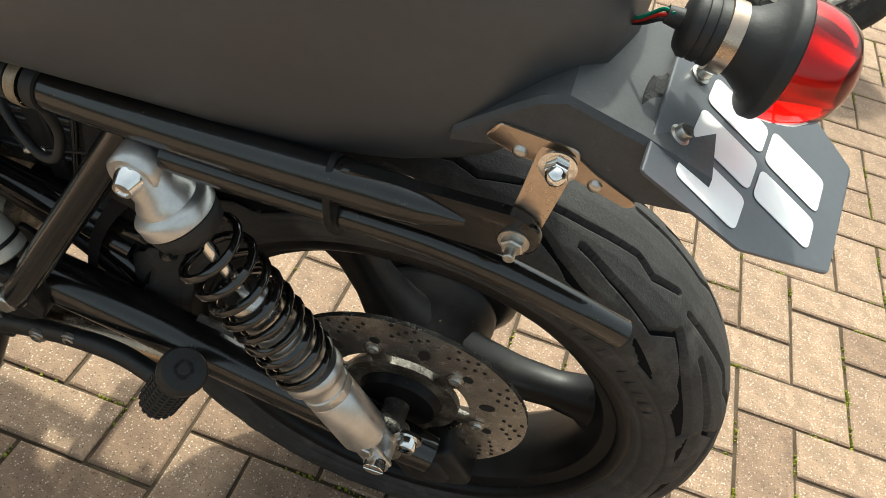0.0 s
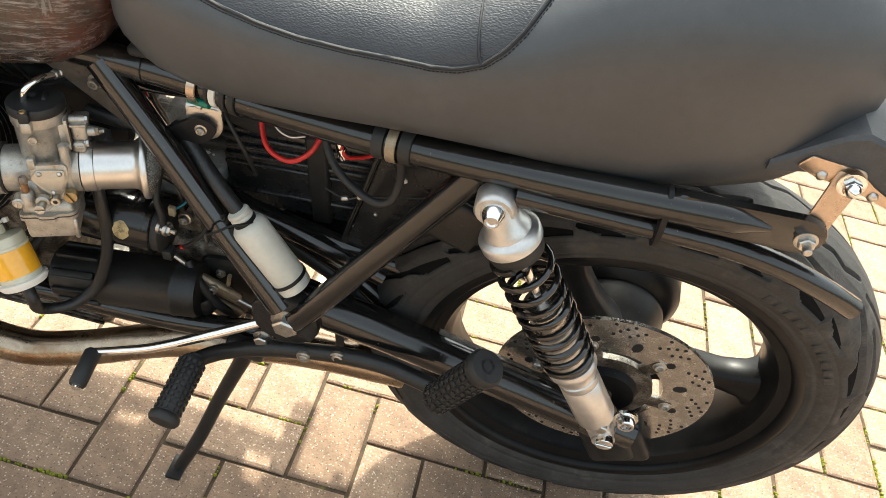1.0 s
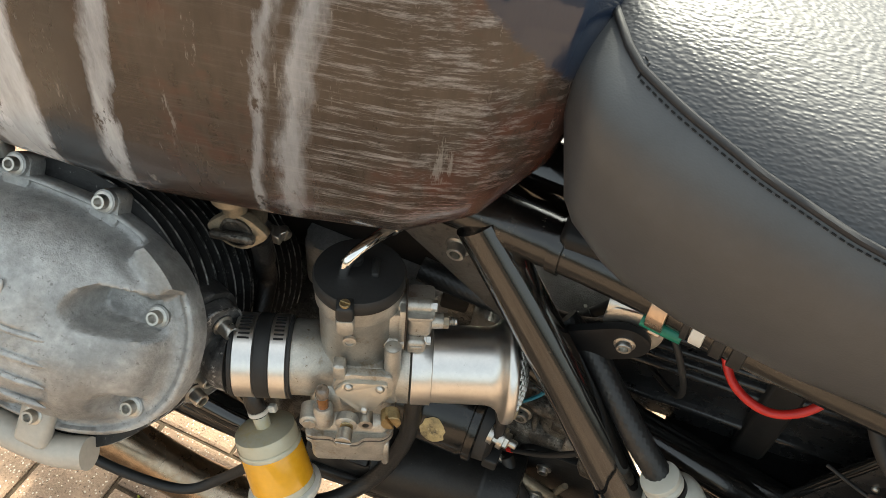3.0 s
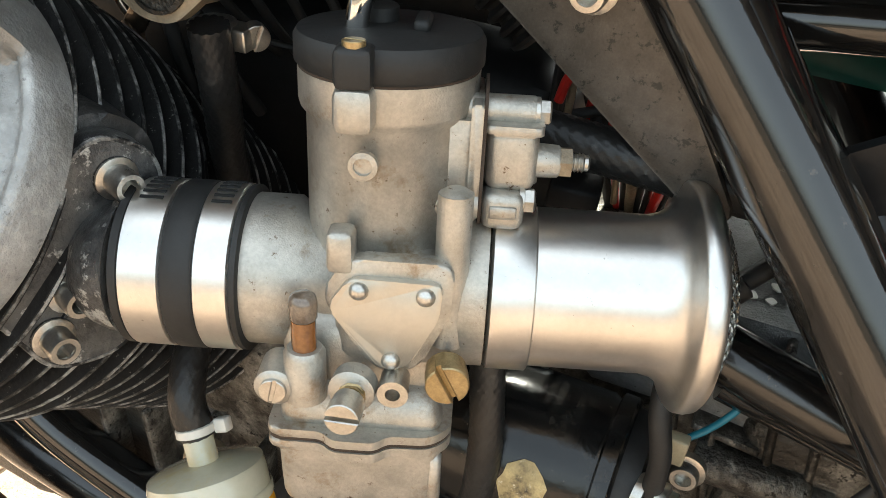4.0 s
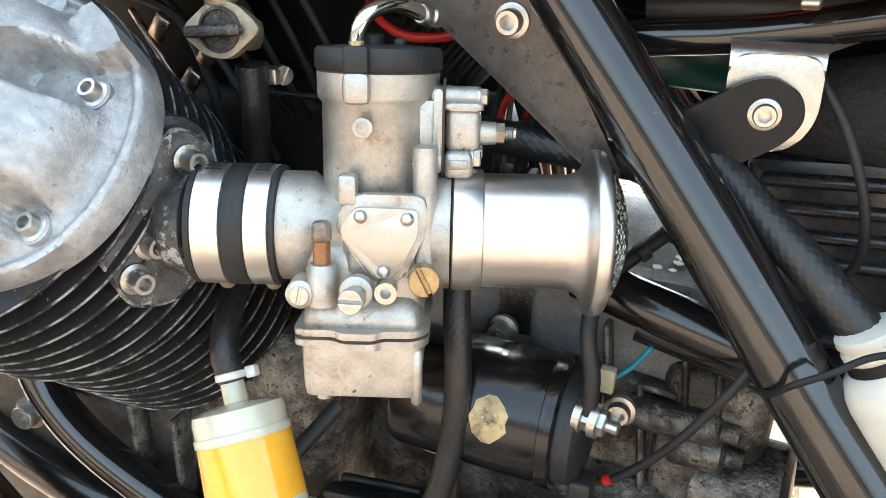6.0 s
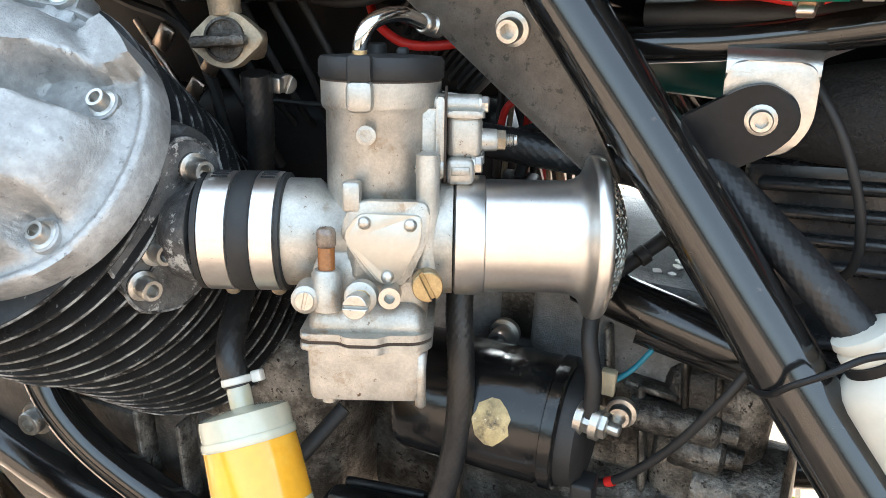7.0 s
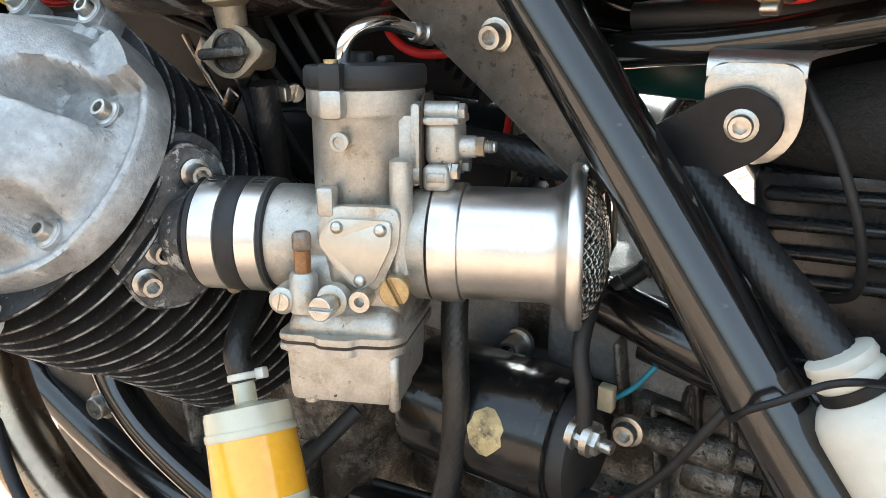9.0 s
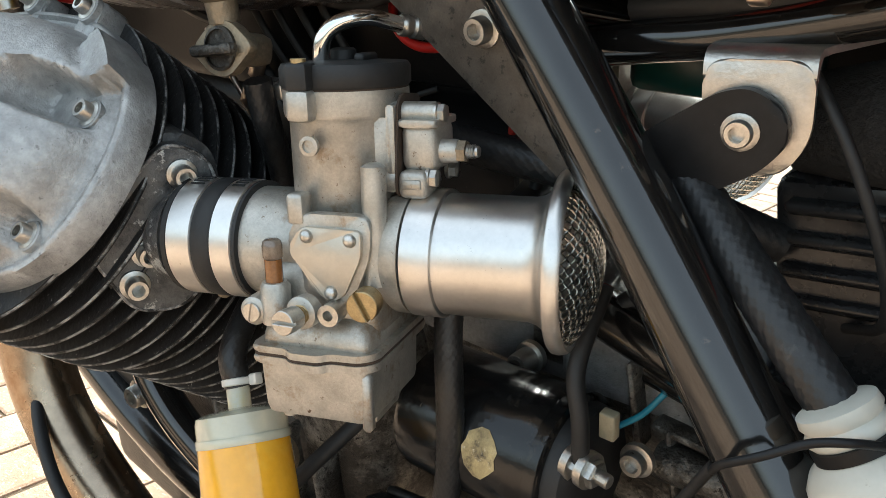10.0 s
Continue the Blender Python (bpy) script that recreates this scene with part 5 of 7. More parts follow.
# float bowl with its stepped rim and foot
bm = bmesh.new()
rim = rounded([(-0.0345, -0.038), (-0.0345, 0.030), (0.0265, 0.030), (0.0265, -0.031), (0.020, -0.0375), (0.006, -0.038), (0.002, -0.042), (-0.012, -0.042), (-0.016, -0.038)], 0.005)
prism(bm, rim, 0.0032, cm_at(0, 0, -0.0420), 0.001)
prism(bm, rim, 0.0036, cm_at(0, 0, -0.0473), 0.0012)
low = rounded([(-0.0315, -0.0370), (-0.0315, 0.026), (0.0235, 0.026), (0.0235, -0.0370)], 0.006)
rings = []
for z, s in ((-0.0470, 1.0), (-0.062, 0.985), (-0.0690, 0.975), (-0.0722, 0.95), (-0.0735, 0.86)):
    rings.append([bm.verts.new(CARB_M @ vec(-0.004 + (x + 0.004) * s, y * s, z)) for x, y in low])
skin(bm, rings)
box(bm, (0.034, 0.028, 0.005), cm_at(0.004, -0.010, -0.0750), 0.0015, 2)
lathe(bm, [(0.0035, -0.0770), (0.0035, -0.070)], cm_at(-0.0225, -0.026, 0), 14)
box(bm, (0.005, 0.006, 0.028), cm_at(0.0215, -0.0335, -0.062), 0.0015, 1)
part("float_bowl", bm, CARB, carb, "grey alloy float bowl")
bm = bmesh.new()
prism(bm, [(x * 0.985, y * 0.985) for x, y in rim], 0.0017, cm_at(0, 0, -0.0437))
part("gasket", bm, GASKET, carb)
bm = bmesh.new()
lathe(bm, [(0.0283, 0.0728), (0.0283, 0.0742)], cm_at(0, 0.005, 0), 48)
part("gasket", bm, GASKET, carb)
# pump housing beside the slide chamber
def pump_at(x, y, z):
    return cm_at(x - 0.0060, y, z - 0.0065)


def pump_axes(p, *rest):
    return cm_axes((p[0] - 0.0060, p[1], p[2] - 0.0065), *rest)


bm = bmesh.new()
lathe(bm, [(0.0150, 0.0105), (0.0165, 0.018), (0.0160, 0.030), (0.0152, 0.0362)], pump_axes((0.0, 0.006, 0.0540), (1, 0, 0)), 36)
prism(bm, rounded([(0.0150, -0.0420), (0.0235, -0.0680), (0.0362, -0.0680), (0.0362, -0.0420)], 0.002), 0.028, pump_axes((0, -0.0115, 0), (0, 1, 0), (1, 0, 0)), 0.0012)
prism(bm, rounded([(0.0325, -0.0360), (0.0325, -0.0735), (0.0362, -0.0735), (0.0362, -0.0360)], 0.001), 0.0305, pump_axes((0, -0.0130, 0), (0, 1, 0), (1, 0, 0)), 0.0008)
lathe(bm, [(0.0048, 0.016), (0.0048, 0.0362)], pump_axes((0, -0.003, 0.0695), (1, 0, 0)), 24)
lathe(bm, [(0.0052, 0.008), (0.0056, 0.014), (0.0050, 0.020), (0.0048, 0.0362)], pump_axes((0, -0.010, 0.0405), (1, 0, 0)), 24)
part("pump_body", bm, CARB, carb)
bm = bmesh.new()
prism(bm, rounded([(-0.014, 0.034), (-0.014, 0.046), (-0.010, 0.074), (-0.004, 0.078), (0.016, 0.076), (0.018, 0.040), (0.006, 0.033)], 0.005), 0.0010, pump_axes((0.0363, 0.0, 0), (1, 0, 0), (0, 1, 0)))
part("gasket", bm, GASKET, carb)
bm = bmesh.new()
box(bm, (0.0165, 0.026, 0.0215), pump_at(0.0456, 0.003, 0.0550), 0.0042, 4)
prism(bm, rounded([(0.0370, -0.0125), (0.0548, -0.0125), (0.0548, 0.017), (0.0370, 0.017)], 0.003), 0.0032, pump_at(0, 0, 0.0640), 0.0010)
lathe(bm, [(0.0048, 0.0374), (0.0048, 0.0515), (0.0042, 0.0525)], pump_axes((0, -0.003, 0.0695), (1, 0, 0)), 24)
box(bm, (0.0135, 0.0150, 0.0125), pump_at(0.0440, -0.0070, 0.0395), 0.0032, 4)
box(bm, (0.010, 0.012, 0.010), pump_at(0.0420, 0.012, 0.0405), 0.003, 3)
part("pump_cover", bm, CARB, carb)
bm = bmesh.new()
box(bm, (0.0085, 0.0012, 0.0042), pump_at(0.0440, -0.0147, 0.0400), 0.0004, 1)
part("cover_pad", bm, CARB, carb)
for x, y, z in ((0.0525, -0.003, 0.0695), (0.0500, -0.008, 0.0420), (0.0515, 0.014, 0.0425)):
    bm = bmesh.new()
    lathe(bm, [(0.0046, -0.001), (0.0046, 0.0006), (0.0040, 0.0008)], pump_axes((x, y, z), (1, 0, 0)), 18)
    lathe(bm, [(0.0040, 0.0006), (0.0040, 0.0036), (0.0033, 0.0042)], pump_axes((x, y, z), (1, 0, 0)), 6)
    part("pump_screw", bm, STEEL, carb)
bm = bmesh.new()
pn = pump_axes((0.052, -0.001, 0.0530), (1, 0, 0))
lathe(bm, [(0.0056, 0), (0.0052, 0.0085), (0.0046, 0.0092)], pn, 24)
part("adjuster_boss", bm, CARB, carb)
bm = bmesh.new()
lathe(bm, [(0.0050, 0.0090), (0.0050, 0.0128)], pn, 6)
part("lock_nut", bm, BRASS_DIRTY, carb, "small dirty lock nut")
bm = bmesh.new()
for q in range(4):
    lathe(bm, [(0.0026, 0.0125 + 0.0011 * q), (0.0032, 0.0130 + 0.0011 * q), (0.0026, 0.0136 + 0.0011 * q)], pn, 14)
lathe(bm, [(0.0026, 0.0125), (0.0026, 0.0180), (0.0019, 0.0186)], pn, 14)
part("pump_adjuster", bm, STEEL, carb)


def guard_wires(bm, m):
    """A domed gauze of wires woven over and under each other."""
    R0, H0, N0 = 0.0365, 0.0135, 23
    for fam in (0, 1):
        for k in range(-N0 // 2 + 1, N0 // 2 + 1):
            c = k * 0.0031
            if abs(c) > R0 * 0.97:
                continue
            half = math.sqrt(R0 * R0 - c * c)
            pts = []
            for j in range(25):
                s = -half + 2 * half * j / 24
                rr = (c * c + s * s) / (R0 * R0)
                h = 0.1045 + H0 * max(0.0, 1 - rr) ** 0.75 + 0.0004 * math.sin(s / 0.0031 * math.pi + fam * math.pi + k * math.pi)
                y, z = (c, s) if fam else (s, c)
                cs, sn = 0.866, 0.5
                pts.append(m @ vec(h, y * cs - z * sn, y * sn + z * cs))
            tube(bm, pts, 0.00052, 5, straight=True, caps=False)


# bellmouth and its woven guard
bm = bmesh.new()
prof = [(0.0275, 0.0355), (0.0291, 0.0365), (0.0291, 0.0495), (0.0287, 0.0500), (0.0273, 0.0503), (0.0273, 0.0885), (0.0283, 0.0925), (0.0305, 0.0960), (0.0345, 0.0985), (0.0385, 0.0995), (0.0396, 0.1005), (0.0399, 0.103), (0.0394, 0.1055), (0.038, 0.107), (0.035, 0.106), (0.0295, 0.099), (0.025, 0.087), (0.024, 0.08), (0.024, 0.036)]
lathe(bm, prof, cm_axes((0, 0, 0), (1, 0, 0)), 64, True)
part("bellmouth", bm, POLISHED, carb, "polished aluminium intake bellmouth")
bm = bmesh.new()
guard_wires(bm, CARB_M)
part("guard_mesh", bm, MESH_WIRE, carb, "woven wire guard over the intake")
bm = bmesh.new()
lathe(bm, [(0.0238, 0.04), (0.0238, 0.03), (0.0, 0.03)], cm_axes((0, 0, 0), (1, 0, 0)), 32)
part("throttle_slide", bm, DIRTY_ALLOY, carb)

# ---- intake manifold with clamps ----
manifold = new("intake_manifold")
manifold.parent = bike
manifold["label"] = "rubber intake manifold held by polished band clamps"
IM = cm_axes((0, 0, 0), (-1, 0, 0), (0, -1, 0))
bm = bmesh.new()
lathe(bm, [(0.0272, 0.044), (0.0288, 0.0445), (0.0288, 0.0462), (0.0276, 0.047), (0.0276, 0.058), (0.0286, 0.0585), (0.0292, 0.0595), (0.0292, 0.0675), (0.0286, 0.0685), (0.0276, 0.069), (0.0276, 0.082), (0.0288, 0.0825), (0.0288, 0.085), (0.02, 0.0855), (0.02, 0.044)], IM, 56, True)
part("rubber_sleeve", bm, RUBBER_DARK, manifold)
for h0, h1 in ((0.0465, 0.0585), (0.0685, 0.0825)):
    bm = bmesh.new()
    lathe(bm, [(0.0278, h0), (0.0290, h0 + 0.0008), (0.0290, h1 - 0.0008), (0.0278, h1)], IM, 56, True)
    part("band_clamp", bm, POLISHED, manifold, "polished band clamp")
    bm = bmesh.new()
    lathe(bm, [(0.004, -0.006), (0.004, 0.004), (0.0028, 0.005)], CARB_M @ axes((-(h0 + h1) / 2, 0.006, -0.0295), (0.3, -1, -0.2)), 12)
    part("clamp_screw", bm, BRASS_DIRTY, manifold)
    # thin black bars laid on the band, painting the dark of its slots
    for q in range(7):
        bm = bmesh.new()
        box(bm, ((h1 - h0) * 0.55, 0.0013, 0.0006), IM @ pose(0, 0, 0, 0, 0, 74 + 6.5 * q) @ Matrix.Translation((0.0290, 0, (h0 + h1) / 2)) @ pose(0, 0, 0, 0, 90, 0))
        part("band_slot", bm, HOLE, manifold)
c0 = CARB_M @ vec(-0.084, 0, 0)
bm = bmesh.new()
tube(bm, [c0, CARB_M @ vec(-0.090, 0.001, 0), CARB_M @ vec(-0.098, 0.005, 0.002), CARB_M @ vec(-0.112, 0.011, 0.004)], [0.0262, 0.0240, 0.0185, 0.0150], 32)
part("manifold_neck", bm, PEELED, manifold, "flaking grey-black manifold casting")
FP = axes((-0.9035, -0.1675, 0.4575), (0.93, -0.37, 0.04), (0.16, 0.47, 0.86))  # x up the flange, y outwards across it
FLANGE = rounded([(0.045, 0.008), (0.043, -0.014), (0.0, -0.040), (-0.034, -0.026), (-0.041, -0.004), (-0.018, 0.024), (0.0, 0.0255)], 0.009, 6)
bm = bmesh.new()
prism(bm, FLANGE, 0.010, FP @ Matrix.Translation((0, 0, -0.010)), 0.0016)
part("manifold_flange", bm, PEELED, manifold)
bm = bmesh.new()
ring = [FP @ vec(x * 0.985, y * 0.985, -0.0006) for x, y in FLANGE]
tube(bm, ring + [ring[0]], 0.0010, 6, straight=True, caps=False)
part("flange_edge", bm, FIN_EDGE, manifold)
bm = bmesh.new()
prism(bm, [(x * 1.10, y * 1.10) for x, y in FLANGE], 0.034, FP @ Matrix.Translation((0, 0, -0.0445)), 0.004)
part("port_boss", bm, PEELED_DARK, bike)
for x, y in ((0.0315, -0.0035), (-0.0095, 0.0003), (-0.0265, 0.0005)):
    bm = bmesh.new()
    lathe(bm, [(0.0072, -0.004), (0.0072, 0.0008), (0.0062, 0.0016)], FP @ Matrix.Translation((x, y, 0)), 24)
    part("bolt_seat", bm, PEELED_DARK, manifold)
    socket_bolt("flange_bolt", FP @ vec(x, y, 0.0012), FP.to_3x3() @ vec(0.05, 0.0, 1), 0.0052, 0.0095, manifold)

# ---- rear mudguard, plate and lamp ----
bm = bmesh.new()
fs = []
for x, zt, zb in ((-0.145, 0.706, 0.697), (-0.114, 0.736, 0.705), (-0.100, 0.748, 0.708), (-0.086, 0.7535, 0.706), (-0.041, 0.742, 0.692), (0.003, 0.7265, 0.6985)):
    w, cy = 0.065, -0.066
    ring = [(cy - w, zb), (cy - w, zt - 0.004), (cy - w + 0.003, zt), (cy + w - 0.003, zt - 0.012), (cy + w, zt - 0.016), (cy + w, zb - 0.01), (cy + w - 0.003, zb - 0.01), (cy + w - 0.004, zt - 0.018), (cy - w + 0.004, zt - 0.006), (cy - w + 0.003, zb)]
    fs.append([bm.verts.new((x, y, z)) for y, z in ring])
skin(bm, fs)
part("rear_mudguard", bm, FENDER, bike, "matt black folded rear mudguard", 25)
# flat black disc painted on the mudguard in place of an open hole
bm = bmesh.new()
lathe(bm, [(0.006, 0.0), (0.006, 0.0008), (0.004, 0.001)], axes((-0.0585, -0.073, 0.7395), (0.28, 0, 1)), 18)
part("drain_hole", bm, HOLE, bike)
# copper-toned side tab and the link to the rail
bm = bmesh.new()
tm = axes((-0.0065, -0.1312, -0.0125), (0, -1, 0), (1, 0, 0))
prism(bm, rounded([(-0.119, 0.723), (-0.112, 0.736), (-0.072, 0.7335), (-0.052, 0.720), (-0.022, 0.706), (-0.026, 0.700), (-0.070, 0.7135), (-0.100, 0.716)], 0.003), 0.002, tm, 0.0005, 1)
part("side_tab", bm, STAINLESS, bike, "brown-tinted steel mudguard tab")
bm = bmesh.new()
prism(bm, rounded([(-0.087, 0.036), (-0.062, 0.036), (-0.068, -0.004), (-0.074, -0.045), (-0.096, -0.045), (-0.090, -0.004)], 0.010), 0.0025, axes((-0.0055, -0.1385, 0.6855), (0.0, -0.97, 0.25), (1, 0, 0)), 0.0006, 1)
part("link_bracket", bm, STAINLESS, bike, "brushed steel link bracket")
for p in ((-0.103, -0.133, 0.707), (-0.0555, -0.133, 0.6985)):
    bm = bmesh.new()
    lathe(bm, [(0.0048, 0), (0.0045, 0.0015), (0.003, 0.003), (0.0012, 0.0035)], axes(p, (0, -1, 0)), 18)
    part("tab_screw", bm, STEEL, bike)
bm = bmesh.new()
dm = axes((-0.0795, -0.1375, 0.709), (0, -1, 0.05))
lathe(bm, [(0.0115, 0), (0.0115, 0.0016), (0.009, 0.002)], dm, 28)
lathe(bm, [(0.0078, 0.002), (0.0078, 0.007), (0.007, 0.008)], dm, 6)
lathe(bm, [(0.0065, 0.0075), (0.0058, 0.011), (0.0035, 0.014), (0.0, 0.0152)], dm, 24)
part("dome_nut", bm, CHROME, bike, "chromed dome nut")
hex_bolt("rail_bolt", (-0.090, -0.154, 0.652), (0, -1, 0), 0.0078, 0.007, bike, STEEL, "", 0.008)

PLATE_M = Matrix(((math.cos(radians(25)), 0, math.sin(radians(25)), -0.03), (0, 1, 0, -0.155), (-math.sin(radians(25)), 0, math.cos(radians(25)), 0.7345), (0, 0, 0, 1)))  # x down the plate, y across
bm = bmesh.new()
prism(bm, rounded([(-0.0107, 0.0018), (0.0625, -0.0017), (0.1343, 0.0295), (0.1557, 0.1362), (0.1143, 0.1600), (0.002, 0.1640)], 0.003), 0.0022, PLATE_M, 0.0006, 1)
plate = part("rear_plate", bm, PLATE, bike, "dark grey metal plate with white bars")
PB = PLATE_M @ Matrix.Translation((0, 0, 0.0026))
for x0, y0, u0, wide in ((0.010, 0.016, 0.0, 0.030), (0.010, 0.016, 0.038, 0.030), (0.010, 0.016, 0.076, 0.028), (0.068, 0.043, 0.0, 0.028), (0.068, 0.043, 0.036, 0.034)):
    bm = bmesh.new()
    prism(bm, rounded([(0, u0), (0.048, u0), (0.048, u0 + wide), (0, u0 + wide)], 0.006), 0.0004, PB @ pose(x0, y0, 0, 0, 0, -11))
    part("white_bar", bm, PLATE_WHITE, plate)
for x, y in ((0.009, 0.0454), (0.0165, 0.1075)):
    socket_bolt("plate_bolt", PLATE_M @ vec(x, y, 0.003), PLATE_M.to_3x3() @ vec(0, 0, 1), 0.0050, 0.0065, bike)
bm = bmesh.new()
prism(bm, rounded([(-0.016, 0.030), (-0.018, 0.060), (-0.012, 0.090), (0.004, 0.096), (0.010, 0.060), (0.002, 0.028)], 0.010), 0.020, PLATE_M @ Matrix.Translation((0, 0, -0.021)), 0.006, 3)
part("foam_pad", bm, SPONGE, bike, "rough black foam pad behind the plate")

LAMP = axes((-0.036, -0.069, 0.777), (0.97, 0.03, -0.10)) @ Matrix.Diagonal((0.88, 0.88, 0.86, 1))
lamp = new("tail_lamp")
lamp.parent = bike
lamp["label"] = "round red tail lamp in a black rubber boot"
bm = bmesh.new()
lathe(bm, [(0.006, -0.016), (0.007, -0.006), (0.018, -0.004), (0.0215, 0.0), (0.0215, 0.004), (0.0205, 0.005), (0.0215, 0.007), (0.0215, 0.011), (0.0205, 0.012), (0.0218, 0.014), (0.0222, 0.032), (0.024, 0.037), (0.029, 0.045), (0.034, 0.050), (0.0405, 0.052), (0.042, 0.054), (0.042, 0.060), (0.040, 0.062)], LAMP, 44)
part("rubber_boot", bm, RUBBER_DARK, lamp)
bm = bmesh.new()
lathe(bm, [(0.0385, 0.058), (0.0395, 0.062), (0.0395, 0.074), (0.0375, 0.087), (0.032, 0.098), (0.021, 0.106), (0.010, 0.109), (0.0, 0.1095),], LAMP, 48)
lathe(bm, [(0.0375, 0.0585), (0.0375, 0.074), (0.0355, 0.086), (0.0305, 0.096), (0.02, 0.1035), (0.009, 0.1065), (0.0, 0.107)], LAMP, 48)
part("red_lens", bm, RED_LENS, lamp, "glossy red domed lens")
bm = bmesh.new()
lathe(bm, [(0.036, 0.060), (0.030, 0.0605), (0.012, 0.0605), (0.010, 0.075), (0.008, 0.088), (0.0, 0.090)], LAMP, 32)
part("reflector", bm, POLISHED, lamp)
bm = bmesh.new()
lathe(bm, [(0.0220, 0.018), (0.0236, 0.0185), (0.0236, 0.029), (0.0220, 0.0295)], LAMP, 40, True)
box(bm, (0.012, 0.014, 0.014), LAMP @ axes((0.0, -0.0245, 0.0235), (0, 0, 1), (1, 0, 0)), 0.003)
part("hose_clip", bm, STAINLESS, lamp, "steel worm-drive hose clip")
for k, (mat, o) in enumerate(((RED, 0.0), (GREEN, 0.0022), (RUBBER_DARK, -0.0018))):
    bm = bmesh.new()
    tube(bm, [(-0.046, -0.073, 0.780 + o), (-0.052, -0.068 + o, 0.776 + o), (-0.062, -0.062, 0.764 + o), (-0.074, -0.055, 0.757)], 0.0013, 8)
    part("lamp_wire", bm, mat, lamp)
bm = bmesh.new()
tube(bm, [(-0.068, -0.058, 0.760), (-0.080, -0.052, 0.753), (-0.095, -0.047, 0.753), (-0.12, -0.04, 0.755)], [0.0045, 0.004, 0.0032, 0.003], 10)
part("wire_sleeve", bm, RUBBER_DARK, lamp)

# ---- round the carburettor ----
petcock = new("fuel_tap")
petcock.parent = bike
petcock["label"] = "dirty alloy fuel tap with a flat lever"
PT = axes((-0.908, -0.104, 0.566), (0.10, -0.05, -1), (1, 0, 0))
bm = bmesh.new()
lathe(bm, [(0.011, -0.02), (0.0125, 0.0), (0.0125, 0.009), (0.008, 0.012), (0.0075, 0.022)], PT, 24)
TF = axes((-0.902, -0.110, 0.533), (0.12, -1, 0.25), (1, 0, 0))
prism(bm, rounded([(-0.0215, -0.003), (-0.006, 0.013), (0.006, 0.013), (0.0215, 0.003), (0.006, -0.013), (-0.006, -0.013)], 0.006), 0.006, TF @ Matrix.Translation((0, 0, -0.003)), 0.001)
box(bm, (0.022, 0.016, 0.022), TF @ Matrix.Translation((0, 0, -0.012)), 0.005, 2)
part("tap_body", bm, BRASS_DIRTY, petcock)
bm = bmesh.new()
lathe(bm, [(0.0105, 0.002), (0.0105, 0.0045), (0.009, 0.005), (0.009, 0.0035)], TF, 28)
part("tap_ring", bm, DIRTY_ALLOY, petcock)
bm = bmesh.new()
box(bm, (0.029, 0.0055, 0.006), TF @ Matrix.Translation((-0.001, -0.001, 0.007)) @ pose(0, 0, 0, 0, 0, 9), 0.002, 2)
part("tap_lever", bm, DIRTY_ALLOY, petcock)
HC = axes((-0.899, -0.093, 0.509), (0.03, -0.02, -1), (1, 0, 0))
bm = bmesh.new()
lathe(bm, [(0.0075, -0.005), (0.0085, -0.0045), (0.0085, 0.0045), (0.0075, 0.005)], HC, 26, True)
box(bm, (0.010, 0.009, 0.008), HC @ Matrix.Translation((0.009, -0.003, 0)), 0.001)
part("hose_clip", bm, STEEL, petcock)
slot_screw("clip_screw", HC @ vec(0.013, -0.006, 0), (0.75, -0.65, 0), 0.0048, 0.003, petcock, STEEL, slot=(0.3, 0.3, 1))


def hose(name, pts, r, mat=None, label="", seg=14, n=8):
    bm = bmesh.new()
    if mat is None:
        braid(bm, pts, r)
    else:
        tube(bm, pts, r, seg, n)
    return part(name, bm, mat or HOSE, bike, label)


hose("fuel_hose", [(-0.895, -0.100, 0.516), (-0.896, -0.097, 0.49), (-0.905, -0.086, 0.46), (-0.908, -0.082, 0.43), (-0.901, -0.112, 0.410), (-0.888, -0.147, 0.388), (-0.880, -0.154, 0.371)], 0.0068, None, "black braided fuel hose")
filt = new("fuel_filter")
filt.parent = bike
filt["label"] = "cloudy plastic fuel filter half full of amber fuel"
FM = axes((-0.8755, -0.158, 0.3635), (0.44, -0.36, -0.82), (1, 0, 0))
bm = bmesh.new()
lathe(bm, [(0.0055, -0.010), (0.0060, -0.008), (0.0060, 0.001), (0.018, 0.0025), (0.0225, 0.004), (0.0232, 0.007), (0.0232, 0.018)], FM, 40)
part("filter_cap", bm, FILTER_CLEAR, filt, "translucent cloudy cap")
bm = bmesh.new()
lathe(bm, [(0.0232, 0.0181), (0.0234, 0.019), (0.0244, 0.0505)], FM, 40)
part("filter_bowl", bm, FUEL, filt, "amber fuel in a clear bowl")
bm = bmesh.new()
lathe(bm, [(0.0244, 0.0506), (0.0246, 0.057)], FM, 40)
part("bowl_foot", bm, FILTER_CLEAR, filt)
bm = bmesh.new()
lathe(bm, [(0.0236, 0.0145), (0.0240, 0.015), (0.0240, 0.0185), (0.0236, 0.019)], FM, 40, True)
part("fuel_line", bm, FILTER_CLEAR, filt)
bm = bmesh.new()
lathe(bm, [(0.0265, 0.0565), (0.0282, 0.0575), (0.0282, 0.061), (0.025, 0.066), (0.010, 0.069), (0.006, 0.070), (0.0055, 0.080)], FM, 40)
part("filter_base", bm, WHITE, filt, "white plastic filter base")
bm = bmesh.new()
lathe(bm, [(0.0068, -0.014), (0.0078, -0.0135), (0.0078, -0.0105), (0.0068, -0.010)], FM, 24, True)
box(bm, (0.006, 0.005, 0.006), FM @ Matrix.Translation((0.010, -0.004, -0.012)), 0.001)
part("white_tie", bm, WHITE, filt)
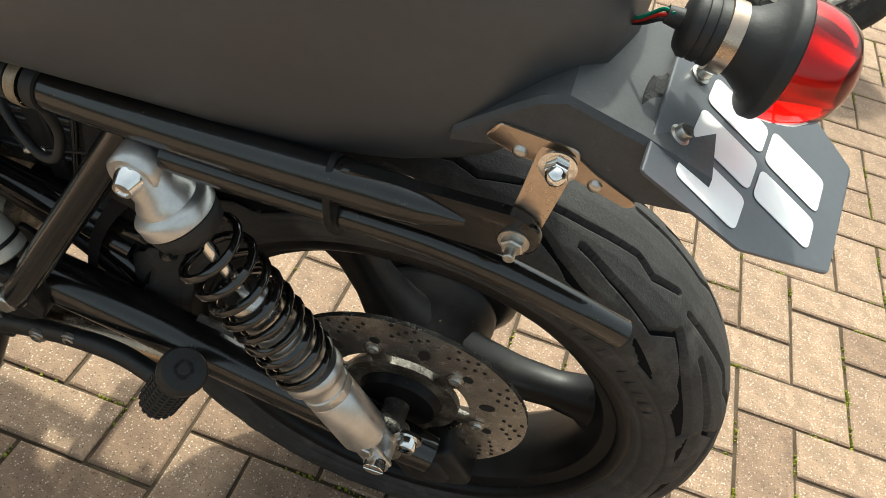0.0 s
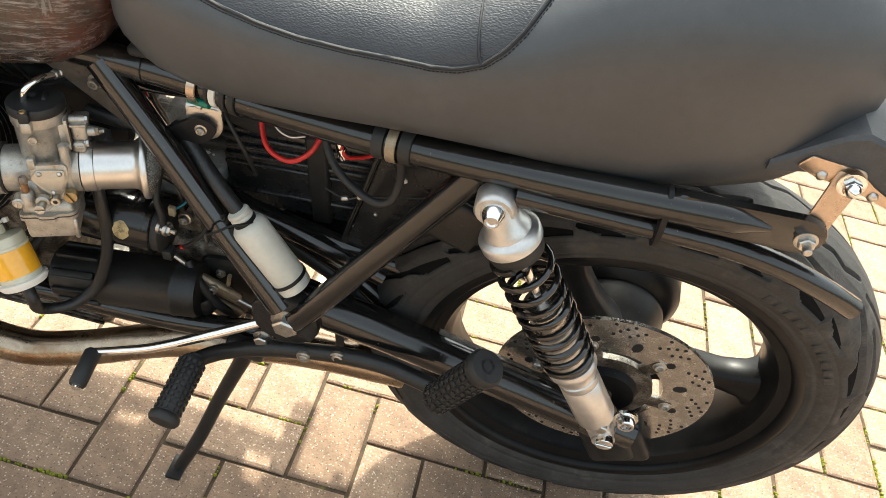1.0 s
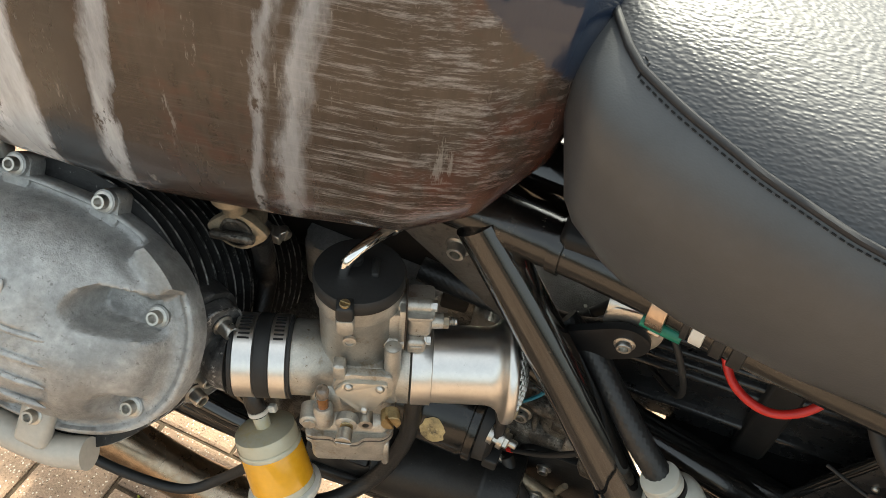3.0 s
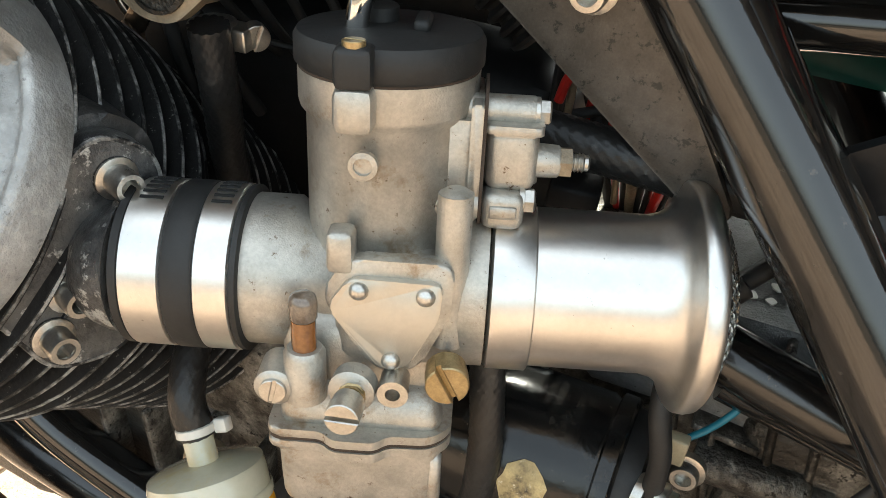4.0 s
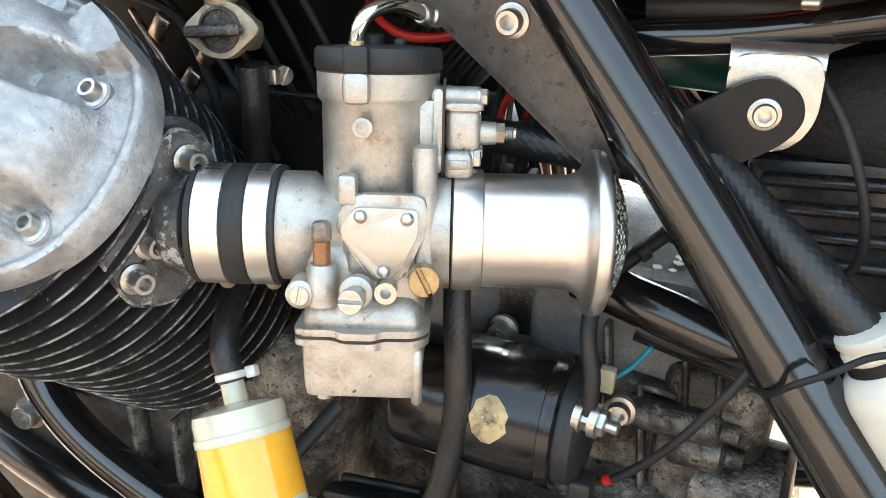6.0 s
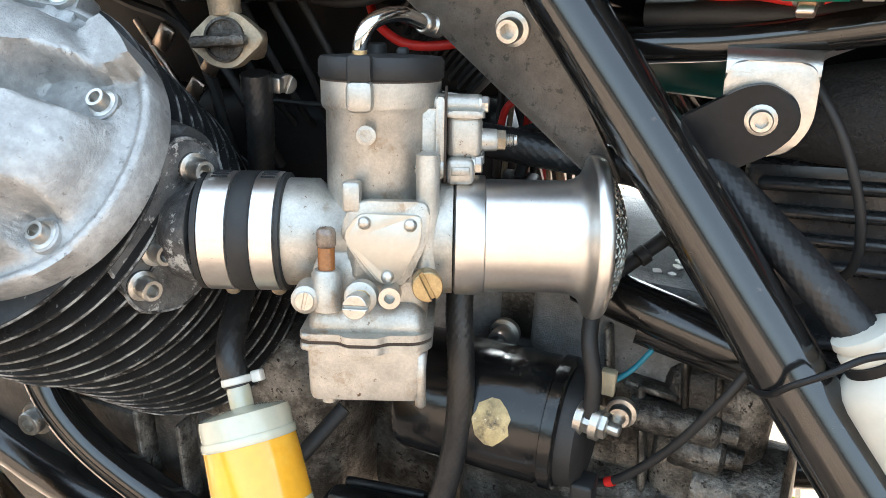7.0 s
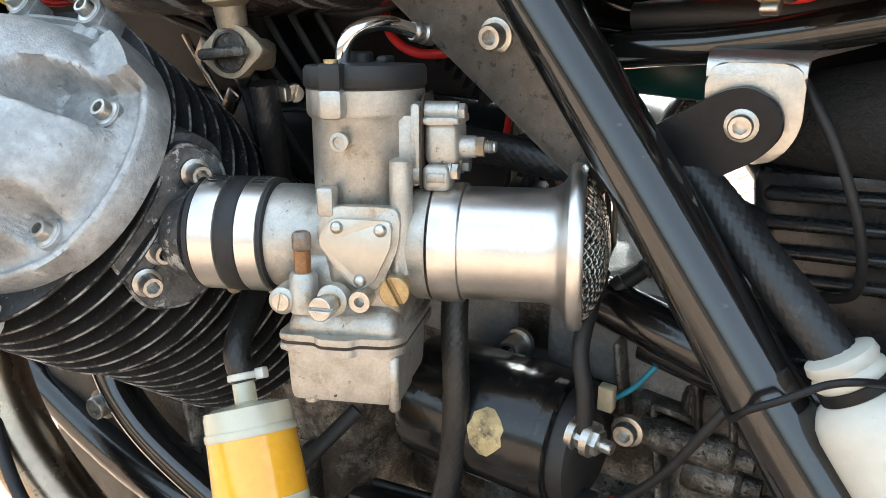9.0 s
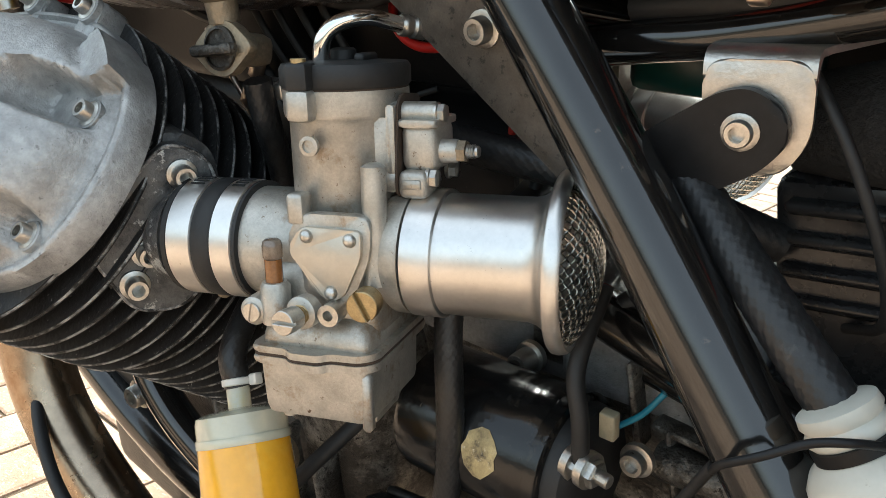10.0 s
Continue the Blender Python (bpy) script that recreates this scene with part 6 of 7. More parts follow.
hose("fuel_hose", [FM @ vec(0, 0, 0.072), FM @ vec(0, 0, 0.088), (-0.848, -0.172, 0.245), (-0.825, -0.150, 0.232), (-0.800, -0.128, 0.250), (-0.786, -0.116, 0.29), (-0.779, -0.110, 0.33), (-0.778, -0.106, 0.37), (-0.785, -0.095, 0.41), (-0.79, -0.08, 0.44)], 0.0066, None, "black braided fuel hose looping under the carburettor")
hose("breather_hose", [(-1.15, -0.150, 0.300), (-1.10, -0.185, 0.262), (-1.045, -0.199, 0.222), (-0.9641, -0.190, 0.200), (-0.9236, -0.171, 0.222), (-0.8816, -0.150, 0.2845), (-0.85, -0.10, 0.33)], 0.0046, RUBBER_DARK, "thin black breather hose")

# starter, solenoid and gearbox castings
SO = axes((-0.812, -0.075, 0.340), (1, 0, 0.02), (0, 0, 1)) @ Matrix.Diagonal((1.28, 1.28, 1, 1))
solenoid = new("starter_solenoid")
solenoid.parent = bike
solenoid["label"] = "gloss black starter solenoid with a worn gold sticker"
bm = bmesh.new()
lathe(bm, [(0.012, -0.006), (0.0265, -0.004), (0.0275, 0.0), (0.0275, 0.074), (0.0265, 0.0755), (0.0265, 0.077), (0.0285, 0.078), (0.0285, 0.084), (0.0270, 0.0855)], SO, 40)
part("solenoid_can", bm, SOLENOID, solenoid)
bm = bmesh.new()
lathe(bm, [(0.0255, 0.0855), (0.0250, 0.094), (0.020, 0.098), (0.008, 0.0985)], SO, 30)
box(bm, (0.012, 0.012, 0.012), SO @ Matrix.Translation((-0.020, 0.014, 0.100)), 0.002)
part("terminal_cap", bm, RUBBER_DARK, solenoid)
bm = bmesh.new()
r0 = 0.0279
rings = []
for i in range(7):
    ring = []
    for j in range(9):
        a = -1.53 + 0.55 * (i / 6 - 0.5) * 1.3
        h = 0.052 + 0.020 * (j / 8 - 0.5) * math.sqrt(max(0.05, 1 - (2 * i / 6 - 1) ** 2)) * (1.0 + 0.10 * math.sin(2.9 * i + (0 if j < 4 else 1.7)))
        ring.append(bm.verts.new(SO @ vec(r0 * math.cos(a + 0.35), r0 * math.sin(a + 0.35) * -1, h)))
    rings.append(ring)
skin(bm, rings, False, False)
part("gold_sticker", bm, GOLD, solenoid, "scuffed gold sticker")
hex_bolt("terminal_nut", (-0.716, -0.093, 0.3615), (1, -0.15, 0), 0.0068, 0.006, solenoid, STEEL)
hex_bolt("terminal_nut", (-0.708, -0.094, 0.3615), (1, -0.15, 0), 0.0068, 0.005, solenoid, STEEL, "", 0.006)
hose("starter_cable", [(-0.713, -0.094, 0.365), (-0.714, -0.093, 0.386), (-0.720, -0.086, 0.408), (-0.722, -0.06, 0.435)], 0.0042, RUBBER_DARK, "thick black starter cable")
bm = bmesh.new()
box(bm, (0.008, 0.006, 0.014), pose(-0.709, -0.076, 0.375), 0.001)
part("wire_plug", bm, BEIGE, bike)
hose("thin_wire", [(-0.710, -0.066, 0.367), (-0.700, -0.062, 0.376), (-0.692, -0.058, 0.388), (-0.684, -0.045, 0.398), (-0.68, -0.02, 0.40)], 0.0015, BLUE)
hose("thin_wire", [(-0.735, -0.075, 0.310), (-0.720, -0.078, 0.309), (-0.700, -0.080, 0.316), (-0.675, -0.088, 0.350), (-0.655, -0.094, 0.390), (-0.645, -0.09, 0.41)], 0.0024, RUBBER_DARK)
bm = bmesh.new()
tube(bm, [(-0.702, -0.0795, 0.3145), (-0.698, -0.0805, 0.3175)], 0.0028, 10)
part("red_band", bm, RED, bike)

starter = new("starter_motor")
starter.parent = bike
starter["label"] = "black starter motor with a ribbed nose"
SM2 = axes((-0.855, -0.095, 0.222), (1, 0.06, 0.10), (0, 0, 1))
bm = bmesh.new()
lathe(bm, [(0.030, 0.05), (0.0365, 0.051), (0.0365, 0.145), (0.0375, 0.146), (0.0375, 0.150), (0.0365, 0.151), (0.0365, 0.172), (0.034, 0.178), (0.012, 0.180)], SM2, 44)
part("motor_can", bm, BLACK_WORN, starter)
bm = bmesh.new()
lathe(bm, [(0.022, -0.012), (0.033, -0.010), (0.034, 0.0), (0.034, 0.05)], SM2, 36)
nose = part("motor_nose", bm, BLACK_WORN, starter)
for k in range(9):
    bm = bmesh.new()
    box(bm, (0.006, 0.010, 0.055), SM2 @ pose(0, 0, 0, 0, 0, 40 * k) @ Matrix.Translation((0.036, 0, 0.022)), 0.0015, 1)
    part("nose_rib", bm, BLACK_WORN, nose)
bm = bmesh.new()
box(bm, (0.001, 0.013, 0.006), SM2 @ pose(0, 0, 0, 0, 0, -62) @ Matrix.Translation((0.0365, 0, 0.105)) @ pose(0, 0, 0, 90, 0, 0))
part("paper_label", bm, LINT, starter)
bm = bmesh.new()
lathe(bm, [(0.012, 0), (0.014, 0.004), (0.014, 0.022), (0.011, 0.026)], axes((-0.678, -0.088, 0.232), (0.3, 0, -1)), 18)
part("oil_switch", bm, BLACK_WORN, bike)
socket_bolt("case_bolt", (-0.776, -0.042, 0.367), (0, -1, 0.1), 0.0064, 0.013, bike)
socket_bolt("case_bolt", (-0.702, -0.0615, 0.3475), (0, -1, 0.1), 0.0062, 0.006, bike)

gear = new("gearbox")
gear.parent = bike
gear["label"] = "dirty grey gearbox casting with ribs and bolts"
bm = bmesh.new()
box(bm, (0.115, 0.09, 0.060), pose(-0.735, 0.018, 0.383), 0.008, 2)
box(bm, (0.10, 0.08, 0.11), pose(-0.69, 0.012, 0.315), 0.012, 3)
box(bm, (0.17, 0.12, 0.12), pose(-0.715, 0.012, 0.225), 0.012, 3)
part("gear_case", bm, DIRTY_ALLOY, gear)
for x0, x1, z0, z1, r in ((-0.700, -0.645, 0.337, 0.337, 0.010), (-0.675, -0.640, 0.322, 0.322, 0.011), (-0.66, -0.63, 0.30, 0.30, 0.014)):
    bm = bmesh.new()
    lathe(bm, [(r * 0.9, 0), (r, 0.003), (r, x1 - x0 - 0.008), (r * 0.8, x1 - x0 - 0.006), (r * 0.55, x1 - x0 - 0.005), (r * 0.55, x1 - x0 + 0.004)], axes((x0, -0.042, z0), (1, 0, 0.02)), 20)
    part("case_boss", bm, DIRTY_ALLOY, gear)
for x, z, h in ((-0.674, 0.368, 0.085), (-0.656, 0.365, 0.075), (-0.69, 0.31, 0.09), (-0.715, 0.360, 0.05)):
    bm = bmesh.new()
    box(bm, (0.004, 0.014, h), pose(x, -0.036, z, 0, -8, 0), 0.0015, 1)
    part("case_rib", bm, DIRTY_ALLOY, gear)
bm = bmesh.new()
lathe(bm, [(0.030, 0), (0.036, 0.006), (0.036, 0.03), (0.03, 0.034)], axes((-0.640, -0.025, 0.285), (1, -0.1, 0.1)), 28)
part("output_housing", bm, DIRTY_ALLOY, gear)
hose("brace_tube", [(-0.735, -0.045, 0.413), (-0.69, -0.055, 0.408), (-0.64, -0.062, 0.400), (-0.55, -0.065, 0.378), (-0.45, -0.07, 0.345)], 0.0125, FRAME, "black brace tube over the gearbox")
hose("brace_tube", [(-0.62, -0.055, 0.372), (-0.52, -0.062, 0.322), (-0.43, -0.078, 0.268)], 0.011, BLACK_WORN)

# front of the engine and the valley between its cylinders
bm = bmesh.new()
box(bm, (0.10, 0.07, 0.07), pose(-1.06, -0.05, 0.235, 12, 0, 0), 0.012, 2)
box(bm, (0.06, 0.04, 0.10), pose(-0.95, -0.05, 0.22), 0.01, 2)
box(bm, (0.20, 0.05, 0.15), pose(-1.03, -0.060, 0.205), 0.015, 3)
box(bm, (0.13, 0.13, 0.20), pose(-1.145, -0.03, 0.20, 0, 8, 0), 0.02, 3)
part("crank_boss", bm, CRANK_CAST, bike)
for k in range(4):
    bm = bmesh.new()
    box(bm, (0.005, 0.03, 0.10), pose(-1.01 + 0.035 * k, -0.085, 0.225), 0.0015, 1)
    part("crankcase_rib", bm, DIRTY_ALLOY, bike)
hose("brace_tube", [(-1.085, -0.105, 0.300), (-1.065, -0.110, 0.270), (-1.03, -0.112, 0.242), (-0.97, -0.11, 0.212), (-0.91, -0.108, 0.197)], 0.0135, BLACK, "black front engine tube")
socket_bolt("mount_bolt", (-1.079, -0.118, 0.260), (0.1, -1, 0.1), 0.0085, 0.009, bike)
bm = bmesh.new()
lathe(bm, [(0.010, 0), (0.0135, 0.001), (0.0135, 0.006), (0.0095, 0.007), (0.0095, 0.001)], axes((-0.925, -0.105, 0.272), (0.2, -1, 0.3)), 20, True)
part("hose_bracket", bm, BRASS_DIRTY, bike)
# sump with its cast ribs
bm = bmesh.new()
box(bm, (0.30, 0.13, 0.06), pose(-0.98, -0.01, 0.10), 0.012, 2)
part("sump", bm, DIRTY_ALLOY, bike, "ribbed alloy sump")
for k in range(5):
    bm = bmesh.new()
    box(bm, (0.28, 0.006, 0.004), pose(-0.98, -0.077, 0.082 + 0.010 * k), 0.001, 1)
    part("sump_rib", bm, DIRTY_ALLOY, bike)

# right-hand cylinder, seen through the gaps
far_cyl = new("far_cylinder")
far_cyl.parent = bike
far_cyl["label"] = "black finned cylinder on the bike's far side"
MIR = Matrix.Diagonal((1, -1, 1, 1))
for k in range(12):
    bm = bmesh.new()
    prism(bm, oval(0.10, 0.088, 32, 0.95), 0.003, MIR @ HEAD @ Matrix.Translation((0, 0, 0.285 + k * 0.017)))
    part("cooling_fin", bm, FIN, far_cyl)
bm = bmesh.new()
skin(bm, [[bm.verts.new(MIR @ HEAD @ vec(x, y, d)) for x, y in oval(w, h, 32, e, c)] for d, w, h, e, c in levels])
part("cover", bm, ROCKER, far_cyl)
far_carb = new("far_carburettor")
far_carb.parent = bike
far_carb["label"] = "second alloy carburettor on the far side"
FC = MIR @ CARB_M
bm = bmesh.new()
lathe(bm, [(0.0262, -0.012), (0.0262, 0.059), (0.0285, 0.063), (0.0285, 0.084)], FC @ Matrix.Translation((0, 0.005, 0)), 32)
lathe(bm, [(0.0262, -0.044), (0.0262, -0.030), (0.023, 0.02), (0.0285, 0.035)], FC @ axes((0, 0, 0), (1, 0, 0)), 32)
box(bm, (0.056, 0.060, 0.050), FC @ Matrix.Translation((-0.004, 0.0, -0.045)), 0.008, 2)
part("body", bm, CARB, far_carb)
bm = bmesh.new()
lathe(bm, prof, FC @ axes((0, 0, 0), (1, 0, 0)), 48, True)
part("bellmouth", bm, POLISHED, far_carb)
bm = bmesh.new()
guard_wires(bm, FC)
part("guard_mesh", bm, MESH_WIRE, far_carb)

# spine, airbox hose, wiring and battery
hose("spine_tube", [(-1.3, 0, 0.60), (-1.0, 0.0, 0.575), (-0.8, 0.0, 0.56), (-0.68, 0.0, 0.55)], 0.028, BLACK)
hose("lower_seat_tube", [(-0.75, -0.048, 0.534), (-0.712, -0.05, 0.541), (-0.68, -0.05, 0.546), (-0.63, -0.052, 0.558), (-0.56, -0.06, 0.578)], 0.0085, BLACK, "thin black tube under the seat rail")
bm = bmesh.new()
lathe(bm, [(0.0150, -0.004), (0.0166, -0.0035), (0.0166, 0.0035), (0.0150, 0.004)], axes((-0.717, -0.0715, 0.5810), (0.98, -0.16, 0.10)), 28, True)
part("rail_collar", bm, FRAME, bike)
hose("loom_sleeve", [(-0.72, -0.046, 0.553), (-0.68, -0.047, 0.5575), (-0.6514, -0.0476, 0.5596), (-0.62, -0.050, 0.566), (-0.58, -0.056, 0.575), (-0.52, -0.065, 0.588)], 0.0062, RUBBER_DARK)
RAIL_AXIS = (0.97, -0.19, 0.10)
for x, r, w, dy, name, mat in ((-0.656, 0.0184, 0.0100, -0.0012, "bundle_clip", STAINLESS), (-0.6345, 0.0170, 0.0075, 0.0, "bundle_clip", WHITE), (-0.6235, 0.0180, 0.0065, 0.0, "rubber_band", RUBBER_DARK), (-0.6135, 0.0182, 0.0075, 0.0, "rubber_band", RUBBER_DARK), (-0.641, 0.0172, 0.004, 0.0, "rubber_band", RUBBER_DARK)):
    f = (x + 0.66) / 0.065
    bm = bmesh.new()
    lathe(bm, [(r - 0.0016, -w / 2), (r, -w / 2 + 0.0005), (r, w / 2 - 0.0005), (r - 0.0016, w / 2)], axes((x, -0.081 - 0.014 * f + dy, 0.587 + 0.005 * f + dy), RAIL_AXIS), 32, True)
    if mat is STAINLESS:
        box(bm, (0.006, 0.004, 0.007), axes((x + 0.001, -0.0925, 0.5680), RAIL_AXIS), 0.001)
    part(name, bm, mat, bike)
bm = bmesh.new()
lathe(bm, [(0.0175, -0.005), (0.0185, -0.0045), (0.0185, 0.0045), (0.0175, 0.005)], axes((-0.453, -0.120, 0.611), (0.97, -0.15, 0.12)), 28, True)
part("rail_clip", bm, BRASS_DIRTY, bike)
bm = bmesh.new()
tube(bm, [(-0.664, -0.0925, 0.5745), (-0.656, -0.0940, 0.5752), (-0.642, -0.0965, 0.5768)], 0.0044, 16)
part("green_sleeve", bm, GREEN, bike)
for x in (-0.466, -0.440):
    bm = bmesh.new()
    lathe(bm, [(0.0155, -0.006), (0.0182, -0.0055), (0.0182, 0.0055), (0.0155, 0.006)], axes((x, -0.1165 - 0.14 * (x + 0.466), 0.6085 + 0.145 * (x + 0.466)), (0.97, -0.15, 0.13)), 28, True)
    part("rubber_band", bm, RUBBER_DARK, bike)

mount = new("mounting_bracket")
mount.parent = bike
mount["label"] = "bent alloy bracket bolted through a black rubber-faced lug"
bm = bmesh.new()
am = axes((-0.661, -0.0665, 0.5265), (0.1, -1, 0.05), (1, 0.1, 0.05))
prism(bm, rounded([(-0.019, 0.0165), (0.018, 0.0165), (0.018, -0.010), (0.009, -0.0235), (-0.006, -0.0235), (-0.019, -0.004)], 0.0085), 0.003, am, 0.0008, 2)
side = [(-0.003, 0.0110), (-0.0026, 0.0150), (-0.0012, 0.0178), (0.0012, 0.0196), (0.0050, 0.0202), (0.044, 0.0206)]
rings = []
for x0, x1 in ((-0.019, -0.019), (0.018, 0.040)):
    edge = [am @ vec(x0 + (x1 - x0) * min(1, max(0, d) / 0.044), z, -d) for d, z in side]
    low = [am @ vec(x0 + (x1 - x0) * min(1, max(0, d) / 0.044), z - 0.0026, -d - (0.0026 if k < 3 else 0)) for k, (d, z) in enumerate(side)]
    rings.append([bm.verts.new(p) for p in edge + low[::-1]])
skin(bm, rings)
part("alloy_angle", bm, BRACKET, mount)
bm = bmesh.new()
prism(bm, rounded([(-0.050, -0.016), (-0.030, -0.026), (0.004, -0.0145), (0.0145, -0.006), (0.0145, 0.006), (0.004, 0.0145), (-0.006, 0.0145), (-0.040, 0.002)], 0.008), 0.005, axes((-0.6625, -0.0725, 0.5205), (0.1, -1, 0.05), (0.97, 0.1, 0.24)), 0.001)
part("black_lug", bm, SATIN, mount)
socket_bolt("lug_bolt", (-0.6627, -0.0775, 0.5205), (0.1, -1, 0.05), 0.0048, 0.0042, mount)

hose("oil_hose", [(-0.800, -0.060, 0.488), (-0.786, -0.060, 0.487), (-0.748, -0.060, 0.486), (-0.712, -0.058, 0.484), (-0.688, -0.052, 0.478), (-0.66, -0.03, 0.46)], 0.0082, None, "black braided hose")
hose("breather_pipe", [(-0.700, -0.066, 0.505), (-0.676, -0.076, 0.494), (-0.652, -0.092, 0.480), (-0.628, -0.107, 0.465), (-0.603, -0.118, 0.446)], 0.0082, None, "black braided breather hose")
bottle = new("catch_bottle")
bottle.parent = bike
bottle["label"] = "white plastic catch bottle tied to the frame tube"
BM = axes((-0.6105, -0.118, 0.4555), (0.60, -0.09, -0.79), (0, -1, 0))
bm = bmesh.new()
lathe(bm, [(0.0095, -0.001), (0.0125, 0.0), (0.0130, 0.003), (0.0118, 0.005), (0.0130, 0.0065), (0.0130, 0.009), (0.0115, 0.011), (0.0120, 0.014), (0.0165, 0.017), (0.0195, 0.021), (0.0205, 0.026), (0.0205, 0.098), (0.0195, 0.102), (0.0205, 0.106), (0.0195, 0.114), (0.014, 0.117)], BM, 40)
part("bottle_body", bm, PLASTIC, bottle)
for h, r in ((0.0125, 0.0122), (0.100, 0.0204)):
    bm = bmesh.new()
    lathe(bm, [(r, h - 0.0022), (r + 0.0012, h - 0.002), (r + 0.0012, h + 0.002), (r, h + 0.0022)], BM, 36, True)
    part("black_tie", bm, SATIN, bottle)
hose("tie_strap", [(-0.645, -0.118, 0.418), (-0.639, -0.136, 0.428), (-0.633, -0.1455, 0.440), (-0.622, -0.146, 0.449), (-0.611, -0.140, 0.455), (-0.601, -0.137, 0.458), (-0.592, -0.124, 0.452)], 0.0014, SATIN)
bm = bmesh.new()
box(bm, (0.007, 0.006, 0.007), pose(-0.622, -0.118, 0.425), 0.001)
part("tie_head", bm, WHITE, bottle)

battery = new("battery")
battery.parent = bike
battery["label"] = "black battery and tray strapped under the seat"
bm = bmesh.new()
box(bm, (0.19, 0.12, 0.125), pose(-0.565, 0.03, 0.435, 0, -6, 0), 0.006, 2)
part("battery_case", bm, GLOSS_PLASTIC, battery)
for z, d in ((0.405, 0.010), (0.446, 0.006), (0.460, 0.008), (0.474, 0.009), (0.488, 0.010)):
    bm = bmesh.new()
    box(bm, (0.188, 0.122 + d, 0.006), pose(-0.565, 0.03, z, 0, -6, 0), 0.002, 1)
    part("case_ledge", bm, GLOSS_PLASTIC, battery)
bm = bmesh.new()
box(bm, (0.024, 0.138, 0.135), pose(-0.545, 0.030, 0.443, 0, -6, 0), 0.003, 1)
part("strap", bm, RUBBER_DARK, battery)
bm = bmesh.new()
tube(bm, [(-0.66, -0.01, 0.505), (-0.61, -0.02, 0.515), (-0.55, -0.01, 0.52), (-0.48, 0.0, 0.53)], [0.02, 0.026, 0.024, 0.02], 20)
part("wiring_sleeve", bm, SPONGE, bike, "black mesh wiring sleeve")
bm = bmesh.new()
box(bm, (0.07, 0.05, 0.03), pose(-0.70, 0.0, 0.527), 0.006, 2)
part("relay_box", bm, GREEN_DARK, bike, "dark green relay box")
# seat pan, inner mudguard and side sheet
bm = bmesh.new()
box(bm, (0.50, 0.20, 0.012), pose(-0.47, 0.0, 0.636, 0, -4, 0), 0.004, 1)
part("seat_pan", bm, SATIN, bike)
bm = bmesh.new()
rings = []
for k in range(17):
    a = radians(112 + 82 * k / 16)
    r = 0.346
    o = AXLE + vec(math.cos(a) * r, 0, math.sin(a) * r)
    u = vec(math.cos(a), 0, math.sin(a))
    rings.append([bm.verts.new(o + u * h + vec(0, y, 0)) for y, h in ((-0.078, -0.010), (-0.074, 0.0), (0.074, 0.0), (0.078, -0.010), (0.074, 0.003), (-0.074, 0.003))])
skin(bm, rings)
part("inner_mudguard", bm, SATIN, bike, "black plastic inner mudguard")
bm = bmesh.new()
prism(bm, rounded([(-0.505, 0.36), (-0.47, 0.545), (-0.36, 0.600), (-0.40, 0.40), (-0.44, 0.34)], 0.02), 0.004, axes((0, -0.055, 0), (0, -1, 0), (1, 0, 0)), 0.001)
part("side_sheet", bm, GLOSS_PLASTIC, bike)
bm = bmesh.new()
tube(bm, [(-0.506, -0.058, 0.372), (-0.4985, -0.059, 0.42), (-0.489, -0.059, 0.465), (-0.476, -0.058, 0.535)], 0.0042, 12)
part("rolled_edge", bm, BLACK, bike)
for p, r, mat in (((-0.446, -0.0595, 0.504), 0.0034, WHITE), ((-0.498, -0.0595, 0.412), 0.0030, STEEL), ((-0.472, -0.0595, 0.44), 0.0026, STEEL)):
    bm = bmesh.new()
    lathe(bm, [(r, -0.002), (r, 0.0008), (r * 0.7, 0.0018), (0.0, 0.0022)], axes(p, (0, -1, 0)), 16)
    part("rivet", bm, mat, bike)
# plated fitting with a red lead, and bullet connectors on a thin cable
bm = bmesh.new()
lathe(bm, [(0.0, -0.012), (0.0042, -0.011), (0.0042, -0.002), (0.0056, -0.001), (0.0056, 0.006), (0.004, 0.007), (0.004, 0.012), (0.0, 0.0125)], axes((-0.5135, -0.078, 0.545), (0.35, -0.15, -0.92)), 18)
part("plated_fitting", bm, CHROME, bike, "small plated wiring fitting")
hose("wire", [(-0.517, -0.076, 0.556), (-0.508, -0.082, 0.541), (-0.498, -0.076, 0.5355), (-0.488, -0.0683, 0.5335), (-0.474, -0.060, 0.537), (-0.460, -0.050, 0.548)], 0.0022, RED)
hose("thin_wire", [(-0.525, -0.085, 0.490), (-0.500, -0.100, 0.4985), (-0.483, -0.1005, 0.507), (-0.45, -0.102, 0.520), (-0.41, -0.106, 0.537), (-0.37, -0.110, 0.552)], 0.0012, RUBBER_DARK)
for f in (0.0, 1.0):
    bm = bmesh.new()
    lathe(bm, [(0.0, -0.004), (0.0022, -0.004), (0.0030, -0.003), (0.0030, 0.003), (0.0022, 0.004), (0.0, 0.004)], axes((-0.500 + 0.017 * f, -0.100 - 0.0005 * f, 0.4985 + 0.0085 * f), (0.87, -0.03, 0.45)), 14)
    part("bullet_connector", bm, STEEL, bike)
bm = bmesh.new()
box(bm, (0.07, 0.012, 0.06), pose(-0.385, -0.118, 0.525, 0, 20, 0), 0.006, 2)
part("shock_bracket", bm, BLACK_WORN, bike)

